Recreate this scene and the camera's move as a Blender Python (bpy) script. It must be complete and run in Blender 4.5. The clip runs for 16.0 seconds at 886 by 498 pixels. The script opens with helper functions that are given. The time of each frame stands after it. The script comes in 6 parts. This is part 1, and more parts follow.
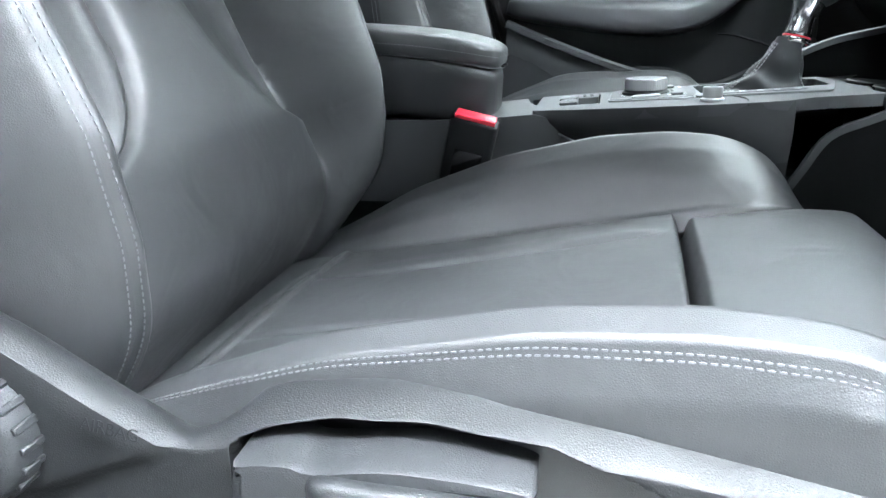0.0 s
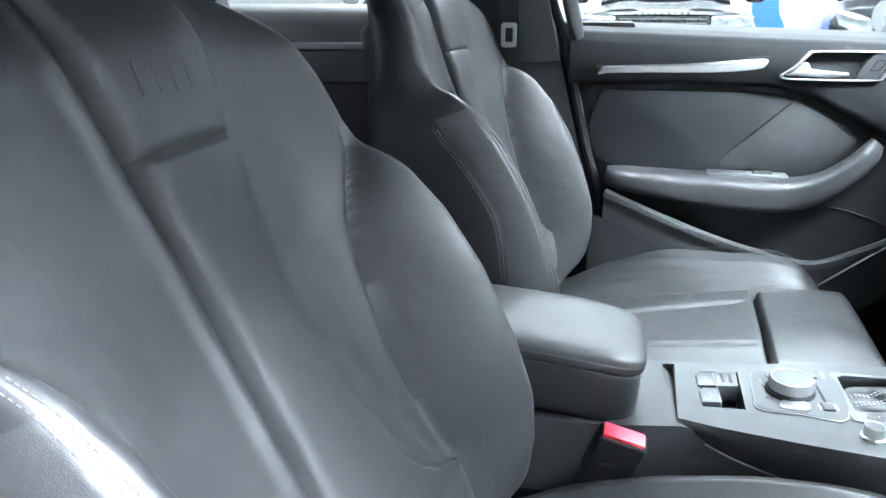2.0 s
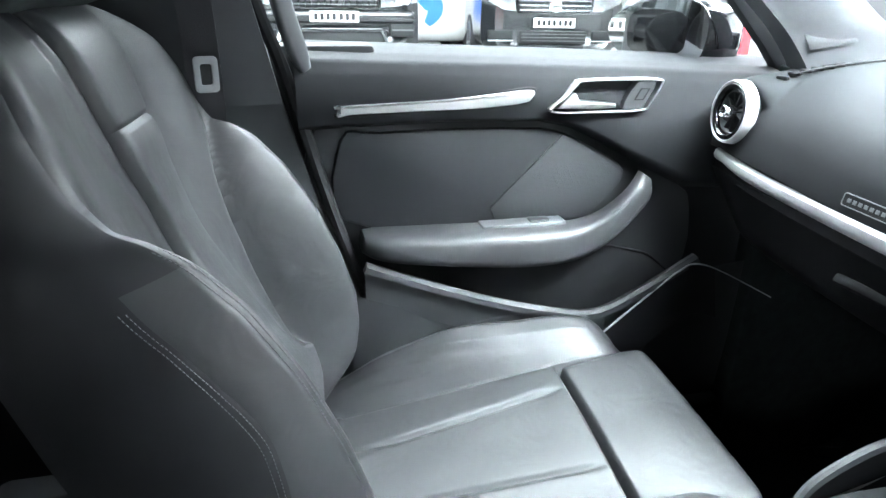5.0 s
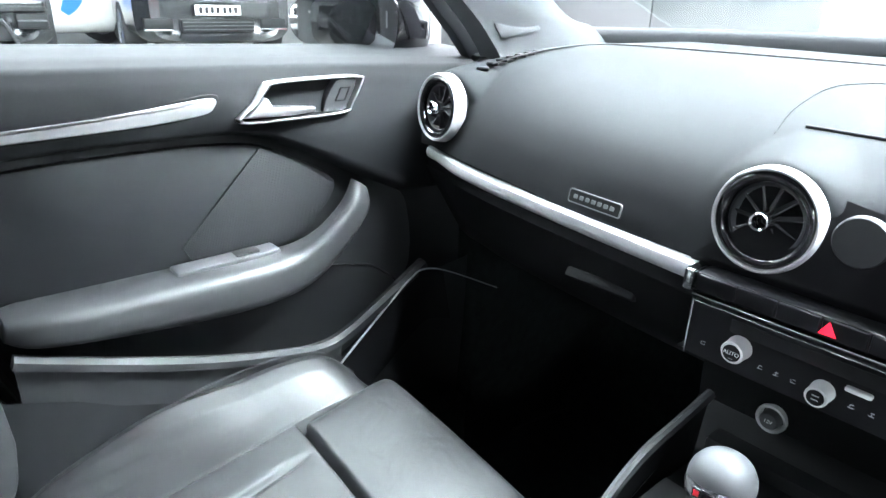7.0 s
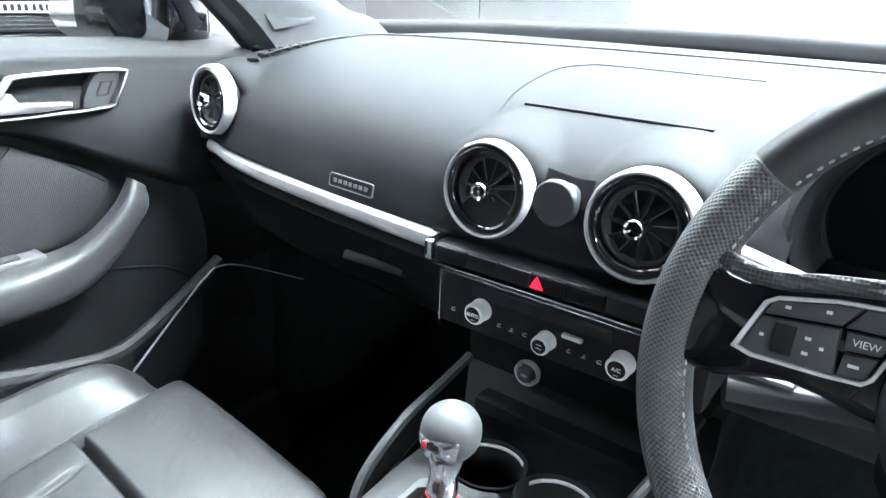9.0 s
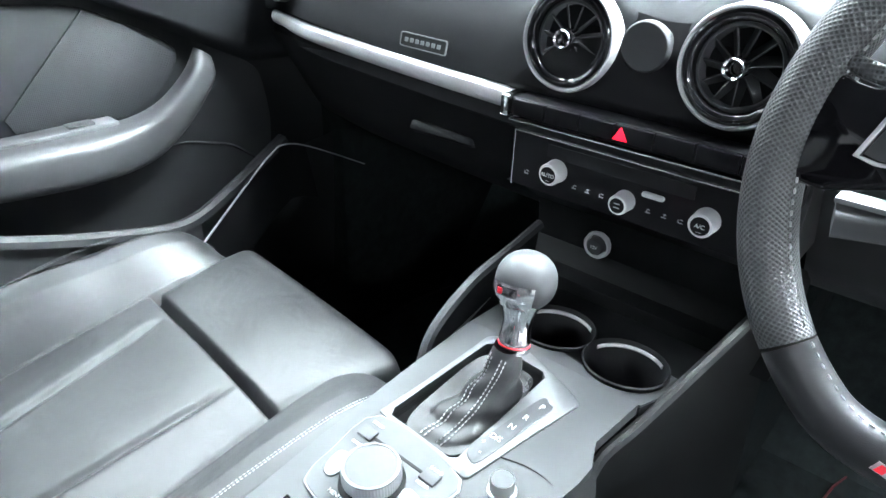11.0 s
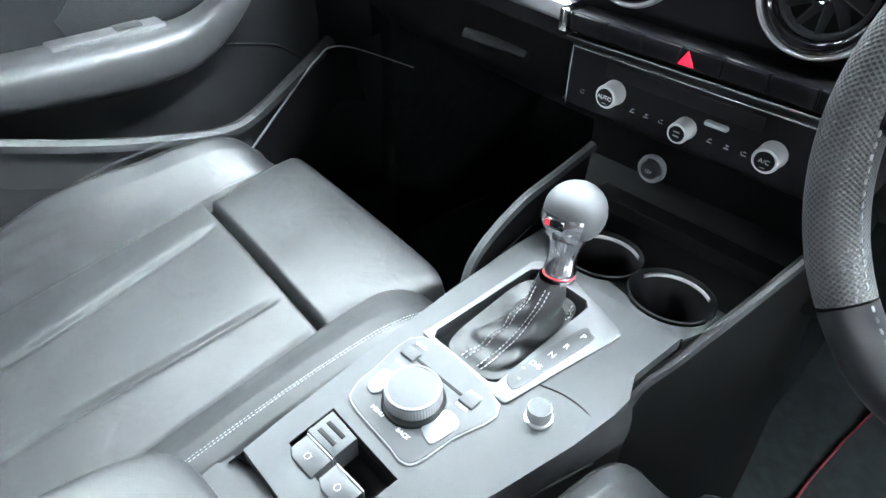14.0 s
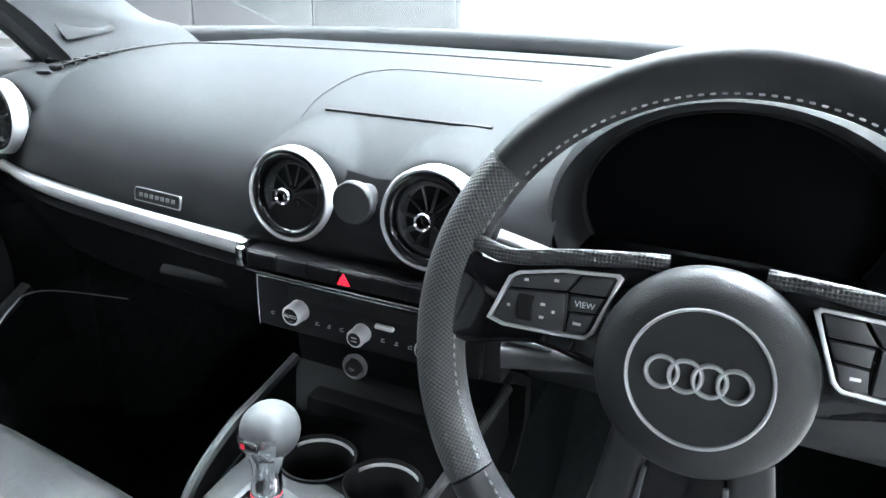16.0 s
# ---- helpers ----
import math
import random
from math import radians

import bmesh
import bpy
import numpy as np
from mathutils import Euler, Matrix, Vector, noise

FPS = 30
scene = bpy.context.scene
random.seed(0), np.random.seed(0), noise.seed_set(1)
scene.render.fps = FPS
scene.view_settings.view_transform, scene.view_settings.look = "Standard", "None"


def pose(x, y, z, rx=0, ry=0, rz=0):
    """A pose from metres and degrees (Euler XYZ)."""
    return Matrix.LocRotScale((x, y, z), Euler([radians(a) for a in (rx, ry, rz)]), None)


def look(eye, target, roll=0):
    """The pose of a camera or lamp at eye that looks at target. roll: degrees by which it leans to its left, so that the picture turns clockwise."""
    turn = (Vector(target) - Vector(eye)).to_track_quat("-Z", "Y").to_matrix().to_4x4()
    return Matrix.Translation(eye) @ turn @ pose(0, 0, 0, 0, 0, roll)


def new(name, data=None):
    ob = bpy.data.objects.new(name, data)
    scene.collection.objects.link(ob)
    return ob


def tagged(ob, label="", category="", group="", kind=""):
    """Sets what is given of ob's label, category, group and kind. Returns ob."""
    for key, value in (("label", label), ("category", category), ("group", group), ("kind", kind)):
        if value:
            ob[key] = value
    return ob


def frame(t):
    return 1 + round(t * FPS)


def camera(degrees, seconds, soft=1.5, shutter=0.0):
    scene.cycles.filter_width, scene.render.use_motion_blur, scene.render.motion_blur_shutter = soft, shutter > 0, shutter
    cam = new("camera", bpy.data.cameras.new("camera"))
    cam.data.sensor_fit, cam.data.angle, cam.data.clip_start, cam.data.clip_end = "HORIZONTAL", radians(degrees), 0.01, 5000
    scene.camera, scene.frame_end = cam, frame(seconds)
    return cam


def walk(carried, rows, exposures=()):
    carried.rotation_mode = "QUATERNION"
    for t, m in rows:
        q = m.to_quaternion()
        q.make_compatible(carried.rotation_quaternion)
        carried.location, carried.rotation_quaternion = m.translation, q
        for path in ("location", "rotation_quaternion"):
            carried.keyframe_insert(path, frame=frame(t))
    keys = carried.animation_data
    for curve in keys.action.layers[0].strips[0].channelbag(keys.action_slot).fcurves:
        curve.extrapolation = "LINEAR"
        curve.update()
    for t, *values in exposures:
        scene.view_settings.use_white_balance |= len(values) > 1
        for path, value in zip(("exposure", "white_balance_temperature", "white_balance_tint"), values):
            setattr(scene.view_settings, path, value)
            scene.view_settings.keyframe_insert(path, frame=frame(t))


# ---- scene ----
cam = camera(68.1, 16.0)
PATH = [
    (0, (-0.003, -0.794, 0.609), (-0.345, 1.059, -0.062), -0.1),
    (0.5, (-0.012, -0.792, 0.647), (-0.437, 1.047, -0.015), -0.1),
    (1, (-0.068, -0.782, 0.696), (-0.499, 1.061, 0.051), -0.2),
    (1.5, (-0.124, -0.74, 0.769), (-0.559, 1.1, 0.117), -0.4),
    (2, (-0.151, -0.709, 0.937), (-0.592, 1.124, 0.27), 0.1),
    (2.5, (-0.162, -0.739, 1.065), (-0.441, 1.128, 0.405), 0.5),
    (3, (-0.175, -0.828, 1.12), (-0.145, 1.048, 0.426), 1.0),
    (3.2, (-0.182, -0.842, 1.12), (-0.094, 1.026, 0.41), 1.1),
    (5.3, (-0.253, -0.211, 1.002), (0.306, 1.554, 0.245), 0.9),
    (5.5, (-0.246, -0.165, 1.001), (0.402, 1.557, 0.216), 1.0),
    (6, (-0.244, -0.101, 1.005), (0.714, 1.476, 0.232), 1.2),
    (6.5, (-0.222, -0.101, 1.007), (0.92, 1.35, 0.239), 1.5),
    (7, (-0.192, -0.138, 1.009), (1.034, 1.25, 0.253), 1.6),
    (7.5, (-0.161, -0.184, 1.008), (1.182, 1.1, 0.267), 1.7),
    (8, (-0.138, -0.226, 1.008), (1.319, 0.933, 0.277), 1.9),
    (8.2, (-0.129, -0.242, 1.01), (1.368, 0.867, 0.283), 2.0),
    (10.3, (-0.14, -0.24, 0.967), (1.321, 0.862, 0.159), 1.6),
    (10.5, (-0.147, -0.239, 0.959), (1.278, 0.872, 0.102), 1.8),
    (11, (-0.158, -0.233, 0.937), (1.178, 0.902, -0.026), 1.8),
    (11.5, (-0.16, -0.238, 0.915), (1.097, 0.914, -0.13), 1.8),
    (12, (-0.168, -0.238, 0.899), (1.028, 0.898, -0.231), 1.8),
    (12.5, (-0.183, -0.238, 0.885), (0.946, 0.897, -0.315), 1.8),
    (13, (-0.181, -0.236, 0.887), (0.898, 0.892, -0.363), 1.7),
    (13.5, (-0.155, -0.231, 0.919), (0.904, 0.897, -0.349), 1.5),
    (14, (-0.143, -0.218, 0.957), (0.972, 0.892, -0.277), 1.3),
    (14.5, (-0.133, -0.217, 0.99), (1.127, 0.861, -0.128), 1.4),
    (15, (-0.119, -0.233, 1.009), (1.433, 0.652, 0.109), 1.7),
    (15.5, (-0.123, -0.256, 1.01), (1.556, 0.502, 0.232), 1.9),
    (16, (-0.131, -0.304, 1.016), (1.579, 0.426, 0.281), 2.0),
]
walk(cam, [(t, look(eye, target, roll)) for t, eye, target, roll in PATH], exposures=[(0, 1.5, 5900, 8), (1.0, 1.8, 5850, 8), (1.6, 1.8, 5800, 8), (2.3, 2.3, 5700, 8), (2.6, 2.4, 5700, 8), (3.1, 2.05, 5850, 8), (5.3, 2.3, 5920, 8), (8.2, 2.1, 5920, 8), (10.3, 2.25, 5920, 8), (12, 2.15, 5920, 8), (13.5, 2.1, 5920, 8), (14.5, 2.2, 5920, 8), (15.4, 2.1, 5920, 8), (16, 1.9, 5920, 8)])

# ---------- world, light, exposure ----------
world = bpy.data.worlds.new("showroom_air")
scene.world = world
world.use_nodes = True
world.node_tree.nodes["Background"].inputs[0].default_value = (0.86, 0.95, 1.0, 1)
world.node_tree.nodes["Background"].inputs[1].default_value = 0.15
scene.view_settings.exposure = 0.0



def front_fill(name, m, w, h, watts):
    """Added area lamp for the white glow ahead; it also fills the cabin."""
    d = bpy.data.lights.new(name, "AREA")
    d.shape, d.size, d.size_y, d.energy, d.color = "RECTANGLE", w, h, watts, (0.93, 0.97, 1.0)
    o = new(name, d)
    o.matrix_basis = m
    return o


front_fill("front_fill_lamp", look((7.5, 0.6, 1.8), (0, 0.6, 1.8)), 8.0, 3.5, 60)

YD, YP = -0.308, 0.386      # seat centre lines


# ---------- materials ----------
def mat(name, color, rough=0.5, metal=0.0, spec=0.5, bump=0.0, scale=200.0, vary=0.12, vscale=6.0, kind="noise", coat=0.0, rvary=0.0, emit=0.0, trans=0.0, crease=0.0, uv=False):
    m = bpy.data.materials.new(name)
    m.use_nodes = True
    nt = m.node_tree
    b = nt.nodes["Principled BSDF"]
    b.inputs["Roughness"].default_value = rough
    b.inputs["Metallic"].default_value = metal
    b.inputs["Specular IOR Level"].default_value = spec
    b.inputs["Coat Weight"].default_value = coat
    b.inputs["Coat Roughness"].default_value = 0.06 if rough < 0.2 else rough
    b.inputs["Transmission Weight"].default_value = trans
    b.inputs["Base Color"].default_value = (*color, 1)
    if emit:
        b.inputs["Emission Color"].default_value = (*color, 1)
        b.inputs["Emission Strength"].default_value = emit
    tc = nt.nodes.new("ShaderNodeTexCoord")
    if vary:
        n = nt.nodes.new("ShaderNodeTexNoise")
        n.inputs["Scale"].default_value = vscale
        n.inputs["Detail"].default_value = 5
        nt.links.new(tc.outputs["Object"], n.inputs["Vector"])
        r = nt.nodes.new("ShaderNodeMapRange")
        r.inputs["From Min"].default_value, r.inputs["From Max"].default_value = 0.3, 0.7
        r.inputs["To Min"].default_value, r.inputs["To Max"].default_value = 1 - vary, 1 + vary
        nt.links.new(n.outputs["Fac"], r.inputs["Value"])
        mul = nt.nodes.new("ShaderNodeVectorMath")
        mul.operation = "SCALE"
        mul.inputs[0].default_value = color
        nt.links.new(r.outputs["Result"], mul.inputs["Scale"])
        nt.links.new(mul.outputs["Vector"], b.inputs["Base Color"])
        if rvary:
            r2 = nt.nodes.new("ShaderNodeMapRange")
            r2.inputs["From Min"].default_value, r2.inputs["From Max"].default_value = 0.3, 0.7
            r2.inputs["To Min"].default_value, r2.inputs["To Max"].default_value = rough - rvary, rough + rvary
            nt.links.new(n.outputs["Fac"], r2.inputs["Value"])
            nt.links.new(r2.outputs["Result"], b.inputs["Roughness"])
    if bump:
        if kind == "voronoi":
            t = nt.nodes.new("ShaderNodeTexVoronoi")
            t.feature = "DISTANCE_TO_EDGE"
            out = t.outputs["Distance"]
        elif kind == "dots":
            t = nt.nodes.new("ShaderNodeTexVoronoi")
            t.inputs["Randomness"].default_value = 0.0
            out = t.outputs["Distance"]
            rd = nt.nodes.new("ShaderNodeMapRange")
            rd.inputs["From Min"].default_value, rd.inputs["From Max"].default_value = 0.28, 0.42
            rd.inputs["To Min"].default_value, rd.inputs["To Max"].default_value = 0.25, 1.0
            nt.links.new(out, rd.inputs["Value"])
            m2 = nt.nodes.new("ShaderNodeVectorMath")
            m2.operation = "SCALE"
            nt.links.new(mul.outputs["Vector"], m2.inputs[0])
            nt.links.new(rd.outputs["Result"], m2.inputs["Scale"])
            nt.links.new(m2.outputs["Vector"], b.inputs["Base Color"])
        else:
            t = nt.nodes.new("ShaderNodeTexNoise")
            t.inputs["Detail"].default_value = 4
            out = t.outputs["Fac"]
        t.inputs["Scale"].default_value = scale
        nt.links.new(tc.outputs["UV" if uv else "Object"], t.inputs["Vector"])
        bp = nt.nodes.new("ShaderNodeBump")
        bp.inputs["Strength"].default_value = bump
        bp.inputs["Distance"].default_value = 0.001
        nt.links.new(out, bp.inputs["Height"])
        nt.links.new(bp.outputs["Normal"], b.inputs["Normal"])
        if crease:
            n3 = nt.nodes.new("ShaderNodeTexNoise")
            n3.inputs["Scale"].default_value = 14
            n3.inputs["Detail"].default_value = 3
            n3.inputs["Distortion"].default_value = 0.6
            nt.links.new(tc.outputs["Object"], n3.inputs["Vector"])
            b3 = nt.nodes.new("ShaderNodeBump")
            b3.inputs["Strength"].default_value = crease
            b3.inputs["Distance"].default_value = 0.006
            nt.links.new(n3.outputs["Fac"], b3.inputs["Height"])
            nt.links.new(b3.outputs["Normal"], bp.inputs["Normal"])
    return m


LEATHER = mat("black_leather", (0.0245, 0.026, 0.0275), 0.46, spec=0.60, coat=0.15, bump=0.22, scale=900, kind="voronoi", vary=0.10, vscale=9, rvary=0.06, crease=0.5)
# Darker than the seat leather; for backrest flanks and the armrest base.
LEATHER_SIDE = mat("darker_black_leather", (0.012, 0.0127, 0.0138), 0.44, spec=0.5, bump=0.14, scale=1000, kind="voronoi", vary=0.1, vscale=9, rvary=0.04)
THREAD = mat("grey_thread", (0.12, 0.125, 0.13), 0.7, vary=0.1, vscale=300)
SOFT = mat("soft_touch_black", (0.039, 0.041, 0.043), 0.45, spec=0.5, bump=0.15, scale=900, kind="voronoi", vary=0.07, vscale=7, rvary=0.04)
DASH = mat("dash_skin", (0.0205, 0.0218, 0.0236), 0.70, spec=0.16, bump=0.30, scale=800, kind="voronoi", vary=0.07, vscale=7, rvary=0.04)
HARD = mat("hard_black_plastic", (0.022, 0.0235, 0.0252), 0.48, spec=0.45, bump=0.3, scale=750, kind="voronoi", vary=0.1, vscale=10)
SHIELD = mat("grained_trim_plastic", (0.014, 0.015, 0.016), 0.50, spec=0.4, bump=0.30, scale=750, kind="voronoi", vary=0.12, vscale=14, rvary=0.06)
DARK = mat("matt_black_plastic", (0.008, 0.0085, 0.0095), 0.6, spec=0.3, bump=0.15, scale=300, vary=0.1)
# Shade under the dash put into the colour; also the black cup tray.
KNEE = mat("shaded_black_trim", (0.005, 0.0054, 0.0058), 0.55, spec=0.14, bump=0.2, scale=500, vary=0.1)
SMOOTH = mat("satin_black_plastic", (0.048, 0.0505, 0.053), 0.38, spec=0.5, vary=0.05, vscale=20)
CLIMATE = mat("climate_black", (0.006, 0.006, 0.007), 0.30, spec=0.25, vary=0.0)
GLOSS = mat("piano_black", (0.006, 0.006, 0.007), 0.06, spec=0.6, vary=0.0, coat=0.6)
ALU = mat("brushed_aluminium", (0.62, 0.63, 0.64), 0.40, metal=1.0, bump=0.05, scale=500, vary=0.05, vscale=25, rvary=0.05)
SATIN = mat("satin_silver_plastic", (0.22, 0.228, 0.236), 0.46, metal=0.8, vary=0.05, vscale=20)
CHROME = mat("chrome", (0.86, 0.87, 0.88), 0.07, metal=1.0, vary=0.0)
SILVERTRIM = mat("silver_trim_paint", (0.56, 0.57, 0.585), 0.34, metal=0.35, bump=0.05, scale=500, vary=0.05, vscale=25, rvary=0.04)
BRIGHT = mat("bright_silver", (0.80, 0.81, 0.82), 0.35, metal=0.55, vary=0.0)
FABRIC = mat("dark_door_cloth", (0.018, 0.0192, 0.0215), 0.55, spec=0.4, bump=0.3, scale=900, kind="voronoi", vary=0.08)
RUBBER = mat("black_rubber", (0.018, 0.018, 0.019), 0.7, spec=0.3, vary=0.15, vscale=30)
CARPET = mat("black_carpet", (0.013, 0.0165, 0.0168), 0.95, spec=0.1, bump=1.0, scale=700, vary=0.3, vscale=60)
PILLAR_CLOTH = mat("light_grey_pillar_trim", (0.052, 0.0515, 0.0505), 0.8, spec=0.2, bump=0.3, scale=900, vary=0.06)
PILLAR_DARK = mat("dark_pillar_trim", (0.03, 0.032, 0.034), 0.6, spec=0.3, bump=0.2, scale=500)
PILLAR_A = mat("grey_pillar_skin", (0.075, 0.079, 0.083), 0.7, spec=0.3, bump=0.3, scale=900, vary=0.06)
PILLAR_S = mat("tweeter_skin", (0.055, 0.058, 0.061), 0.7, spec=0.3, bump=0.4, scale=900, kind="dots", vary=0.06)
HEADLINER = mat("grey_headliner", (0.10, 0.105, 0.11), 0.9, spec=0.1, bump=0.3, scale=900, vary=0.06)
RED = mat("red_plastic", (0.75, 0.02, 0.04), 0.35, vary=0.05)
PALE_THREAD = mat("white_thread", (0.42, 0.43, 0.44), 0.7, vary=0.1, vscale=300)
PRINT = mat("white_print", (0.78, 0.79, 0.8), 0.6, vary=0.0)
SILVERINK = mat("silver_print", (0.45, 0.46, 0.47), 0.45, vary=0.0)
PERF = mat("perforated_leather", (0.055, 0.058, 0.061), 0.38, spec=0.7, bump=1.0, scale=420, kind="dots", vary=0.08)
GRIP = mat("perforated_grip_leather", (0.074, 0.078, 0.082), 0.36, spec=0.8, coat=0.25, bump=1.0, scale=1.0, kind="dots", vary=0.08, uv=True)
PERF_FINE = mat("fine_speaker_cloth", (0.030, 0.032, 0.034), 0.55, spec=0.35, bump=1.0, scale=430, kind="dots", vary=0.08)
RIMLEATHER = mat("smooth_rim_leather", (0.024, 0.0253, 0.0268), 0.42, spec=0.45, bump=0.12, scale=1000, kind="voronoi", vary=0.08)
POLISHED = mat("polished_metal", (0.62, 0.63, 0.65), 0.16, metal=1.0, vary=0.0)
KEYGREY = mat("satin_key_grey", (0.07, 0.073, 0.077), 0.5, spec=0.4, metal=0.0, vary=0.05, vscale=40)
INLAY = mat("silver_key_paint", (0.22, 0.228, 0.236), 0.5, metal=0.4, vary=0.05, vscale=40)
# Darker copy of the console top: the side's shade is in its colour.
SKIRT = mat("shaded_console_side", (0.034, 0.036, 0.038), 0.45, spec=0.5, bump=0.2, scale=800, kind="voronoi", vary=0.08)
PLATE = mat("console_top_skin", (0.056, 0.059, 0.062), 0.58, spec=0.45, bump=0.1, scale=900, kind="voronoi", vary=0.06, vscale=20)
GEARPLATE = mat("silver_plate_paint", (0.12, 0.125, 0.13), 0.45, metal=0.4, vary=0.05, vscale=40)
KNOB = mat("satin_grey_knob", (0.072, 0.075, 0.079), 0.55, metal=0.0, vary=0.05, vscale=40)


def glass_mat(name, tint, rough=0.0):
    m = bpy.data.materials.new(name)
    m.use_nodes = True
    nt = m.node_tree
    nt.nodes.remove(nt.nodes["Principled BSDF"])
    t = nt.nodes.new("ShaderNodeBsdfTransparent")
    t.inputs[0].default_value = (*tint, 1)
    g = nt.nodes.new("ShaderNodeBsdfGlossy")
    g.inputs["Roughness"].default_value = 0.02
    mx = nt.nodes.new("ShaderNodeMixShader")
    mx.inputs[0].default_value = 0.035
    nt.links.new(t.outputs[0], mx.inputs[1])
    nt.links.new(g.outputs[0], mx.inputs[2])
    nt.links.new(mx.outputs[0], nt.nodes["Material Output"].inputs["Surface"])
    return m


# Near black for the display and for the shade inside the hood.
NIGHT = mat("display_and_shade_black", (0.0025, 0.0026, 0.0032), 0.35, spec=0.06, vary=0.0)
GLASS = glass_mat("clear_car_glass", (0.93, 0.96, 0.95))
MIRROR = mat("mirror_silver", (0.9, 0.91, 0.92), 0.02, metal=1.0, vary=0.0)


# ---------- mesh tools ----------
def finish(me, smooth=True, angle=38):
    bm = bmesh.new()
    bm.from_mesh(me)
    bmesh.ops.remove_doubles(bm, verts=bm.verts, dist=1e-6)
    bmesh.ops.recalc_face_normals(bm, faces=bm.faces)
    for f in bm.faces:
        f.smooth = smooth
    lim = radians(angle)
    for e in bm.edges:
        e.smooth = len(e.link_faces) != 2 or e.calc_face_angle(0) < lim
    bm.to_mesh(me)
    bm.free()
    return me


def as_mesh(name, shape, smooth=True, angle=38):
    if isinstance(shape, bpy.types.Mesh):
        return shape
    me = bpy.data.meshes.new(name)
    if isinstance(shape, bmesh.types.BMesh):
        shape.to_mesh(me)
        shape.free()
    else:
        me.from_pydata(*shape)
    return finish(me, smooth, angle)


def part(name, shape, material, parent=None, label="", m=None, angle=38):
    me = as_mesh(name, shape, True, angle)
    if not me.materials:
        me.materials.append(material)
    ob = new(name, me)
    if parent is not None:
        ob.parent = parent
    if m is not None:
        ob.matrix_basis = m
    if label:
        ob["label"] = label
    return ob


def thing(name, label, category, m=None, group="", kind=""):
    ob = new(name)
    ob.empty_display_size = 0.02
    if m is not None:
        ob.matrix_basis = m
    return tagged(ob, label, category, group, kind)


def join(*shapes):
    vs, fs = [], []
    for s in shapes:
        if isinstance(s, bmesh.types.BMesh):
            s.verts.index_update()
            v = [tuple(x.co) for x in s.verts]
            f = [[x.index for x in y.verts] for y in s.faces]
            s.free()
        else:
            v, f = list(s[0]), list(s[2])
        k = len(vs)
        vs += v
        fs += [[i + k for i in q] for q in f]
    return vs, [], fs


def moved(shape, m):
    if isinstance(shape, bmesh.types.BMesh):
        bmesh.ops.transform(shape, matrix=m, verts=shape.verts)
        return shape
    return [tuple(m @ Vector(v)) for v in shape[0]], [], shape[2]


def box(x0, x1, y0, y1, z0, z1, r=0.004, seg=2):
    bm = bmesh.new()
    bmesh.ops.create_cube(bm, size=1)
    for v in bm.verts:
        v.co = (x0 + (v.co.x + 0.5) * (x1 - x0), y0 + (v.co.y + 0.5) * (y1 - y0), z0 + (v.co.z + 0.5) * (z1 - z0))
    if r:
        bmesh.ops.bevel(bm, geom=bm.edges[:], offset=r, segments=seg, profile=0.5, affect="EDGES")
    return bm


def surf(fn, nu, nv, cu=False, cv=False):
    """Grid of fn(i/nu, j/nv)."""
    mu, mv = (nu if cu else nu + 1), (nv if cv else nv + 1)
    vs = [tuple(fn(i / nu, j / nv)) for i in range(mu) for j in range(mv)]
    fs = [[i % mu * mv + j % mv, (i + 1) % mu * mv + j % mv, (i + 1) % mu * mv + (j + 1) % mv, i % mu * mv + (j + 1) % mv]
          for i in range(nu) for j in range(nv)]
    return vs, [], fs


def capped(shape, loops):
    return shape[0], [], list(shape[2]) + [list(l) for l in loops]


def smooth_path(pts, n=8, closed=False):
    """Catmull-Rom through pts."""
    p = [Vector(q) for q in pts]
    out = []
    k = len(p)
    for i in range(k if closed else k - 1):
        a, b, c, d = (p[(i + o) % k] if closed else p[min(max(i + o, 0), k - 1)] for o in (-1, 0, 1, 2))
        for j in range(n):
            t = j / n
            out.append(0.5 * (2 * b + (c - a) * t + (2 * a - 5 * b + 4 * c - d) * t * t + (3 * b - a - 3 * c + d) * t ** 3))
    if not closed:
        out.append(p[-1])
    return out


def sweep(path, section, up=(0, 0, 1), closed=False, cap=True, scale=None):
    """Section [(side, up)...] carried along the path."""
    p = [Vector(q) for q in path]
    k, m = len(p), len(section)
    vs, fs = [], []
    for i in range(k):
        d = (p[(i + 1) % k] - p[i - 1]) if closed else (p[min(i + 1, k - 1)] - p[max(i - 1, 0)])
        d.normalize()
        side = d.cross(Vector(up)).normalized()
        u = side.cross(d).normalized()
        q = scale(i / max(1, k - 1)) if scale else 1.0
        vs += [tuple(p[i] + side * (a * q) + u * (b * q)) for a, b in section]
    for i in range(k if closed else k - 1):
        for j in range(m):
            fs.append([i * m + j, i * m + (j + 1) % m, (i + 1) % k * m + (j + 1) % m, (i + 1) % k * m + j])
    if cap and not closed:
        fs += [list(range(m))[::-1], [(k - 1) * m + j for j in range(m)]]
    return vs, [], fs


def circle(r, n=12, sy=1.0):
    return [(r * math.cos(2 * math.pi * i / n), r * sy * math.sin(2 * math.pi * i / n)) for i in range(n)]


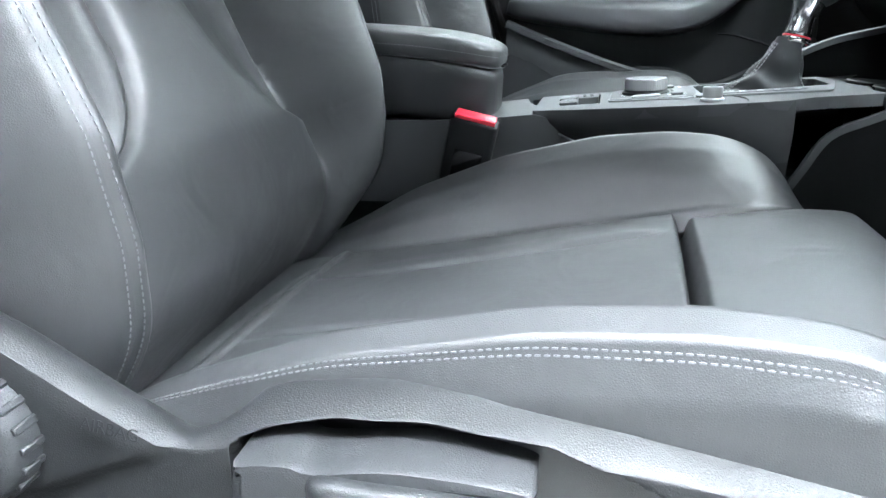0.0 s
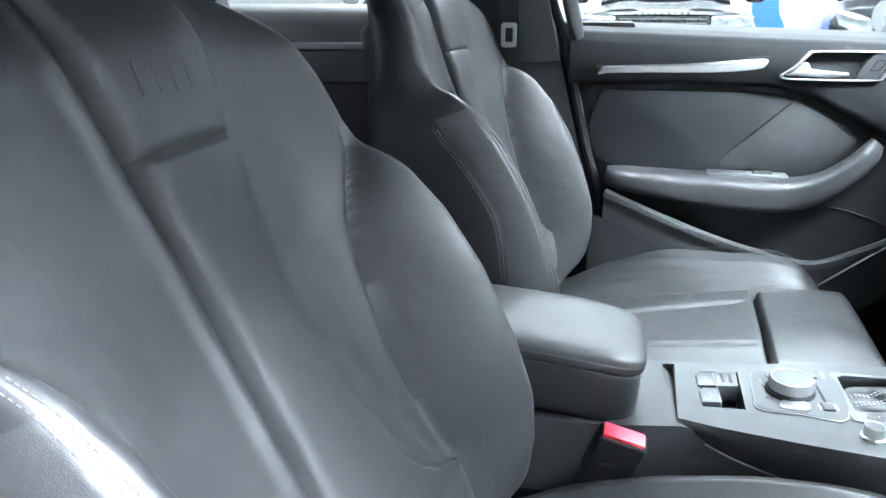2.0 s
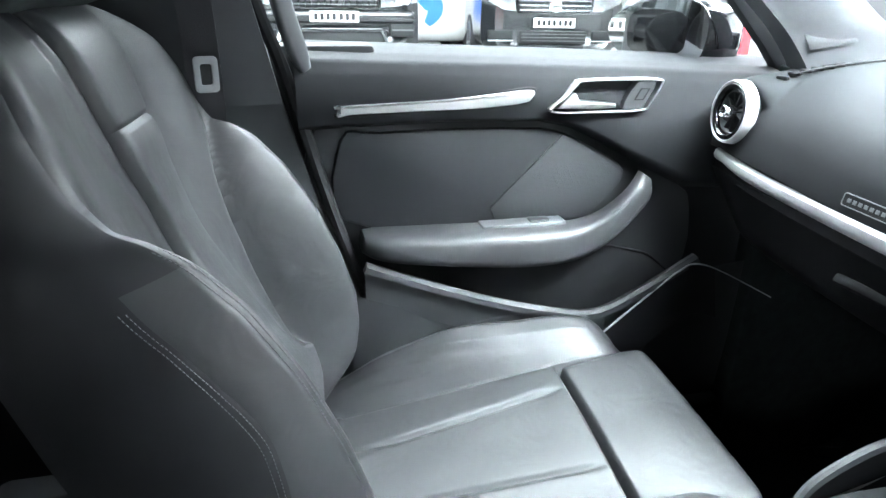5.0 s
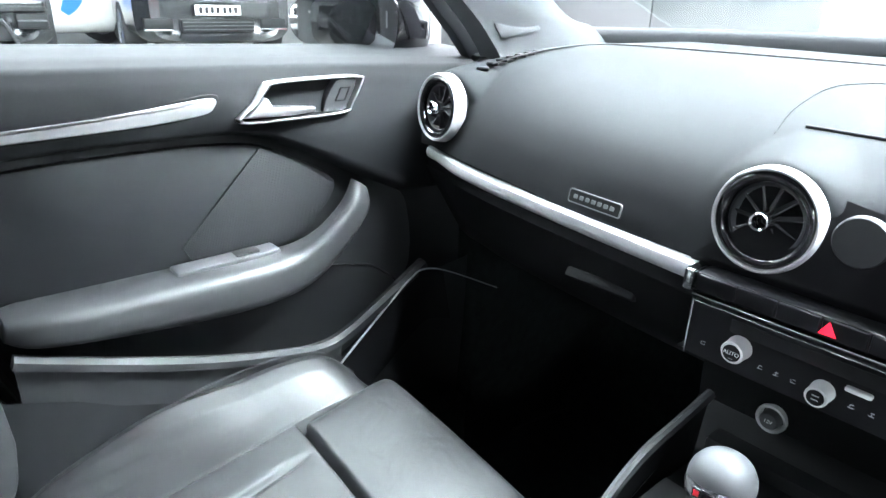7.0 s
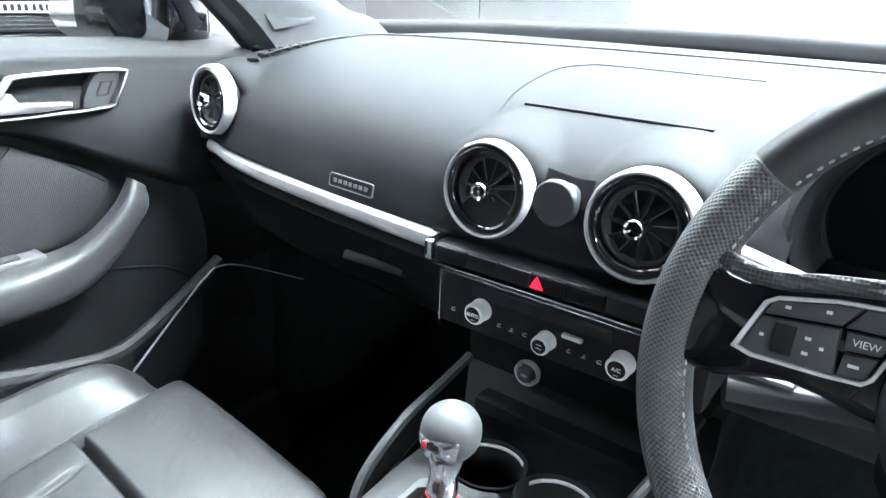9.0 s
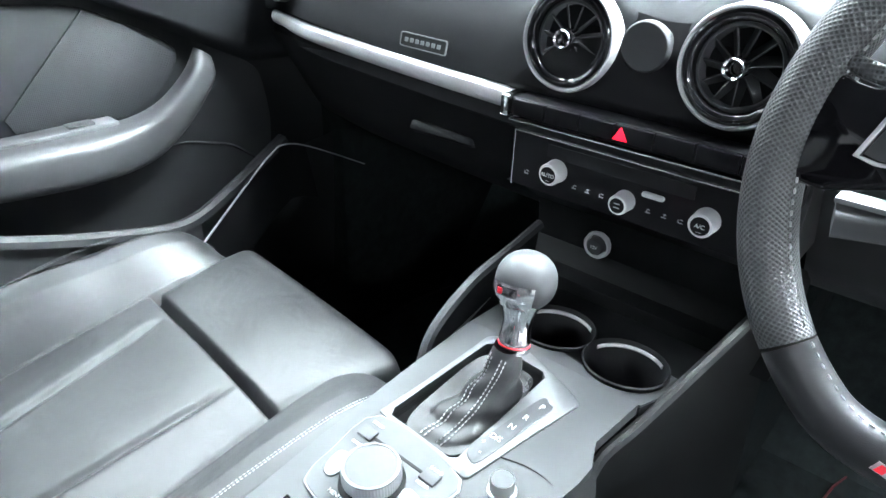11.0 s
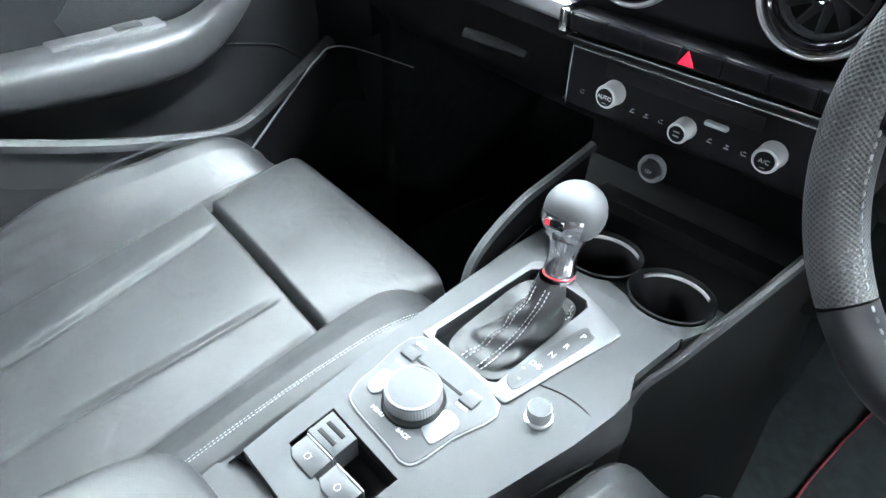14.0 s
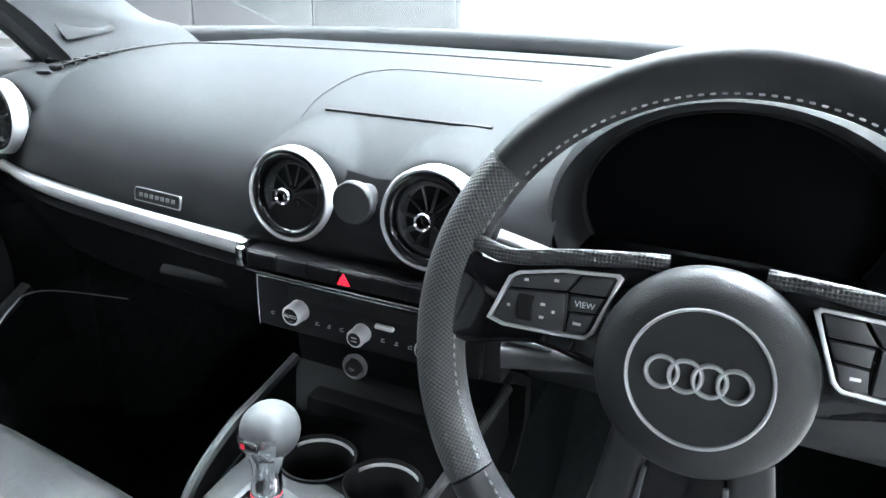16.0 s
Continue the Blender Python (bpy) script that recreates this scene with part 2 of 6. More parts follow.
def rrect(w, h, r, n=4):
    pts = []
    for cx, cy, a0 in ((w / 2 - r, h / 2 - r, 0), (-w / 2 + r, h / 2 - r, 90), (-w / 2 + r, -h / 2 + r, 180), (w / 2 - r, -h / 2 + r, 270)):
        pts += [(cx + r * math.cos(radians(a0 + 90 * i / n)), cy + r * math.sin(radians(a0 + 90 * i / n))) for i in range(n + 1)]
    return pts


def lathe(profile, n=32, closed=False):
    """Profile [(r, z)...] turned about z."""
    k = len(profile)
    vs = [(r * math.cos(2 * math.pi * i / n), r * math.sin(2 * math.pi * i / n), z) for i in range(n) for r, z in profile]
    fs = [[i * k + j, (i + 1) % n * k + j, (i + 1) % n * k + (j + 1) % k, i * k + (j + 1) % k] for i in range(n) for j in range(k if closed else k - 1)]
    return vs, [], fs


def slab(outline, z0, z1, holes=(), bevel=0.0, seg=2):
    """A plate in the xy plane, with holes cut through it."""
    bm = bmesh.new()
    loops = []
    for loop in (outline, *holes):
        vs = [bm.verts.new((x, y, z1)) for x, y in loop]
        loops.append([bm.edges.new((vs[i], vs[(i + 1) % len(vs)])) for i in range(len(vs))])
    if holes:
        bmesh.ops.triangle_fill(bm, edges=[e for l in loops for e in l], use_beauty=True)
    else:
        bm.faces.new([bm.verts[i] for i in range(len(outline))] if False else [e.verts[0] for e in loops[0]])
    top = bm.faces[:]
    r = bmesh.ops.extrude_face_region(bm, geom=top)
    for v in r["geom"]:
        if isinstance(v, bmesh.types.BMVert):
            v.co.z = z0
    bmesh.ops.recalc_face_normals(bm, faces=bm.faces)
    if bevel:
        es = [e for e in bm.edges if len(e.link_faces) == 2 and e.calc_face_angle(0) > 0.8 and all(abs(v.co.z - z1) < 1e-6 for v in e.verts)]
        bmesh.ops.bevel(bm, geom=es, offset=bevel, segments=seg, profile=0.5, affect="EDGES")
    return bm


def curve1(xs, ys, soft=0.0):
    """A smooth curve through a table."""
    g = np.linspace(xs[0], xs[-1], 400)
    v = np.interp(g, xs, ys)
    if soft:
        k = max(1, int(soft / (xs[-1] - xs[0]) * 400))
        w = np.hanning(2 * k + 1)
        v = np.convolve(np.pad(v, k, mode="reflect", reflect_type="odd"), w / w.sum(), mode="valid")
    return lambda x: float(np.interp(x, g, v))


def sstep(a, b, x):
    t = min(1.0, max(0.0, (x - a) / (b - a)))
    return t * t * (3 - 2 * t)


def split_surf(fn, nu, nv, region):
    """One grid cut into several meshes by region(i/nu, j/nv)."""
    vs = [tuple(fn(i / nu, j / nv)) for i in range(nu + 1) for j in range(nv + 1)]
    got = {}
    for i in range(nu):
        for j in range(nv):
            q = [i * (nv + 1) + j, (i + 1) * (nv + 1) + j, (i + 1) * (nv + 1) + j + 1, i * (nv + 1) + j + 1]
            got.setdefault(region((i + 0.5) / nu, (j + 0.5) / nv), []).append(q)
    out = {}
    for key, fs in got.items():
        ids = sorted({i for f in fs for i in f})
        at = {a: b for b, a in enumerate(ids)}
        out[key] = ([vs[i] for i in ids], [], [[at[i] for i in f] for f in fs])
    return out


def stitches(path, length=0.0027, gap=0.0013, w=0.00042, h=0.00045, up=(0, 0, 1)):
    """Short raised threads along a path."""
    p = [Vector(q) for q in path]
    acc = [0.0]
    for a, b in zip(p, p[1:]):
        acc.append(acc[-1] + (b - a).length)
    def at(d):
        i = min(max(int(np.searchsorted(acc, d)) - 1, 0), len(p) - 2)
        t = (d - acc[i]) / max(1e-9, acc[i + 1] - acc[i])
        return p[i].lerp(p[i + 1], t)
    vs, fs = [], []
    d = 0.0
    ups = up if callable(up) else (lambda q: Vector(up))
    while d + length < acc[-1]:
        a, b = at(d), at(d + length)
        t = (b - a).normalized()
        n = ups(a).normalized()
        s = t.cross(n).normalized()
        k = len(vs)
        for c, q in ((a, 0.6), (a.lerp(b, 0.5), 1.0), (b, 0.6)):
            vs += [tuple(c - s * w * q - n * h), tuple(c - s * w * 0.5 * q + n * h * q), tuple(c + s * w * 0.5 * q + n * h * q), tuple(c + s * w * q - n * h)]
        for o in (0, 4):
            fs += [[k + o + j, k + o + (j + 1) % 4, k + o + 4 + (j + 1) % 4, k + o + 4 + j] for j in range(3)]
        d += length + gap
    return vs, [], fs


def spl(pts, n=6, closed=True):
    return [(p.x, p.y) for p in smooth_path([(a, b, 0) for a, b in pts], n, closed)]


# ---------- showroom ----------
CONCRETE = mat("pale_concrete", (0.22, 0.219, 0.21), 0.35, spec=0.5, bump=0.15, scale=40, vary=0.06, vscale=1.5, rvary=0.08)
# Unseen right wall made dark to keep low side light out.
DIMWALL = mat("side_light_cut_wall", (0.05, 0.05, 0.053), 0.8, vary=0.05, vscale=0.7)
WALL = mat("white_wall_paint", (0.82, 0.83, 0.83), 0.7, vary=0.03, vscale=0.7, bump=0.1, scale=60)
GREYPANEL = mat("grey_cladding", (0.060, 0.062, 0.064), 0.6, vary=0.04, vscale=1.0)
LAMP = mat("added_ceiling_glow", (1.0, 1.0, 1.0), 0.5, vary=0.0, emit=17.5)
LAMP_SIDE = mat("added_side_panel", (1.0, 1.0, 1.0), 0.5, vary=0.0, emit=15.5)
LAMP_DOOR = mat("added_door_panel", (1.0, 1.0, 1.0), 0.5, vary=0.0, emit=37.0)
LAMP_HALL = mat("pale_tube_light", (1.0, 1.0, 1.0), 0.5, vary=0.0, emit=5.5)

floor = part("floor", box(-14, 16, -12, 16, -0.30, 0.0, 0), CONCRETE)
tagged(floor, "pale polished concrete showroom floor", "floor", kind="structure")
for nm, b, wm, lb in (("wall_left", (-14, 7.62, 16.0, 16.2, 0, 3.7), WALL, "plain white painted showroom wall"), ("wall_right", (-14, 7.62, -12.2, -12.0, 0, 3.7), DIMWALL, "unseen showroom wall darkened to cut side light"), ("wall_front", (7.62, 7.82, -12, 16, 0, 3.7), WALL, "plain white painted showroom wall"), ("wall_back", (-14.2, -14.0, -12, 16, 0, 3.7), WALL, "plain white painted showroom wall")):
    tagged(part(nm, box(*b, 0), wm), lb, "wall", kind="structure")
tagged(part("ceiling", box(-14, 16, -12, 16, 3.7, 3.9, 0), WALL), "white showroom ceiling", "ceiling", kind="structure")
# Frame added out of view so that the front fill lamp has an opening.
shop = thing("lamp_surround_1", "added unseen white frame round the front fill lamp", "window", kind="structure")
for b in ((-3.55, -3.42, 0.0, 3.68), (4.62, 4.75, 0.0, 3.68), (-3.42, 4.62, 3.56, 3.68)):
    part("surround_bar", box(7.50, 7.615, b[0], b[1], b[2], b[3], 0.008), WALL, shop)
screen = thing("partition_wall", "tall grey clad partition beyond the windscreen", "partition")
for i in range(3):
    part("panel", box(4.0, 4.1, 1.43 + i * 1.1, 2.522 + i * 1.1, 0, 3.2, 0.004), GREYPANEL, screen)
# Wide panels are added out of view to brighten seats, dash and wheel.
for y, x0, x1, hw, lm in ((3.3, -2.0, 2.6, 0.40, LAMP_SIDE), (1.8, -1.2, 2.6, 0.30, LAMP_SIDE), (-1.7, -2.6, 4.0, 0.40, LAMP_DOOR), (-4.5, -11.0, -4.0, 0.35, LAMP), (-1.3, 0.9, 5.0, 0.28, LAMP), (-0.4, 0.9, 5.0, 0.28, LAMP), (0.5, 0.9, 5.0, 0.28, LAMP), (1.3 - 0.1, 0.9, 3.8, 0.08, LAMP), (4.6, -8, 7.3, 0.13, LAMP_HALL), (7.0, -12, 7.3, 0.13, LAMP_HALL), (10.0, -12, 7.3, 0.13, LAMP_HALL)):
    lamp = thing("ceiling_light", "added unseen light panel under the ceiling" if hw > 0.2 else "long white fluorescent tube light under the ceiling", "ceiling light", pose(0, y, 3.5), group="ceiling lights")
    part("diffuser", box(x0, x1, -hw, hw, 0.02, 0.06, 0.01), lm, lamp)
    part("housing", box(x0, x1, -hw - 0.04, hw + 0.04, 0.06, 0.2, 0.01), WALL, lamp)


# ---------- body shell of the car ----------
def plate3(pts, thick, n):
    """A thick plate from a quad grid of points, pushed along n."""
    r, c = len(pts), len(pts[0])
    vs = [tuple(p) for row in pts for p in row] + [tuple(Vector(p) + Vector(n) * thick) for row in pts for p in row]
    k = r * c
    fs = []
    for i in range(r - 1):
        for j in range(c - 1):
            q = [i * c + j, (i + 1) * c + j, (i + 1) * c + j + 1, i * c + j + 1]
            fs += [q, [a + k for a in q[::-1]]]
    rim = [j for j in range(c)] + [i * c + c - 1 for i in range(1, r)] + [(r - 1) * c + j for j in range(c - 2, -1, -1)] + [i * c for i in range(r - 2, 0, -1)]
    for a, b in zip(rim, rim[1:] + rim[:1]):
        fs.append([a, a + k, b + k, b])
    return vs, [], fs


car = thing("hatchback_car", "dark small car seen from inside, with roof, pillars and carpeted floor", "car")
# roof
roof = [[(x, y, 1.335 - 0.10 * (y / 0.62) ** 2 * 0.45 - 0.10 * ((x + 0.35) / 0.8) ** 2 * 0.5) for y in np.linspace(-0.60, 0.60, 17)] for x in np.linspace(-1.35, 0.28, 15)]
part("headliner", plate3(roof, 0.05, (0, 0, 1)), HEADLINER, car, "grey fabric headliner")
part("floor_pan", box(-1.4, 1.15, -0.72, 0.74, 0.03, 0.09, 0.005), CARPET, car, "black carpeted floor")
part("firewall", box(1.10, 1.16, -0.72, 0.74, 0.05, 0.88, 0.005), CARPET, car)
part("toe_board", plate3([[(0.86 + 0.24 * i / 4, y, 0.09 + 0.30 * (i / 4) ** 1.3) for y in (-0.7, 0, 0.7)] for i in range(5)], 0.02, (0.6, 0, -0.7)), CARPET, car)
part("kick_panel", box(0.58, 1.12, 0.640, 0.70, 0.05, 0.90, 0.01), CARPET, car)
part("kick_panel", box(0.58, 1.12, -0.70, -0.64, 0.05, 0.90, 0.01), CARPET, car)
part("rear_bulkhead", box(-1.42, -1.36, -0.72, 0.74, 0.05, 1.05, 0.01), DARK, car)
part("parcel_shelf", box(-1.40, -1.0, -0.66, 0.68, 0.60, 0.64, 0.01), DARK, car)
part("sill_trim", box(-0.75, 1.1, 0.655, 0.76, 0.03, 0.24, 0.02), HARD, car)
part("sill_trim", box(-0.75, 0.62, -0.74, -0.66, 0.03, 0.20, 0.02), HARD, car)


def pillar(name, path, sec, material, label=""):
    return part(name, sweep(smooth_path(path, 6), sec, up=(0, 0.25, 1)), material, car, label)


OUTER = smooth_path([(0.57, 0.598, 0.895), (0.557, 0.598, 0.913), (0.52, 0.597, 0.952), (0.476, 0.596, 0.988), (0.38, 0.594, 1.06), (0.276, 0.590, 1.118), (0.10, 0.580, 1.21)], 5)
INNER = smooth_path([(0.82, 0.578, 0.905), (0.79, 0.577, 0.928), (0.755, 0.577, 0.947), (0.685, 0.577, 0.967), (0.546, 0.577, 1.058), (0.391, 0.575, 1.142), (0.20, 0.565, 1.235)], 5)
def pillar_at(sgn, i, u):
    p = OUTER[i].lerp(INNER[i], u)
    return p.x, sgn * (p.y - 0.010 * math.sin(math.pi * u)), p.z
for sgn in (1, -1):
    part("a_pillar", plate3([[pillar_at(sgn, i, u) for u in np.linspace(0, 1, 9)] for i in range(len(OUTER))], 0.05, (0, sgn, 0.1)), PILLAR_A, car, "grey windscreen pillar trim")
part("pillar_speaker", slab(spl([(0.533, 0.971), (0.549, 0.978), (0.582, 0.976), (0.628, 0.949), (0.622, 0.940), (0.563, 0.932), (0.553, 0.937)], 4), 0, 0.0016, bevel=0.0006), PILLAR_S, car, "flat tweeter cover", m=Matrix.Translation((0.533, 0.5945, 0)) @ Matrix.Rotation(radians(-9), 4, "Z") @ Matrix.Translation((-0.533, 0, 0)) @ Matrix.Rotation(radians(90), 4, "X"))
part("b_pillar", plate3([[(-0.245 - 0.10 * v + (-0.24 - 0.02 * v) * u, 0.70 - 0.09 * v - 0.02 * math.sin(math.pi * u), 0.85 + 0.44 * v) for u in np.linspace(0, 1, 7)] for v in np.linspace(0, 1, 7)], 0.06, (0, 1, 0)), PILLAR_DARK, car, "dark upper pillar trim")
part("b_pillar_lower", plate3([[(-0.03 - 0.215 * v + (-0.36 + 0.11 * v) * u, 0.735 - 0.03 * v - 0.015 * math.sin(math.pi * u), 0.08 + 0.77 * v) for u in np.linspace(0, 1, 7)] for v in np.linspace(0, 1, 7)], 0.06, (0, 1, 0)), PILLAR_DARK, car, "black lower pillar trim")
part("door_jamb", box(-0.34, -0.10, 0.742, 0.80, 0.10, 0.93, 0.01), DARK, car)
part("door_frame", sweep(smooth_path([(-0.205, 0.712, 0.885), (-0.235, 0.698, 0.98), (-0.30, 0.665, 1.25)], 6), rrect(0.018, 0.030, 0.007), scale=lambda t: 0.4 + 0.6 * min(1, t / 0.3)), PILLAR_A, car, "grey upper door frame")
part("door_seal", sweep(smooth_path([(-0.34, 0.665, 1.27), (-0.275, 0.695, 1.0), (-0.235, 0.715, 0.88), (-0.175, 0.715, 0.66), (-0.095, 0.715, 0.42), (-0.03, 0.715, 0.20)], 6), circle(0.010, 8)), RUBBER, car)
part("b_pillar_driver", plate3([[(-0.3375 + 0.024 * v - 0.13 * u + 0.012 * math.exp(-((u - 0.35) / 0.05) ** 2), -0.572 + 0.02 * v - 0.09 * u, 0.80 + 0.50 * v) for u in np.linspace(0, 1, 9)] for v in np.linspace(0, 1, 7)], 0.06, (-0.75, -0.66, 0)), PILLAR_CLOTH, car, "pale grey fabric pillar trim")
part("b_pillar_driver_lower", plate3([[(-0.22 - 0.05 * v - 0.2 * u, -0.70 + 0.03 * v, 0.08 + 0.77 * v) for u in np.linspace(0, 1, 5)] for v in np.linspace(0, 1, 5)], 0.05, (0, -1, 0)), PILLAR_DARK, car)
part("c_pillar", plate3([[(-1.0 - 0.35 * u, 0.69 - 0.12 * v, 0.92 + 0.40 * v) for u in np.linspace(0, 1, 4)] for v in np.linspace(0, 1, 4)], 0.05, (0, 1, 0)), PILLAR_DARK, car)
part("c_pillar", plate3([[(-1.0 - 0.35 * u, -0.69 + 0.12 * v, 0.92 + 0.40 * v) for u in np.linspace(0, 1, 4)] for v in np.linspace(0, 1, 4)], 0.05, (0, -1, 0)), PILLAR_DARK, car)
for sgn in (1, -1):
    part("roof_rail", sweep([(0.25, sgn * 0.585, 1.20), (0.0, sgn * 0.58, 1.255), (-0.4, sgn * 0.58, 1.275), (-0.9, sgn * 0.58, 1.25), (-1.35, sgn * 0.58, 1.15)], rrect(0.07, 0.05, 0.02)), HEADLINER, car)
part("rear_quarter", box(-1.4, -0.66, -0.76, -0.70, 0.05, 0.93, 0.02), PILLAR_DARK, car)
part("roof_front", sweep([(0.27, -0.58, 1.20), (0.30, -0.3, 1.225), (0.31, 0, 1.235), (0.30, 0.3, 1.225), (0.27, 0.58, 1.20)], rrect(0.10, 0.04, 0.015)), HEADLINER, car)
ws = part("windscreen", plate3([[(1.30 - 0.98 * v - 0.10 * (u * 2 - 1) ** 2, (u * 2 - 1) * (0.66 - 0.08 * v), 0.93 + 0.30 * v - 0.02 * (u * 2 - 1) ** 2) for u in np.linspace(0, 1, 13)] for v in np.linspace(0, 1, 7)], 0.005, (0.3, 0, 1)), GLASS, car, "clear windscreen glass")
ws.visible_shadow = False
part("bonnet", plate3([[(1.34 + 1.0 * v, y, 0.905 - 0.20 * v * v - 0.06 * (y / 0.8) ** 2) for y in np.linspace(-0.78, 0.78, 9)] for v in np.linspace(0, 1, 6)], 0.03, (0, 0, -1)), mat("dark_car_paint", (0.02, 0.022, 0.025), 0.2, coat=1.0, vary=0.0), car)


# ---------- seats ----------
W = curve1([0, 0.05, 0.16, 0.25, 0.33, 0.41, 0.46, 0.49, 0.53, 0.57, 0.61, 0.645, 0.665, 0.68], [0.226, 0.242, 0.254, 0.259, 0.260, 0.256, 0.250, 0.245, 0.247, 0.242, 0.224, 0.187, 0.152, 0.11], 0.018)
B = curve1([0, 0.05, 0.08, 0.13, 0.18, 0.25, 0.33, 0.40, 0.45, 0.475, 0.49, 0.52, 0.6, 0.68], [0.024, 0.055, 0.080, 0.107, 0.121, 0.123, 0.116, 0.100, 0.078, 0.058, 0.040, 0.028, 0.020, 0.0], 0.012)
CB = curve1([0, 0.10, 0.16, 0.20, 0.25, 0.33, 0.42, 0.5, 0.55, 0.6, 0.68], [0.168, 0.168, 0.166, 0.156, 0.139, 0.112, 0.088, 0.073, 0.067, 0.064, 0.060], 0.03)
C1 = curve1([0, 0.1, 0.16, 0.18, 0.2, 0.22, 0.24, 0.28, 0.32, 0.36, 0.40, 0.43, 0.47, 0.5, 0.54, 0.6, 0.68], [0.16, 0.16, 0.15, 0.108, 0.085, 0.070, 0.0597, 0.0525, 0.049, 0.0456, 0.043, 0.0442, 0.0472, 0.0527, 0.0565, 0.066, 0.07], 0.008)
MID = curve1([0, 0.06, 0.12, 0.17, 0.2, 0.24, 0.28, 0.32, 0.36, 0.4, 0.43, 0.47, 0.5, 0.54, 0.6, 0.68], [0.0, 0.016, 0.032, 0.039, 0.038, 0.033, 0.027, 0.021, 0.0155, 0.010, 0.009, 0.0105, 0.0105, 0.011, 0.0155, 0.0155], 0.02)
SEAM_T = curve1([0.0, 0.1, 0.24, 0.295, 0.36, 0.44, 0.68], [0.55, 0.45, 0.31, 0.25, 0.29, 0.36, 0.36], 0.03)
CREST = curve1([0, 0.1, 0.3, 0.42, 0.49, 0.55, 0.68], [0.885, 0.874, 0.874, 0.895, 0.93, 0.92, 0.90], 0.03)
FOLD = curve1([0, 0.13, 0.2, 0.3, 0.38, 0.43, 0.475, 0.5, 0.68], [0.195, 0.192, 0.186, 0.180, 0.184, 0.195, 0.222, 0.24, 0.24], 0.02)
BACK_H = 0.68


def groove(d, w=0.0035, depth=0.0035):
    return -depth * math.exp(-(d / w) ** 2)


def back_point(p, q):
    s = BACK_H * q
    v = p * 2 - 1
    a = abs(v) / 0.76
    w, b, c = W(s), B(s), C1(s)
    cr = w * CREST(s)
    sg = 1 if v >= 0 else -1
    if a <= 1:
        u = a / 0.5 * c if a < 0.5 else c + (a - 0.5) / 0.5 * (cr - c)
        fo = FOLD(s)
        low = min(b, 0.024 + 0.10 * max(0, 0.14 - s) + 0.012 * sstep(0.30, 0.15, s))
        f0 = min(fo - 0.016, cr - 0.012)
        k = min(1.0, max(0.0, (u - f0) / (cr - f0)))
        n = low * sstep(CB(s) * 0.8, cr, u) + (b - low) * (0.7 * math.sin(k * math.pi / 2) + 0.3 * k)
        n += groove(u - f0 + 0.003, 0.007, 0.011) * sstep(0.11, 0.27, s) * sstep(0.55, 0.40, s)
        # the padded middle panel stands proud of the channel beside it
        seam = sstep(0.09, 0.27, s)
        pad = MID(s)
        if u < c:
            e = max(0.0, (u - (c - 0.016)) / 0.016)
            n = pad + 0.004 * (1 - (u / c) ** 2) - 0.009 * seam * (1 - math.sqrt(max(0.0, 1 - e * e * 0.97)))
        else:
            e = sstep(c, max(c + 0.03, fo - 0.014), u)
            n = (pad - 0.0095 * seam - 0.007 * seam * sstep(c, c + 0.02, u)) * (1 - e) + n * e
        e = max(0.0, (u - (cr - 0.022)) / 0.022)
        n -= 0.012 * (1 - math.sqrt(max(0.0, 1 - e * e * 0.98)))
        # seams: the edge of the middle panel, the cross seam under the yoke, the foot of the side panel
        if s > 0.16:
            n += groove(u - c, 0.004, 0.005)
        if u < c:
            n += groove(s - 0.5375, 0.003, 0.0035)
            n += 0.003 * math.exp(-((s - 0.515) / 0.022) ** 2)
        else:
            n += groove(s - 0.160 - 0.9 * max(0, 0.02 - (u - c)) ** 1.2, 0.003, 0.0014 * sstep(cr * 0.98, cr * 0.86, u))
        n += groove(u - cr + 0.001, 0.003, 0.003 * sstep(0.49, 0.40, s))
    else:
        t, st = (a - 1) / (1 / 0.76 - 1), SEAM_T(s)
        t = t / 0.38 * st if t < 0.38 else st + (t - 0.38) / 0.62 * (1 - st)
        n1 = b - 0.0103
        # outer flank: swells out, then turns in behind
        u = cr + (w - cr) * math.sin(min(1.0, t / 0.6) * math.pi / 2) - 0.030 * max(0, (t - 0.6) / 0.4) ** 2
        n = n1 + (-0.105 + 0.062 * sstep(0.40, 0.62, s) - n1) * (t ** 1.25)
        n += groove((t - st) * 0.12, 0.004, 0.004 * sstep(0.47, 0.38, s))
    if s > 0.59:
        e = (s - 0.59) / 0.09
        n -= 0.06 * (1 - math.sqrt(max(0, 1 - e * e * 0.985)))
    if s < 0.10:
        e = (0.10 - s) / 0.10
        n -= 0.085 * e * e
    return n, sg * u, s


def back_region(p, q):
    s = BACK_H * q
    v = p * 2 - 1
    a = abs(v) / 0.76
    cr, c = W(s) * CREST(s), C1(s)
    a1 = min(a, 1)
    u = a1 / 0.5 * c if a1 < 0.5 else c + (a1 - 0.5) / 0.5 * (cr - c)
    side = "l" if v > 0 else "r"
    if a > 1:
        return ("edge_" if (a - 1) / (1 / 0.76 - 1) < 0.38 and s < 0.45 else "side_") + side
    if u < c or s < 0.16:
        return "yoke" if s > 0.5375 else "middle"
    return "bolster_" + side


SLOPE = 0.225
CUSH0 = 0.455          # height of the insert at the thigh gap (passenger)


def base_z(x):
    return CUSH0 + SLOPE * (x - 0.11)


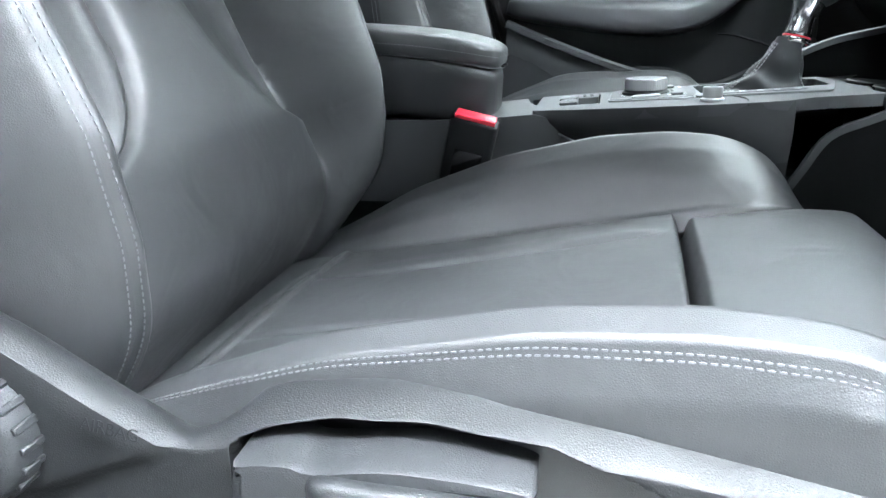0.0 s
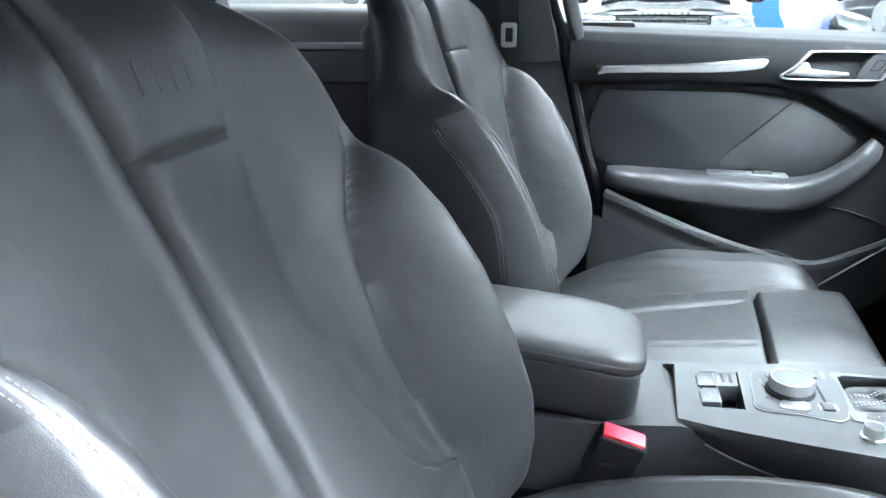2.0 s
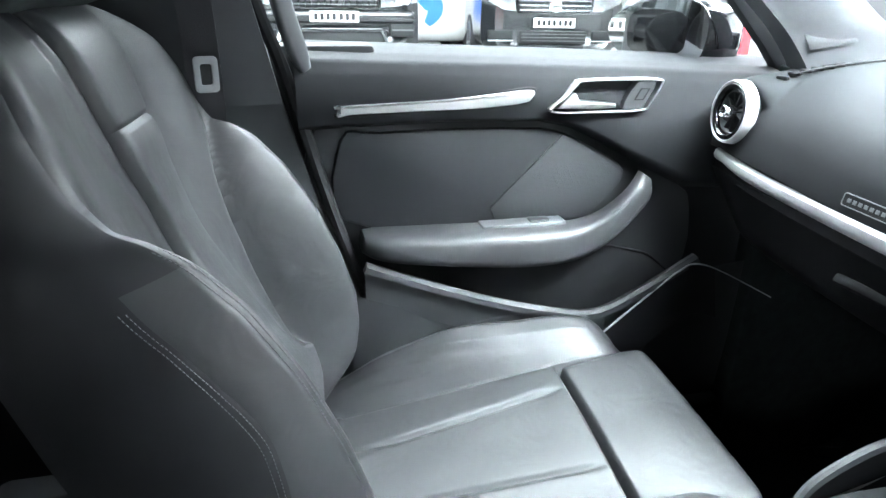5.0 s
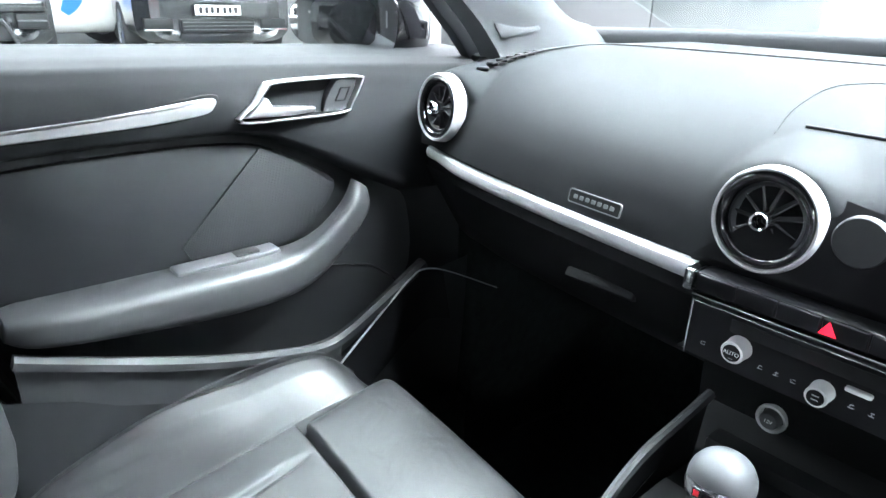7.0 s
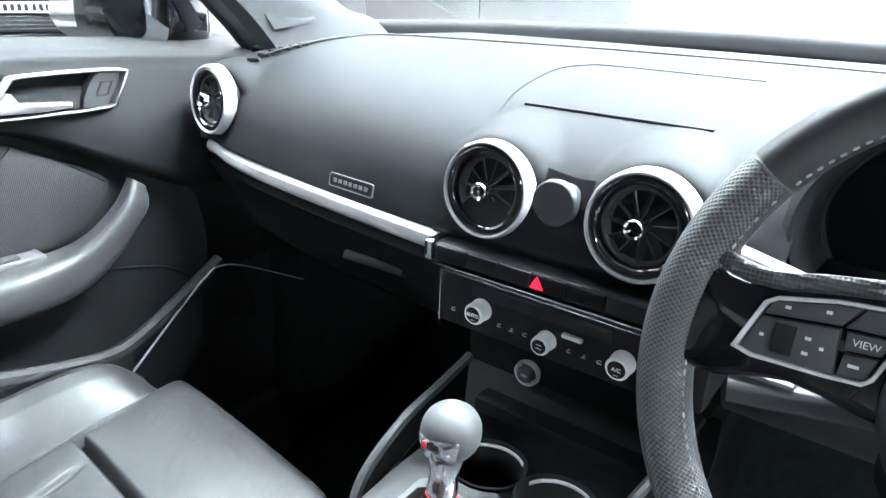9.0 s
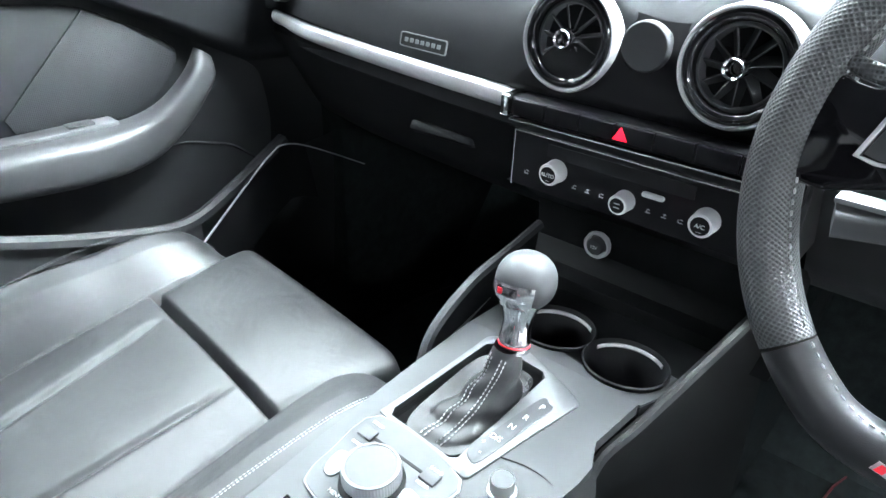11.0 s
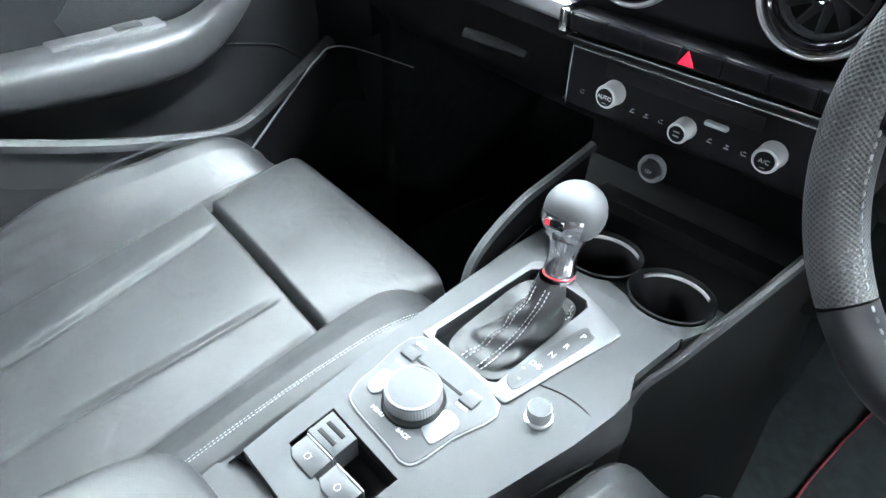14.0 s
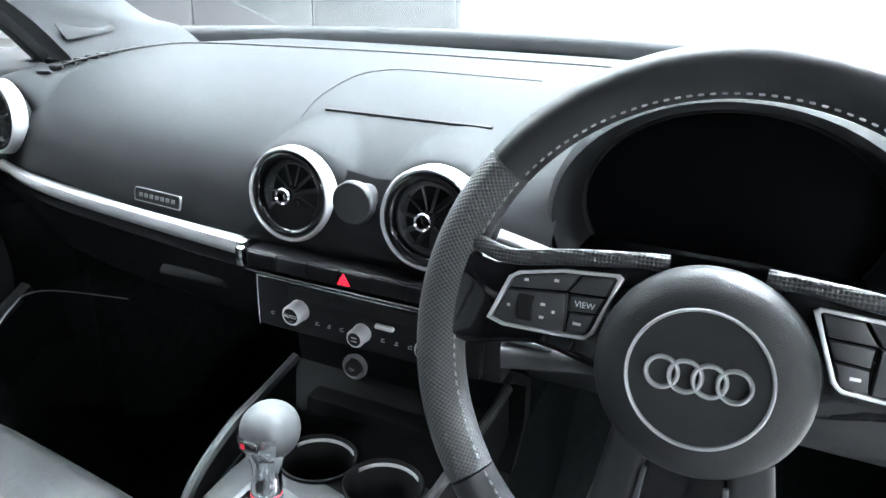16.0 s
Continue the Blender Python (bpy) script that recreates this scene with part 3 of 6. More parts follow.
HB = curve1([-0.28, -0.22, -0.15, -0.05, 0.05, 0.12, 0.18, 0.22, 0.25], [0.005, 0.025, 0.052, 0.072, 0.076, 0.068, 0.052, 0.030, -0.005], 0.03)


def insert_point(p, q):
    x = -0.30 + 0.431 * q
    hw = 0.166 - 0.008 * q
    u = (p * 2 - 1) * hw
    z = base_z(x)
    for side in (-1, 1):
        c = side * (0.046 + 0.040 * q + 0.050 * max(0, 0.45 - q) ** 2 / 0.2)
        d = u - c
        z += (-0.0048 * math.exp(-(d / 0.0058) ** 2) * sstep(0.12, 0.5, q) + 0.0022 * math.exp(-((d - side * 0.016) / 0.017) ** 2) * sstep(0.15, 0.5, q)) * sstep(0.99, 0.90, q)
    z += 0.006 * math.cos(u / hw * math.pi / 2)
    e = max(0, (abs(u) - hw + 0.014) / 0.014)
    z -= 0.012 * (1 - math.sqrt(max(0, 1 - e * e)))
    e = max(0, (x - 0.124) / 0.007)
    z -= 0.022 * (1 - math.sqrt(max(0, 1 - min(1, e) ** 2)))
    if q < 0.22:
        z += 0.004 * math.exp(-((q - 0.20) / 0.02) ** 2) - 0.004 * math.exp(-((q - 0.175) / 0.012) ** 2)
    return x, u, z


def bolster_point(p, q, wrinkled=False, low=1.0):
    """p across, from the valley over the crest to the outer side; q from back to front."""
    x = -0.30 + 0.555 * q
    h = HB(x) * low * (1 - 0.26 * sstep(-0.04, 0.10, x) if wrinkled else 1)
    end = math.sqrt(max(0.0, 1 - max(0, (x - 0.19) / 0.068) ** 2))
    prof_u = [0.144, 0.156, 0.174, 0.197, 0.219, 0.235, 0.245, 0.249, 0.247, 0.241]
    prof_h = [-0.030, 0.006, 0.40, 0.80, 1.0, 0.90, 0.55, 0.0, -0.6, -1.2]
    t = p * 9
    i = min(int(t), 8)
    f = t - i
    f = f * f * (3 - 2 * f) * 0.35 + f * 0.65
    u = prof_u[i] + (prof_u[i + 1] - prof_u[i]) * f
    k = prof_h[i] + (prof_h[i + 1] - prof_h[i]) * f
    bz = base_z(min(x, 0.16)) + 0.12 * max(0, x - 0.16)
    z = bz + (h * k if k > 0.02 else (k * 0.075 if p > 0.5 else k * 0.6 if k < 0 else h * k))
    # soft wrinkles towards the backrest
    if wrinkled and 0.15 < p < 0.62:
        for p0, x0, reach, dep in ((0.26, -0.10, 0.045, 0.0040), (0.305, -0.055, 0.055, 0.0045), (0.345, -0.085, 0.045, 0.0032)):
            d = p - p0 + 0.25 * (x - x0)
            z += dep * math.exp(-((x - x0) / reach) ** 2) * (0.7 * math.exp(-((d - 0.035) / 0.025) ** 2) - math.exp(-(d / 0.018) ** 2))
    # rounded front end
    mid = 0.212
    u = mid + (u - mid) * (0.25 + 0.75 * end)
    z -= 0.035 * (1 - end)
    if p > 0.5:
        u -= 0.02 * sstep(-0.12, -0.30, x)
    return x, u, z


def ext_point(p, q):
    """Thigh support: a pillow with rolled edges; wraps down at all sides."""
    a, b = p * 2 - 1, q * 2 - 1
    ra, rb = min(1, abs(a) / 0.86), min(1, abs(b) / 0.82)
    hx, hu = 0.079, 0.156 + 0.032 * q
    u = hu * (a / 0.86 if abs(a) < 0.86 else math.copysign(1, a))
    x = 0.216 + hx * (b / 0.82 if abs(b) < 0.82 else math.copysign(1, b))
    x -= 0.022 * max(0, b) * (abs(u) / hu) ** 3 
    bz = CUSH0 + 0.001 + 0.14 * (x - 0.12) - 1.6 * max(0, x - 0.20) ** 2
    ed = max(0, (abs(u) - hu + 0.03) / 0.03)
    roll = 0.024 if b > 0 else 0.007
    ex = max(0, (abs(x - 0.216) - hx + roll) / roll)
    r = min(1, math.sqrt(ed * ed + ex * ex))
    z = bz - 0.024 * (1 - math.sqrt(max(0, 1 - r * r)))
    if abs(a) > 0.86:
        z -= 0.055 * (abs(a) - 0.86) / 0.14
    if abs(b) > 0.82:
        z -= (0.06 if b < 0 else 0.08) * (abs(b) - 0.82) / 0.18
        x += 0.02 * (b - 0.82) / 0.18 if b > 0 else 0
    z += 0.004 * math.cos(u / hu * 1.5)
    return x, u, z


def pillow(rx, ry, rz, e1=0.55, e2=0.6, nu=48, nv=28, shape=None):
    def f(a, b):
        th, ph = 2 * math.pi * a, math.pi * (b - 0.5)
        def pw(v, e):
            return math.copysign(abs(v) ** e, v)
        x, y, z = rx * pw(math.cos(ph), e1) * pw(math.cos(th), e2), ry * pw(math.cos(ph), e1) * pw(math.sin(th), e2), rz * pw(math.sin(ph), e1)
        return shape(x, y, z) if shape else (x, y, z)
    return surf(f, nu, nv, cu=True)


BACKS = {k: as_mesh("backrest_" + k, v, True, 60) for k, v in split_surf(back_point, 200, 240, back_region).items()}
CUSH = {"insert": as_mesh("insert", surf(insert_point, 240, 200), True, 60), "ext": as_mesh("thigh_support", surf(ext_point, 60, 120), True, 70)}
for sgn, key in ((1, "l"), (-1, "r")):
    CUSH["bol_" + key] = as_mesh("bolster", surf(lambda p, q: (lambda a: (a[0], sgn * a[1], a[2]))(bolster_point(p, q)), 54, 90), True, 60)


CUSH["bol_low"] = as_mesh("bolster", surf(lambda p, q: (lambda a: (a[0], -a[1], a[2]))(bolster_point(p, q, False, 0.42)), 54, 90), True, 60)
CUSH["bol_worn"] = as_mesh("bolster", surf(lambda p, q: bolster_point(p, q, True), 80, 130), True, 60)


def bolster_line(p, side, low=1.0):
    return [Vector((a[0], side * a[1], a[2] + 0.0004)) for a in (bolster_point(p + 0.075 * (q - 0.3), q, False, low) for q in np.linspace(0.08, 0.93, 90))]


def back_line(side, s0, s1, off, flank=None):
    out = []
    for s in np.linspace(s0, s1, 70):
        if flank is None:
            cr, c = W(s) * CREST(s), C1(s)
            a = 1 + 0.5 * off / (cr - c) if off < 0 else 1 + off / 0.12 * (1 / 0.76 - 1)
        else:
            a = 1 + (flank + off) * (1 / 0.76 - 1)
        n, uu, ss = back_point(0.5 + 0.5 * side * 0.76 * a, s / BACK_H)
        out.append(Vector((n + 0.0006, uu + side * 0.0006, ss)))
    return out


STITCH_LOW = [as_mesh("stitching", stitches(bolster_line(pp, -1, 0.42)), False) for pp in (0.405, 0.428)]
STITCH = [as_mesh("stitching", stitches(bolster_line(pp, sd)), False) for sd in (1, -1) for pp in (0.555, 0.5665)]
BSTITCH = [as_mesh("stitching", stitches(back_line(sd, 0.02, 0.47, o), up=(1, sd * 0.5, 0)), False) for sd in (1, -1) for o in (-0.0030, 0.0038)]
BSTITCH += [as_mesh("stitching", stitches(back_line(sd, 0.08, 0.44, o, 0.38), up=(0.5, sd, 0)), False) for sd in (1, -1) for o in (0.024, 0.054)]


def seat(yc, bx, twist, dx, dz, recline, label):
    s = thing("car_seat", label, "car seat", pose(dx, yc, dz, 0, 0, -5.5))
    part("cushion", CUSH["insert"], LEATHER, s)
    part("thigh_support", CUSH["ext"], LEATHER, s)
    for k in (("bol_worn", "bol_low") if yc > 0 else ("bol_l", "bol_r")):
        part("cushion_bolster", CUSH[k], LEATHER, s)
    for me in (STITCH[:2] + STITCH_LOW if yc > 0 else STITCH):
        part("stitching", me, PALE_THREAD if me in STITCH_LOW else THREAD, s, "pale grey stitching")["kind"] = "stuff"
    back = part("backrest", BACKS["middle"], LEATHER, s, m=Matrix.Translation((-0.232 + bx, -0.020, 0.375)) @ Matrix.Rotation(radians(twist), 4, "Z") @ Matrix.Rotation(radians(-recline), 4, "Y"))
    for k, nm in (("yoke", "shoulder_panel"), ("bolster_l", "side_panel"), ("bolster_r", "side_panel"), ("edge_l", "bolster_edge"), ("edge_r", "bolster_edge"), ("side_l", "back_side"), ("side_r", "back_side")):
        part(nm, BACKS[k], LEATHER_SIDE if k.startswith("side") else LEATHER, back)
    for me in BSTITCH:
        part("stitching", me, THREAD, back, "pale grey stitching")["kind"] = "stuff"
    part("back_shell", box(-0.120, -0.085, -0.205, 0.205, 0.02, 0.40, 0.02, 3), HARD, back)
    part("back_shell_top", box(-0.085, -0.045, -0.165, 0.165, 0.38, 0.61, 0.018, 3), HARD, back)
    hr = part("headrest", pillow(0.062, 0.142, 0.105, 0.5, 0.55, shape=lambda x, y, z: (x - 0.25 * z * z + 0.02 - 0.5 * y * y, y * (1 - 0.9 * max(0, z) ** 1.0), z)), LEATHER, s,
              m=Matrix.Translation((-0.232 + bx, -0.020, 0.375)) @ Matrix.Rotation(radians(twist), 4, "Z") @ Matrix.Rotation(radians(-recline), 4, "Y") @ Matrix.Translation((-0.008, 0, 0.757 if yc > 0 else 0.775)))
    for sy in (-0.06, 0.06):
        part("post", sweep([(-0.04, sy, -0.20), (-0.035, sy, 0)], circle(0.007, 12)), CHROME, hr)
    part("cushion_base", box(-0.27, 0.22, -0.235, 0.235, 0.25, 0.37, 0.03, 3), HARD, s)
    for sy in (-0.19, 0.19):
        part("seat_rail", box(-0.30, 0.30, sy - 0.02, sy + 0.02, 0.09, 0.25, 0.006), DARK, s)
    return s


seat(YP, 0.012, 1.0, 0.0, 0.0, 19.5, "black leather sports seat with pale stitching beside the closed door")
seat_d = seat(YD, 0.028, 4.5, -0.038, -0.026, 21.5, "black leather sports seat with pale double stitching by the open doorway")
back_d = [o for o in seat_d.children if o.name.startswith("backrest")][0]
for i in range(4):
    uu = -0.030 + 0.017 * i
    a = abs(uu) / C1(0.585) * 0.5
    nn = back_point(0.5 + 0.5 * math.copysign(0.76 * a, uu), 0.585 / BACK_H)[0]
    part("embossed_mark", box(-0.0005, 0.0003, -0.0018, 0.0018, -0.011, 0.011, 0.0003, 1), LEATHER, back_d, "plain embossed bar", m=Matrix.Translation((nn, uu, 0.585)) @ Matrix.Rotation(radians(3.5), 4, "Y"))


# ---------- dashboard ----------
FACE = Matrix(((0, 0, -1, 0), (-1, 0, 0, 0), (0, 1, 0, 0), (0, 0, 0, 1)))       # local z looks back into the cabin
DX = curve1([-0.65, -0.15, 0.10, 0.20, 0.30, 0.45, 0.55, 0.62], [0.02, 0.0, 0.0, 0.004, 0.010, 0.022, 0.036, 0.060], 0.08)
DASH_P = [(1.18, 0.885), (1.16, 0.905), (1.05, 0.915), (0.90, 0.921), (0.75, 0.921), (0.64, 0.916), (0.56, 0.905), (0.50, 0.891), (0.455, 0.872), (0.422, 0.848), (0.402, 0.820), (0.392, 0.792), (0.388, 0.770), (0.392, 0.762), (0.42, 0.758)]
DASH_PATH = smooth_path([(x, 0, z) for x, z in DASH_P], 10)


def dash_xz(t, y):
    p = DASH_PATH[min(len(DASH_PATH) - 1, round(t * (len(DASH_PATH) - 1)))]
    near = sstep(0.9, 0.45, p.x)
    drop = 0.030 * sstep(0.50, 0.64, abs(y)) * sstep(0.35, 0.75, p.x) 
    return p.x + DX(y) * near, p.z + 0.012 * sstep(0.25, 0.55, y) * near - drop


dash = thing("dashboard", "black soft-touch dashboard with silver trim strip", "dashboard")
COWLS = ((0.088, 0.8185), (-0.070, 0.8210), (0.584, 0.840))


def dash_point(a, y):
    x, z = dash_xz(a, y)
    for cy, cz in COWLS:
        d = math.hypot(y - cy, z - cz)
        x -= max(0.0, x - 0.404 - (0.045 if cy > 0.4 else 0.0)) * sstep(0.070, 0.047, d)
    return x, y, z


pad = surf(lambda a, b: dash_point(a, -0.64 + 1.285 * b), len(DASH_PATH) - 1, 260)
pad = (pad[0], [], [f for f in pad[2] if not (-0.455 < sum(pad[0][i][1] for i in f) / 4 < -0.178 and sum(pad[0][i][0] for i in f) / 4 < 0.58)])
part("upper_pad", pad, DASH, dash, angle=60)
part("screen_edge", sweep([(1.12 - 0.40 * y * y, y, 0.928 - 0.010 * (y / 0.6) ** 2) for y in np.linspace(-0.74, 0.74, 31)], rrect(0.10, 0.035, 0.012), up=(0, 0, 1)), DASH, dash)
ty = np.linspace(0.138, 0.632, 24)


def trim_at(y):
    return Vector((0.382 + DX(y) * 1.2, y, 0.752 + 0.022 * max(0, y - 0.14)))


part("trim_strip", sweep([trim_at(y) for y in ty], [(0.010, -0.0105), (0.002, -0.011), (-0.004, -0.006), (-0.006, 0), (-0.004, 0.007), (0.002, 0.0105), (0.010, 0.010)], up=(0, 0, 1)), SILVERTRIM, dash, "brushed silver trim strip")
part("shadow_gap", sweep([trim_at(y) + Vector((0.022, 0, -0.006)) for y in np.linspace(-0.14, 0.64, 20)], rrect(0.03, 0.05, 0.004)), DARK, dash)
# lower dash and glovebox
low = smooth_path([(0.398, 0, 0.738), (0.412, 0, 0.715), (0.434, 0, 0.68), (0.456, 0, 0.645), (0.485, 0, 0.605), (0.54, 0, 0.575), (0.70, 0, 0.56), (1.0, 0, 0.56)], 5)
part("glovebox", surf(lambda a, b: (lambda p, y: (p.x + DX(y) * 0.8, y, p.z + 0.006 * sstep(0.1, 0.6, y)))(low[round(a * (len(low) - 1))], 0.14 + 0.49 * b), len(low) - 1, 30), DARK, dash)
part("glovebox_catch", box(-0.006, 0.010, -0.050, 0.050, -0.007, 0.007, 0.004), DARK, dash, m=pose(0.447, 0.288, 0.666, 0, 32, 3))
part("lower_panel", surf(lambda a, b: (lambda p, y: (p.x + 0.03, y, p.z))(low[round(a * (len(low) - 1))], -0.62 + 0.48 * b), len(low) - 1, 20), HARD, dash)
# badge
BADGE = Matrix.Translation((0.3915, 0.271, 0.7865)) @ Matrix.Rotation(radians(-5), 4, "Z") @ Matrix.Rotation(radians(12), 4, "Y") @ FACE
badge = part("badge", slab(rrect(0.074, 0.015, 0.003), 0, 0.0014), DARK, dash, "small dark badge with bright letter bars", m=BADGE)
part("badge_frame", slab(rrect(0.075, 0.016, 0.003), 0, 0.0024, holes=[rrect(0.0728, 0.0136, 0.0024)], bevel=0.0003), SATIN, badge)
for i in range(7):
    part("badge_bar", box(-0.0305 + i * 0.0088, -0.0243 + i * 0.0088, -0.0024, 0.0024, 0.001, 0.0020, 0.0006, 1), SATIN, badge)
# stowed screen slot and lid joint
DASH_TOP = sorted((p.x, p.z) for p in DASH_PATH if p.z > 0.80 and p.x < 1.0)


def dash_top_z(x, y):
    return float(np.interp(x, [a for a, b in DASH_TOP], [b for a, b in DASH_TOP])) + 0.0003
part("screen_slot", sweep([(0.490, y, dash_top_z(0.490, y) + 0.0005) for y in np.linspace(-0.088, 0.108, 9)], rrect(0.004, 0.003, 0.001)), DARK, dash)
part("screen_flap", join(*[sweep(p, rrect(0.0008, 0.0010, 0.0002)) for p in [
    smooth_path([(0.47, 0.128, dash_top_z(0.47, 0) + 0.0004), (0.52, 0.135, dash_top_z(0.52, 0) + 0.0004), (0.60, 0.135, dash_top_z(0.60, 0) + 0.0004), (0.64, 0.115, dash_top_z(0.64, 0) + 0.0004), (0.655, 0.08, dash_top_z(0.655, 0) + 0.0004), (0.655, -0.09, dash_top_z(0.655, 0) + 0.0004)], 5)]]), DARK, dash)


def on_dash(x, y):
    near = sstep(0.9, 0.45, x)
    return x, y, dash_top_z(x, y) + 0.012 * sstep(0.25, 0.55, y) * near - 0.030 * sstep(0.50, 0.64, abs(y)) * sstep(0.35, 0.75, x)
part("screen_panel_gap", sweep([on_dash(p.x, p.y) for p in smooth_path([(0.50, 0.550, 0), (0.60, 0.537, 0), (0.70, 0.500, 0), (0.765, 0.40, 0), (0.815, 0.22, 0), (0.834, 0.0, 0), (0.834, -0.15, 0), (0.80, -0.35, 0), (0.70, -0.52, 0)], 10)], rrect(0.010, 0.004, 0.001), scale=lambda t: 0.25 + 0.75 * min(1, t / 0.25)), DARK, dash)
for i in range(8):
    part("defrost_vent", box(-0.0045, 0.0045, -0.009, 0.009, -0.004, 0.0012, 0.002), DARK, dash, m=Matrix.Translation(on_dash(0.488 + 0.0195 * i, 0.556)) @ Matrix.Rotation(radians(28), 4, "Z"))

# middle: dark face, buttons, climate panel
FACE_TOP = curve1([-0.15, -0.13, -0.07, -0.030, 0.0, 0.045, 0.088, 0.125, 0.148], [0.775, 0.80, 0.835, 0.846, 0.842, 0.848, 0.825, 0.790, 0.768], 0.02)


def face_point(a, b):
    y = -0.15 + 0.298 * b
    z = 0.7625 + (FACE_TOP(y) - 0.7625) * a
    return float(np.interp(z, [0.762, 0.770, 0.792, 0.820, 0.848, 0.872], [0.390, 0.386, 0.390, 0.399, 0.417, 0.45])) - 0.0025, y, z


part("centre_face", surf(face_point, 24, 60), CLIMATE, dash, "black glossy centre face", angle=60)
stack = thing("centre_stack", "black centre stack with button row and climate controls", "control panel")
part("stack_body", box(0.402, 0.60, -0.145, 0.150, 0.652, 0.742, 0.008), DARK, stack)
row = part("switch_panel", box(0.362, 0.39, -0.135, 0.128, 0.744, 0.763, 0.004), CLIMATE, stack)
for i in range(7):
    part("button", box(0.3595, 0.364, 0.124 - 0.0365 * (i + 1) + 0.0007, 0.124 - 0.0365 * i - 0.0007, 0.7455, 0.7615, 0.0015), CLIMATE, row)
part("end_cap", box(0.358, 0.392, 0.128, 0.1385, 0.7425, 0.7645, 0.003), CHROME, stack, "chrome end cap")
part("chrome_line", box(0.3600, 0.372, -0.135, 0.128, 0.7398, 0.7420, 0.0008), CHROME, stack)
part("hazard_mark", slab([(-0.007, -0.005), (0.007, -0.005), (0, 0.007)], 0, 0.0008), mat("red_hazard_mark", (0.9, 0.01, 0.03), 0.4, vary=0.0, emit=0.6), stack, "red hazard warning triangle", m=pose(0.3592, 0.008, 0.7535, 90, 0, -90))
CX, CY, CZ = 0.022, 0.004, -0.002
clim = part("climate_panel", box(0.371, 0.392, -0.128, 0.137, 0.660, 0.722, 0.004), CLIMATE, stack, m=Matrix.Translation((CX, CY, CZ)))
part("climate_display", box(0.3702, 0.374, -0.06, 0.095, 0.702, 0.716, 0.001), DARK, clim)
part("panel_frame", sweep([(0.3705, y, z) for y, z in ((0.136, 0.661), (0.136, 0.721))], rrect(0.002, 0.003, 0.0005), up=(1, 0, 0)), CHROME, clim)
part("panel_frame", sweep([(0.3705, y, 0.7215) for y in (0.136, -0.127)], rrect(0.002, 0.002, 0.0005)), CHROME, clim)


def turn_knob(r, h):
    return lathe([(0, h), (r * 0.78, h), (r * 0.82, h - 0.0008), (r * 0.9, h - 0.0002), (r, h - 0.002), (r, 0.004), (r * 1.06, 0.002), (r * 1.06, 0)], 32)


for y, z, r in ((0.082, 0.690, 0.0116), (0.004, 0.682, 0.0100), (-0.075, 0.688, 0.0116)):
    k = part("climate_knob", turn_knob(r, 0.017), BRIGHT, stack, "silver turning knob", m=Matrix.Translation((0.371 + CX, y + CY, z + CZ)) @ FACE)
    part("knob_face", lathe([(0, 0.0173), (r * 0.74, 0.0173), (r * 0.76, 0.0165)], 24), CLIMATE, k)
    part("knob_print", join(*[box(-r * 0.3, r * 0.3, o - 0.0005, o + 0.0005, 0.0172, 0.0176, 0) for o in (-0.002, 0.002)]) if r < 0.011 else box(-r * 0.2, r * 0.2, -0.0062, -0.0056, 0.0172, 0.0174, 0), SILVERINK, k)
for i, y in enumerate((0.118, 0.060, 0.045, 0.029, -0.020, -0.036, -0.052, -0.110)):
    part("climate_mark", join(box(-0.0024, 0.0024, -0.0020, -0.0014, 0, 0.0004, 0), box(-0.0024 + 0.0012 * (i % 3), -0.0018 + 0.0012 * (i % 3), -0.0014, 0.0012, 0, 0.0004, 0), box(-0.0008, 0.0022, 0.0012, 0.0018, 0, 0.0004, 0)), SILVERINK, clim, m=Matrix.Translation((0.3708, y, 0.679)) @ FACE)
# The facia's near black holds the shade below the climate panel.
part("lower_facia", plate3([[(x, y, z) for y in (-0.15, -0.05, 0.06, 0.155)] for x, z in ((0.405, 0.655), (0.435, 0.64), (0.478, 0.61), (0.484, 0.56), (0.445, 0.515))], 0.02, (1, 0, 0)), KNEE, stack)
part("fan_rocker", box(0.3660, 0.3730, -0.034, -0.012, 0.6925, 0.6975, 0.0022), BRIGHT, stack, "bright silver rocker", m=Matrix.Translation((CX, CY, CZ)))
soc = part("power_socket", lathe([(0.0150, 0.0), (0.0168, 0.004), (0.0160, 0.009), (0.0135, 0.0085), (0.0122, 0.002), (0.012, -0.004)], 32), SILVERTRIM, stack, "round socket with silver ring", m=Matrix.Translation((0.480, 0.068, 0.577)) @ FACE)
part("socket_plug", lathe([(0, 0.014), (0.009, 0.014), (0.0105, 0.012), (0.011, 0.0), (0.0, 0.0)], 24), SMOOTH, soc)


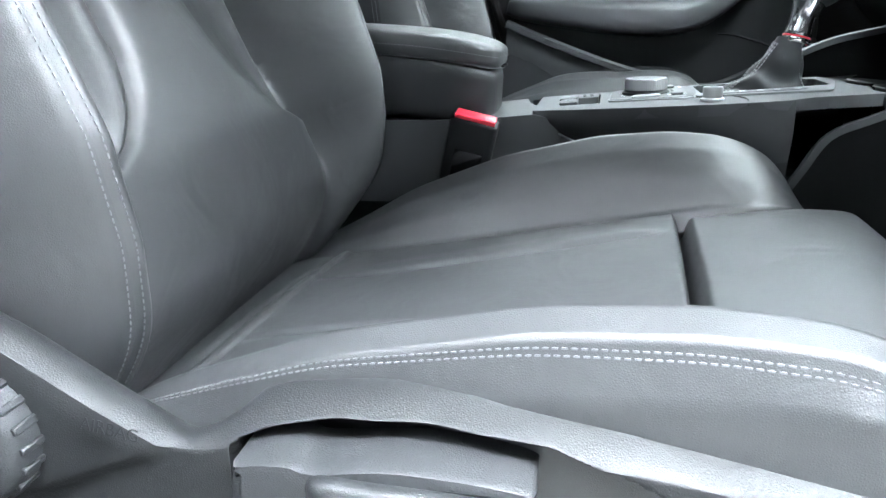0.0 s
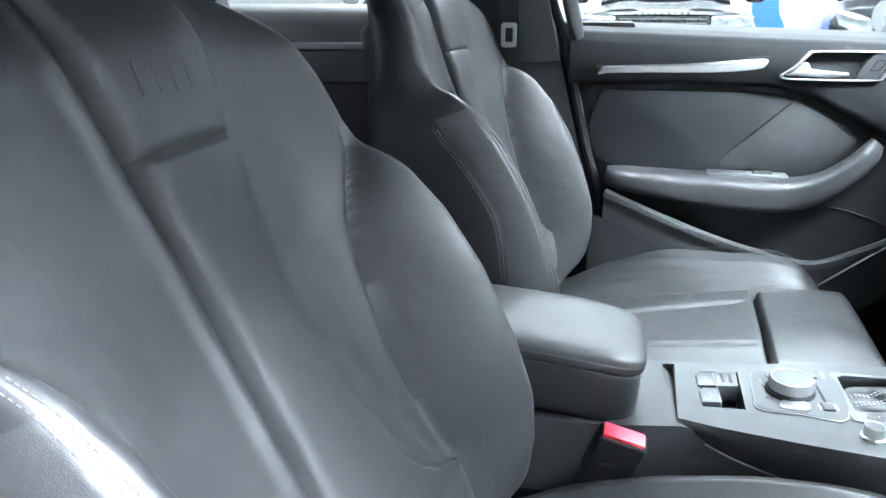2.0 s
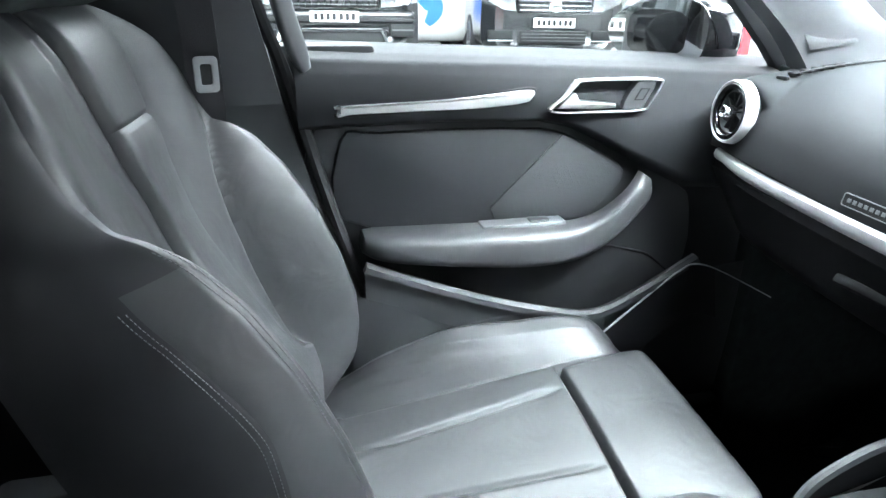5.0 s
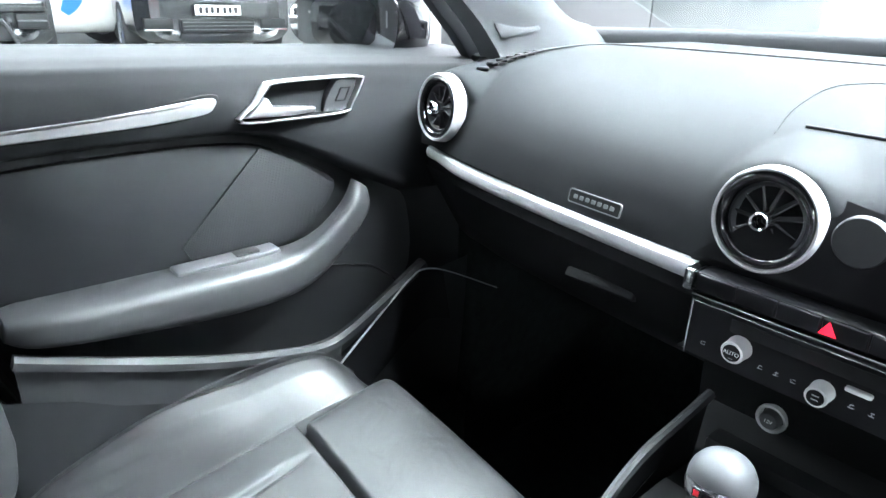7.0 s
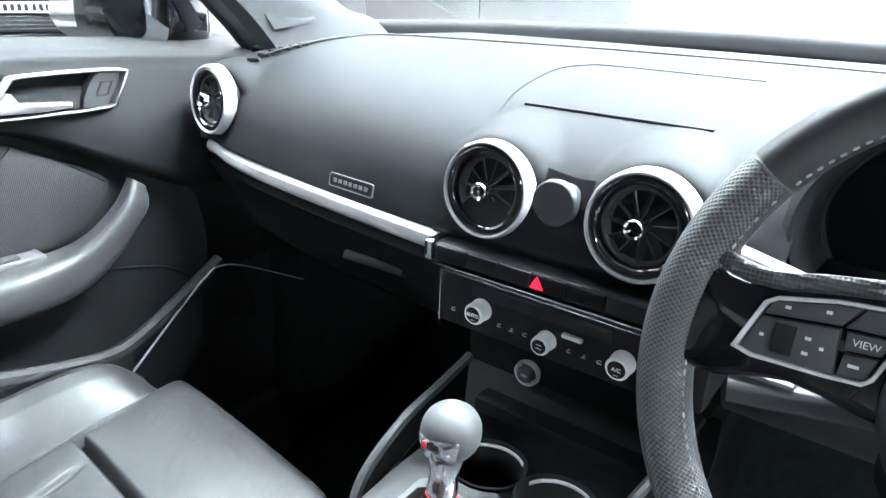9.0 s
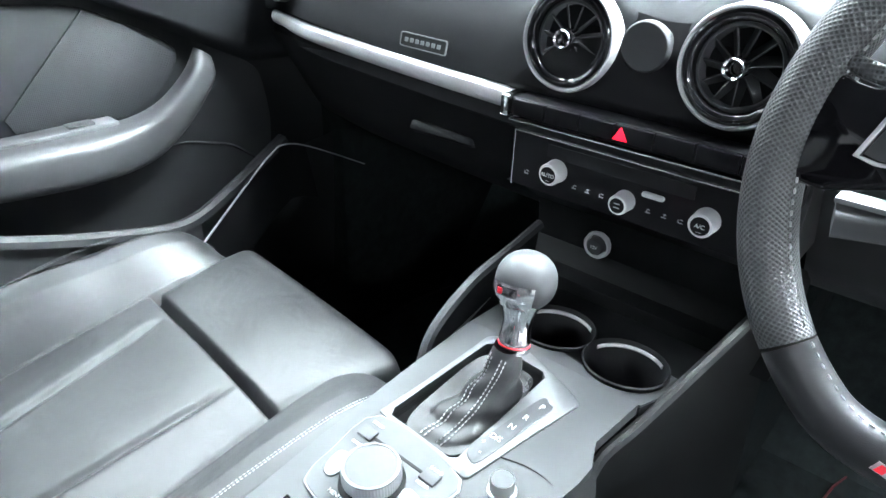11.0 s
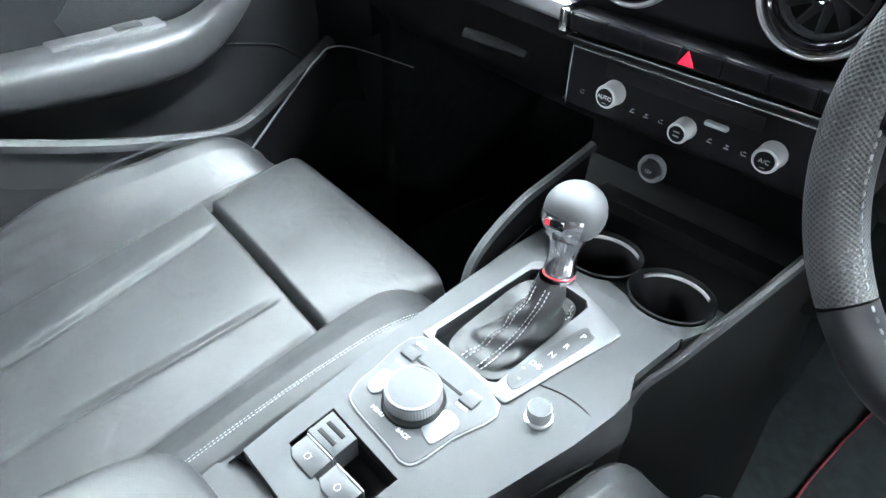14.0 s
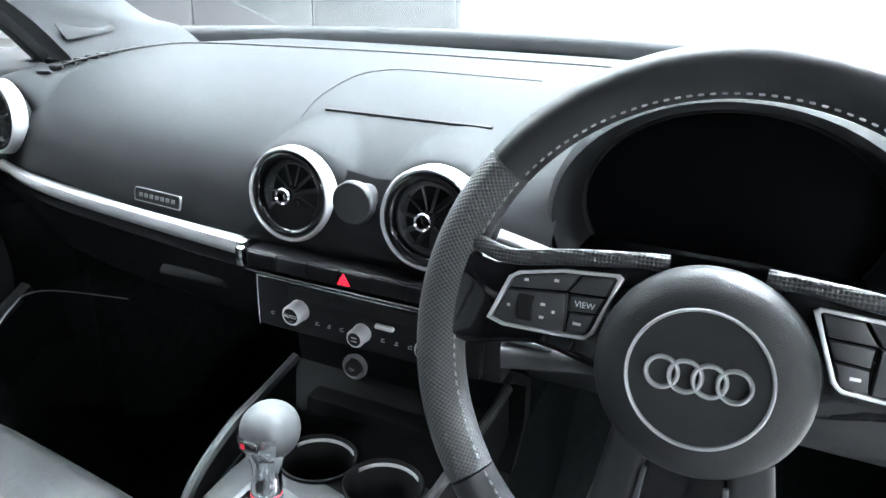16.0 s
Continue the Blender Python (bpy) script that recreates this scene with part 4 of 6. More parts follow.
def air_vent(place, yaw=0.0, tilt=6.0, ring=0.048, deep=0.06):
    v = thing("air_vent", "round turbine air vent with silver ring and chrome hub", "air vent", Matrix.Translation(place) @ Matrix.Rotation(radians(yaw), 4, "Z") @ Matrix.Rotation(radians(tilt), 4, "Y") @ FACE, group="dashboard air vents")
    k = ring / 0.048
    part("housing", lathe([(0.0465 * k, -0.008), (0.043 * k, -0.018), (0.043 * k, -deep)], 48), DASH, v)
    part("silver_ring", lathe([(0.0440 * k, 0.0066), (0.0452 * k, 0.0090), (0.0468 * k, 0.0088), (0.0484 * k, 0.0045), (0.0492 * k, -0.006), (0.0494 * k, -0.4 * deep + 0.002)], 64), SILVERTRIM, v, "satin silver outer ring")
    part("black_ring", lathe([(0.0345 * k, -0.0020), (0.0352 * k, 0.0052), (0.0372 * k, 0.0078), (0.0405 * k, 0.0088), (0.0432 * k, 0.0078), (0.0441 * k, 0.0064)], 64), GLOSS, v)
    part("inner_ring", lathe([(0.0300 * k, -0.014), (0.0303 * k, -0.002), (0.0318 * k, 0.0012), (0.0342 * k, 0.0004), (0.0346 * k, -0.02)], 48), KEYGREY, v, "dark grey inner ring")
    part("throat", lathe([(0.0335 * k, -0.004), (0.031 * k, -0.025), (0, -0.03)], 32), DARK, v)
    for i in range(11):
        a = radians(360 / 11 * i + 10)
        part("blade", box(0.007 * k, 0.0305 * k, -0.0008, 0.0008, -0.016, -0.001, 0.0003, 1), SMOOTH, v, m=Matrix.Rotation(a, 4, "Z") @ Matrix.Rotation(radians(28), 4, "X"))
    part("hub", lathe([(0.0056 * k, 0.006), (0.0062 * k, 0.0165), (0.0078 * k, 0.018), (0.0090 * k, 0.0165), (0.0095 * k, -0.004), (0.0088 * k, -0.012)], 32), CHROME, v, "chrome hub")
    part("hub_face", lathe([(0, 0.006), (0.0052 * k, 0.006)], 24), GLOSS, v)
    return v


air_vent((0.393, 0.088, 0.8185))
air_vent((0.384, -0.070, 0.8210))
air_vent((0.433, 0.584, 0.840), yaw=-6, deep=0.03)
air_vent((0.40, -0.56, 0.846))
puck = thing("phone_mount", "round matt grey magnetic phone mount on the dashboard", "phone mount", Matrix.Translation((0.388, 0.007, 0.826)) @ FACE)
part("puck_body", lathe([(0.012, -0.02), (0.018, 0.002), (0.0205, 0.003), (0.0215, 0.006), (0.0215, 0.012), (0.0205, 0.0135)], 40), HARD, puck)
part("puck_face", lathe([(0.0, 0.0138), (0.0198, 0.0138), (0.0207, 0.013)], 40), mat("grey_rubber_pad", (0.034, 0.036, 0.038), 0.6, bump=0.1, scale=400), puck)

# instrument hood and display
def hood_xyz(a, k, x):
    return (x, -0.316 + (0.140 + k) * math.cos(a), 0.842 + (0.104 + k) * math.sin(a))
HA = np.linspace(-0.45, math.pi + 0.45, 40)
hood_rows = [[hood_xyz(a, k, x) for a in HA] for k, x in ((0.012, 0.60), (0.010, 0.46), (0.006, 0.415), (0.000, 0.408), (-0.006, 0.412), (-0.010, 0.44), (-0.014, 0.475))]
part("instrument_hood", ([p for r in hood_rows for p in r], [], [[i * 40 + j, i * 40 + j + 1, (i + 1) * 40 + j + 1, (i + 1) * 40 + j] for i in range(6) for j in range(39)]), DASH, dash, angle=60)
part("bezel_ring", sweep([hood_xyz(a, -0.014, 0.470) for a in HA], circle(0.003, 8), up=(1, 0, 0)), DARK, dash)
part("instrument_display", slab([(-0.130 * math.cos(a), 0.095 * math.sin(a)) for a in np.linspace(-0.45, math.pi + 0.45, 28)], 0, 0.004), NIGHT, dash, "dark unlit instrument display", m=Matrix.Translation((0.475, -0.316, 0.842)) @ FACE)
# Near-black sheets carry the hood's inner shade in their colour.
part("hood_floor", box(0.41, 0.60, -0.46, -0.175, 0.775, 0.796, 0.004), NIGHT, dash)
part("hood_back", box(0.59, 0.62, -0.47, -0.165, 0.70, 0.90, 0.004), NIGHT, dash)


# ---------- closed door on the far side ----------
def yz_plate(outline, y0, y1, holes=(), bevel=0.002):
    """Plate with an outline in x and z; y0 is the cabin side."""
    bm = slab([(x, z) for x, z in outline], -y1, -y0, holes, bevel)
    bmesh.ops.transform(bm, matrix=Matrix.Rotation(radians(90), 4, "X"), verts=bm.verts)
    return bm


door = thing("door_1", "closed car door with dark fabric panel and silver handle", "door", kind="structure")
# upper skin: from the window line over the shoulder to the lower edge of the grey band, sweeping forward to the dashboard
def skin(a, b):
    x = -0.225 + 0.86 * b
    topz = 0.920 - 0.034 * x
    lowz = float(np.interp(x, [-0.23, -0.18, 0.0, 0.17, 0.22, 0.27, 0.34, 0.434, 0.50, 0.64], [0.803, 0.806, 0.811, 0.808, 0.798, 0.775, 0.737, 0.690, 0.69, 0.70]))
    prof = [(0.83, 0.0), (0.825, 0.004), (0.79, 0.001), (0.74, -0.006), (0.715, -0.016), (0.704, -0.034)]
    if a < 0.5:
        t = a / 0.5 * 5
        i = min(4, int(t))
        f = t - i
        y = prof[i][0] + (prof[i + 1][0] - prof[i][0]) * f
        z = topz + prof[i][1] + (prof[i + 1][1] - prof[i][1]) * f
    else:
        t = (a - 0.5) / 0.5
        y = 0.704 - 0.010 * math.sin(math.pi * t) - 0.012 * sstep(0.15, 0.4, x) * t
        z = topz - 0.034 + (lowz - topz + 0.034) * t
        if t > 0.92:
            y += 0.02 * (t - 0.92) / 0.08
    y -= 0.055 * sstep(0.30, 0.60, x) * sstep(0.0, 0.35, a)
    return x, y, z
part("upper_skin", surf(skin, 40, 80), DASH, door, angle=70)
part("door_core", box(-0.215, 0.72, 0.742, 0.80, 0.16, 0.885, 0.01), DARK, door)
strip_o = spl([(-0.166, 0.833), (-0.1655, 0.842), (-0.159, 0.8455), (0.0, 0.852), (0.10, 0.8605), (0.136, 0.8632), (0.1475, 0.8600), (0.1445, 0.8515), (0.130, 0.8430), (0.06, 0.8365), (-0.05, 0.8340), (-0.158, 0.8315)], 4)
# Dark plate round the strip; the hollow's shade is put into its colour.
part("strip_shade", yz_plate([(-0.008 + (x + 0.008) * 1.025, 0.847 + (z - 0.847) * 1.28) for x, z in strip_o], 0.6955, 0.72), DARK, door)
part("silver_strip", yz_plate(strip_o, 0.691, 0.71, bevel=0.004), SILVERTRIM, door, "brushed silver strip")
HF = [(0.172, 0.829), (0.196, 0.853), (0.213, 0.873), (0.224, 0.8785), (0.29, 0.8800), (0.359, 0.8785), (0.366, 0.871), (0.347, 0.838), (0.333, 0.827), (0.25, 0.826)]
HI = [(0.1760, 0.8308), (0.198, 0.852), (0.2155, 0.871), (0.226, 0.8757), (0.29, 0.8772), (0.356, 0.8757), (0.3622, 0.8705), (0.3445, 0.8395), (0.331, 0.8298), (0.25, 0.8288)]
part("handle_frame", yz_plate(spl(HF, 4), 0.680, 0.70, holes=[spl(HI, 4)], bevel=0.0006), ALU, door, "satin silver handle surround")
part("handle_recess", yz_plate(spl([(a + (0.27 - a) * 0.01, b) for a, b in HI], 4), 0.699, 0.715), DARK, door)
part("door_lever", yz_plate([(0.180, 0.8335), (0.25, 0.8312), (0.286, 0.8335), (0.2865, 0.8405), (0.221, 0.8468), (0.2145, 0.8575), (0.208, 0.8590)], 0.681, 0.698, bevel=0.004), ALU, door, "silver pull lever")
part("lock_button", yz_plate(spl([(0.299, 0.832), (0.322, 0.8735), (0.356, 0.8725), (0.3385, 0.8385), (0.330, 0.8315)], 3), 0.684, 0.70, bevel=0.002), SMOOTH, door)
part("lock_symbol", yz_plate([(0.318, 0.845), (0.328, 0.864), (0.345, 0.864), (0.335, 0.845)], 0.6825, 0.69, holes=[[(0.3205, 0.8465), (0.3292, 0.8625), (0.3425, 0.8625), (0.3338, 0.8465)]], bevel=0), DARK, door)
# fabric panel
part("fabric_panel", yz_plate(spl([(-0.162, 0.655), (-0.160, 0.79), (-0.10, 0.797), (0.05, 0.800), (0.19, 0.793), (0.26, 0.765), (0.335, 0.716), (0.30, 0.66), (0.245, 0.63), (0.05, 0.63)], 4), 0.718, 0.745, bevel=0.006), FABRIC, door, "dark padded door panel")
part("speaker_panel", yz_plate([(0.088, 0.662), (0.212, 0.786), (0.26, 0.762), (0.328, 0.715), (0.30, 0.664), (0.245, 0.636), (0.10, 0.636)], 0.7145, 0.73, bevel=0.002), PERF_FINE, door, "finely perforated speaker panel")
part("panel_surround", yz_plate(spl([(-0.20, 0.60), (-0.195, 0.812), (0.0, 0.815), (0.20, 0.805), (0.30, 0.765), (0.44, 0.69), (0.485, 0.64), (0.475, 0.50), (0.3, 0.38), (0.0, 0.36)], 4), 0.728, 0.75), HARD, door)
# armrest and pull handle
def arm(a, b):
    path = ARM[round(b * (len(ARM) - 1))]
    hgt = path[2]
    c = 2 * math.pi * a
    cy = math.copysign(abs(math.cos(c)) ** 0.6, math.cos(c)) * path[3]
    cz = math.copysign(abs(math.sin(c)) ** 0.6, math.sin(c)) * hgt
    d = path[4]
    return path[0] + cz * d[0], path[5] + cy, path[1] + cz * d[1]
ARM = []
_ap = [(-0.135, 0.625, 0.014, 0.030, 0.700), (-0.11, 0.621, 0.021, 0.040, 0.694), (-0.05, 0.615, 0.026, 0.045, 0.692), (0.08, 0.606, 0.033, 0.045, 0.690), (0.17, 0.603, 0.034, 0.042, 0.686), (0.235, 0.610, 0.031, 0.032, 0.678), (0.285, 0.636, 0.025, 0.022, 0.670), (0.325, 0.672, 0.021, 0.018, 0.668), (0.346, 0.696, 0.019, 0.017, 0.672), (0.360, 0.714, 0.012, 0.013, 0.690)]
_c = smooth_path([(a, b, 0) for a, b, *_ in _ap], 6)
_d = smooth_path([(a, b, c) for _, _, a, b, c in _ap], 6)
for i, p in enumerate(_c):
    t = (_c[min(i + 1, len(_c) - 1)] - _c[max(i - 1, 0)]).normalized()
    ARM.append((p.x, p.y, max(0.006, _d[i].x), _d[i].y, (-t.y, t.x), _d[i].z))
arm_s = surf(arm, 28, len(ARM) - 1, cu=True)
n_ = len(ARM)
part("armrest", capped(arm_s, [[i * n_ for i in range(28)], [i * n_ + n_ - 1 for i in range(28)]]), SOFT, door, "padded armrest with upswept pull handle", angle=60)
part("switch_plate", box(0.065, 0.215, 0.678, 0.712, 0.634, 0.6435, 0.003), SATIN, door, "silver window switch plate")
part("window_switch", box(0.15, 0.185, 0.683, 0.703, 0.6425, 0.6475, 0.002), SMOOTH, door)
# lower pocket
lip = smooth_path([(-0.135, 0.668, 0.592), (-0.03, 0.664, 0.551), (0.081, 0.66, 0.512), (0.18, 0.66, 0.484), (0.250, 0.66, 0.470), (0.30, 0.662, 0.474), (0.367, 0.662, 0.505), (0.42, 0.662, 0.534), (0.47, 0.665, 0.56)], 6)
part("pocket_lip", sweep(lip, [(-0.006, 0.007), (0.004, 0.009), (0.012, 0.004), (0.012, -0.006), (-0.004, -0.008)], up=(0, 0, 1)), SOFT, door, "pale edge of the door pocket")
part("pocket_front", surf(lambda a, b: (lambda p: (p.x, p.y + 0.004 - 0.004 * math.sin(math.pi * a), p.z - 0.004 - a * 0.062))(lip[round(b * 30)]), 8, 30), SOFT, door)
part("lower_skin", surf(lambda a, b: (-0.16 + 0.80 * b, 0.668 + 0.03 * a * a, (float(np.interp(-0.16 + 0.80 * b, [-0.16, 0.08, 0.25, 0.297, 0.44, 0.64], [0.545, 0.45, 0.41, 0.425, 0.53, 0.55]))) * (1 - a) + 0.17 * a), 10, 30), HARD, door)
light = smooth_path([(0.285, 0.660, 0.412), (0.297, 0.660, 0.425), (0.40, 0.650, 0.520), (0.432, 0.647, 0.545), (0.455, 0.645, 0.556), (0.50, 0.637, 0.545), (0.608, 0.614, 0.489)], 6)
part("speaker_line", sweep(light, circle(0.0016, 6), scale=lambda t: 1.3 - 0.7 * t), SILVERTRIM, door, "thin silver line along the speaker grille")
part("speaker_grille", surf(lambda a, b: (lambda p: (p.x + 0.02 * a, p.y + 0.006, p.z - 0.004 - a * 0.10))(light[round(b * 30)]), 6, 30), DARK, door)
part("pocket_seam", sweep(smooth_path([(0.300, 0.7265, 0.572), (0.330, 0.7265, 0.570), (0.368, 0.7265, 0.560), (0.410, 0.7265, 0.546), (0.446, 0.7265, 0.518), (0.466, 0.7265, 0.497)], 6), circle(0.0022, 6), scale=lambda t: 0.6 + 0.6 * math.sin(math.pi * t)), DARK, door)
sg = part("side_glass", plate3([[(-0.28 + 0.86 * u, 0.825 - 0.17 * v, 0.88 + 0.40 * v) for u in (0, 0.5, 1)] for v in (0, 0.5, 1)], 0.004, (0, 1, 0)), GLASS, door, "clear side window")
sg.visible_shadow = False
part("sail_panel", yz_plate([(0.585, 0.885), (0.545, 0.93), (0.42, 1.05), (0.30, 1.13), (0.34, 1.14), (0.60, 0.99), (0.80, 0.885)], 0.68, 0.70), PILLAR_DARK, door)

rdoor = thing("door_2", "rear car door with silver strip and window", "door", kind="structure")
part("rear_upper", surf(lambda a, b: (-1.30 + 0.84 * b, [0.80, 0.76, 0.705, 0.69, 0.70][min(4, int(a * 4 + 0.01))], [0.965, 0.962, 0.945, 0.90, 0.80][min(4, int(a * 4 + 0.01))]), 4, 10), HARD, rdoor, angle=70)
part("rear_core", box(-1.32, -0.44, 0.71, 0.76, 0.15, 0.94, 0.01), DARK, rdoor)
part("rear_strip", yz_plate([(-1.1, 0.868), (-1.1, 0.880), (-0.62, 0.886), (-0.62, 0.871)], 0.683, 0.70), INLAY, rdoor, "brushed silver strip")
rg = part("rear_glass", plate3([[(-1.15 + 0.70 * u, 0.80 - 0.15 * v, 0.95 + 0.33 * v) for u in (0, 0.5, 1)] for v in (0, 0.5, 1)], 0.004, (0, 1, 0)), GLASS, rdoor)
rg.visible_shadow = False

# seat belt on the pillar
belt = thing("seat_belt", "black seat belt hanging on the pillar with metal tongue", "seat belt")
part("webbing", sweep(smooth_path([(-0.36, 0.640, 1.16), (-0.345, 0.625, 0.98), (-0.34, 0.62, 0.80), (-0.33, 0.64, 0.5), (-0.32, 0.66, 0.3)], 5), [(-0.0008, -0.022), (-0.0008, 0.022), (0.0008, 0.022), (0.0008, -0.022)], up=(1, 0, 0)), mat("black_webbing", (0.02, 0.02, 0.022), 0.8, bump=0.4, scale=600), belt)
part("anchor_cover", pillow(0.022, 0.018, 0.04, 0.5, 0.5, 20, 14), SMOOTH, belt, m=pose(-0.365, 0.638, 1.15))
part("tongue", slab(rrect(0.030, 0.045, 0.006), -0.0015, 0.0015, holes=[rrect(0.014, 0.026, 0.003)], bevel=0.0006), SATIN, belt, "metal belt tongue", m=pose(-0.337, 0.598, 0.905, 90, 0, 14))


# ---------- door mirror outside ----------
mir = thing("door_mirror", "black door mirror with curved glass", "door mirror", pose(0.442, 0.845, 0.942, 0, 0, 33))
OVAL = spl([(-0.094, 0.030), (-0.092, -0.030), (-0.065, -0.058), (0.0, -0.056), (0.072, -0.036), (0.097, -0.008), (0.089, 0.024), (0.035, 0.050), (-0.053, 0.058)], 5)
part("mirror_shell", pillow(0.058, 0.104, 0.066, 0.55, 0.6, 36, 20, shape=lambda x, y, z: (x + 0.048, y - 0.30 * (x + 0.058), z)), GLOSS, mir)
part("mirror_rim", sweep([(-0.004, y, z) for y, z in OVAL], circle(0.0026, 8), up=(1, 0, 0), closed=True), GLOSS, mir, "gloss black rim")
part("mirror_glass", slab(OVAL, 0, 0.003), MIRROR, mir, "mirror glass", m=Matrix(((0, 0, -1, -0.004), (1, 0, 0, 0), (0, 1, 0, 0), (0, 0, 0, 1))))
part("mirror_arm", sweep([(0.05, -0.07, -0.045), (0.07, -0.10, -0.058)], rrect(0.04, 0.02, 0.008)), DARK, mir)


# ---------- centre console ----------
def top_z(x):
    return 0.509 + 0.094 * x


con = thing("centre_console", "black centre console with silver inlays and cup holders", "centre console")
RAMP = Matrix(((1, 0, 0, 0), (0, 1, 0, 0), (0.094, 0, 1, 0.509), (0, 0, 0, 1)))     # lays flat shapes on the rising top
SLOT = [(-0.010, 0.006), (0.036, 0.003), (0.041, 0.090), (-0.004, 0.090)]
MMI_O = [(0.060, 0.030), (0.058, 0.012), (0.066, 0.002), (0.10, -0.003), (0.150, -0.008), (0.157, 0.092), (0.10, 0.097), (0.076, 0.094), (0.065, 0.082)]
CTRL = RAMP @ Matrix.Translation((-0.012, -0.001, 0))       # the menu controls
GATE = [(0.148, 0.014), (0.152, 0.008), (0.274, 0.004), (0.280, 0.010), (0.284, 0.069), (0.278, 0.076), (0.158, 0.087), (0.151, 0.083)]
out = [(-0.040, -0.0215), (0.0, -0.036), (0.08, -0.058), (0.15, -0.0745), (0.195, -0.0815), (0.215, -0.082), (0.228, -0.076), (0.240, -0.071), (0.301, -0.078), (0.301, 0.113), (0.235, 0.115), (0.20, 0.116), (0.10, 0.116), (0.0, 0.113), (-0.033, 0.111)]
part("top_plate", moved(slab(out, -0.012, 0.0, holes=[SLOT, GATE], bevel=0.0), RAMP), PLATE, con)
SKX = [-0.040, -0.02, 0.02, 0.07, 0.12, 0.19, 0.222]
EDGE_Y = [-0.0215, -0.029, -0.0425, -0.0555, -0.0680, -0.0810, -0.0795]
LINE_Y = [-0.0220, -0.026, -0.033, -0.0425, -0.0550, -0.0755, -0.085]
LINE_Z = [0.500, 0.486, 0.470, 0.460, 0.457, 0.460, 0.468]
def skirt(a, b):
    x = -0.040 + 0.262 * b
    y0, y1, z1 = (float(np.interp(x, SKX, t)) for t in (EDGE_Y, LINE_Y, LINE_Z))
    z0 = top_z(x) - 0.001
    return x, y0 + (y1 - y0) * a - 0.004 * math.sin(math.pi * a), z0 + (z1 - z0) * a
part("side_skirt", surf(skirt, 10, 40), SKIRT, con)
part("side_skirt", surf(lambda a, b: (lambda x: (x, float(np.interp(x, [-0.046, 0.1, 0.245, 0.40], [0.112, 0.110, 0.114, 0.13])) + 0.010 * math.sin(a * 1.57) + 0.01 * a, top_z(x) - 0.003 - a * 0.055))(-0.046 + 0.45 * b), 8, 24), SMOOTH, con)
part("skirt_line", sweep(smooth_path([(x, y - 0.001, z) for x, y, z in zip(SKX[:6], LINE_Y, LINE_Z)], 5), circle(0.0011, 6)), SATIN, con, "thin silver line under the skirt")
part("lower_side", surf(lambda a, b: (lambda p: (p[0], p[1] + (min(p[1], -0.0385) - p[1]) * min(1, a * 10) + 0.03 * max(0, a - 0.15), p[2] * (1 - a) + 0.12 * a))(skirt(1, b)), 30, 30), HARD, con)
part("console_body", box(-0.62, 0.62, -0.036, 0.112, 0.09, 0.452, 0.012), CARPET, con)
part("tunnel_carpet", box(0.20, 0.62, -0.060, 0.11, 0.09, 0.45, 0.01), CARPET, con)
part("tunnel", box(0.46, 1.1, -0.12, 0.13, 0.09, 0.44, 0.03), CARPET, con)
# rear part under the armrest, one step lower and sloping
part("rear_deck", sweep([(-0.62, 0.036, 0.474), (-0.12, 0.038, 0.489), (-0.046, 0.043, 0.4965), (-0.034, 0.046, 0.4915), (-0.022, 0.049, 0.4865)], [(-0.075, 0.006), (-0.078, -0.010), (-0.082, -0.09), (0.086, -0.09), (0.080, -0.010), (0.077, 0.006)], up=(0, 0, 1)), HARD, con)
# slot with switches and pocket
part("pocket_floor", moved(slab([(-0.012, 0.0), (0.04, 0.0), (0.044, 0.094), (-0.008, 0.094)], -0.034, -0.030), RAMP), DARK, con)
part("pocket_wall", moved(join(*[slab([(a[0], a[1]), (b[0], b[1]), (b[0] + n[0], b[1] + n[1]), (a[0] + n[0], a[1] + n[1])], -0.032, -0.002) for a, b, n in ((SLOT[0], SLOT[1], (0, -0.004)), (SLOT[1], SLOT[2], (0.004, 0)), (SLOT[2], SLOT[3], (0, 0.004)), (SLOT[3], SLOT[0], (-0.004, 0)))]), RAMP), DARK, con)
for i, y in enumerate((0.0295, 0.0675)):
    b = part("parking_switch", moved(slab([(-0.0105, y - 0.017), (0.010, y - 0.0165), (0.010, y + 0.0165), (-0.006, y + 0.0165), (-0.0105, y + 0.008)], -0.02, 0.0025, bevel=0.0015), RAMP), SMOOTH, con)
    part("switch_mark", moved(lathe([(0.0024, 0.0026), (0.0024, 0.0029), (0.0029, 0.0029), (0.0029, 0.0026)], 20, True), RAMP @ Matrix.Translation((-0.001, y, 0))), SILVERINK, b)
    part("silver_edge", moved(box(0.0100, 0.0118, y - 0.0165, y + 0.0165, -0.01, 0.0028, 0.0006), RAMP), SATIN, b)
lid = part("slot_insert", moved(slab([(0.0125, 0.052), (0.036, 0.052), (0.0385, 0.087), (0.0125, 0.087)], -0.02, 0.002, bevel=0.001), RAMP), SMOOTH, con)
part("slot_bars", moved(join(box(0.018, 0.022, 0.060, 0.081, 0.0015, 0.0026, 0.0004), box(0.027, 0.031, 0.060, 0.081, 0.0015, 0.0026, 0.0004)), RAMP), DARK, lid)
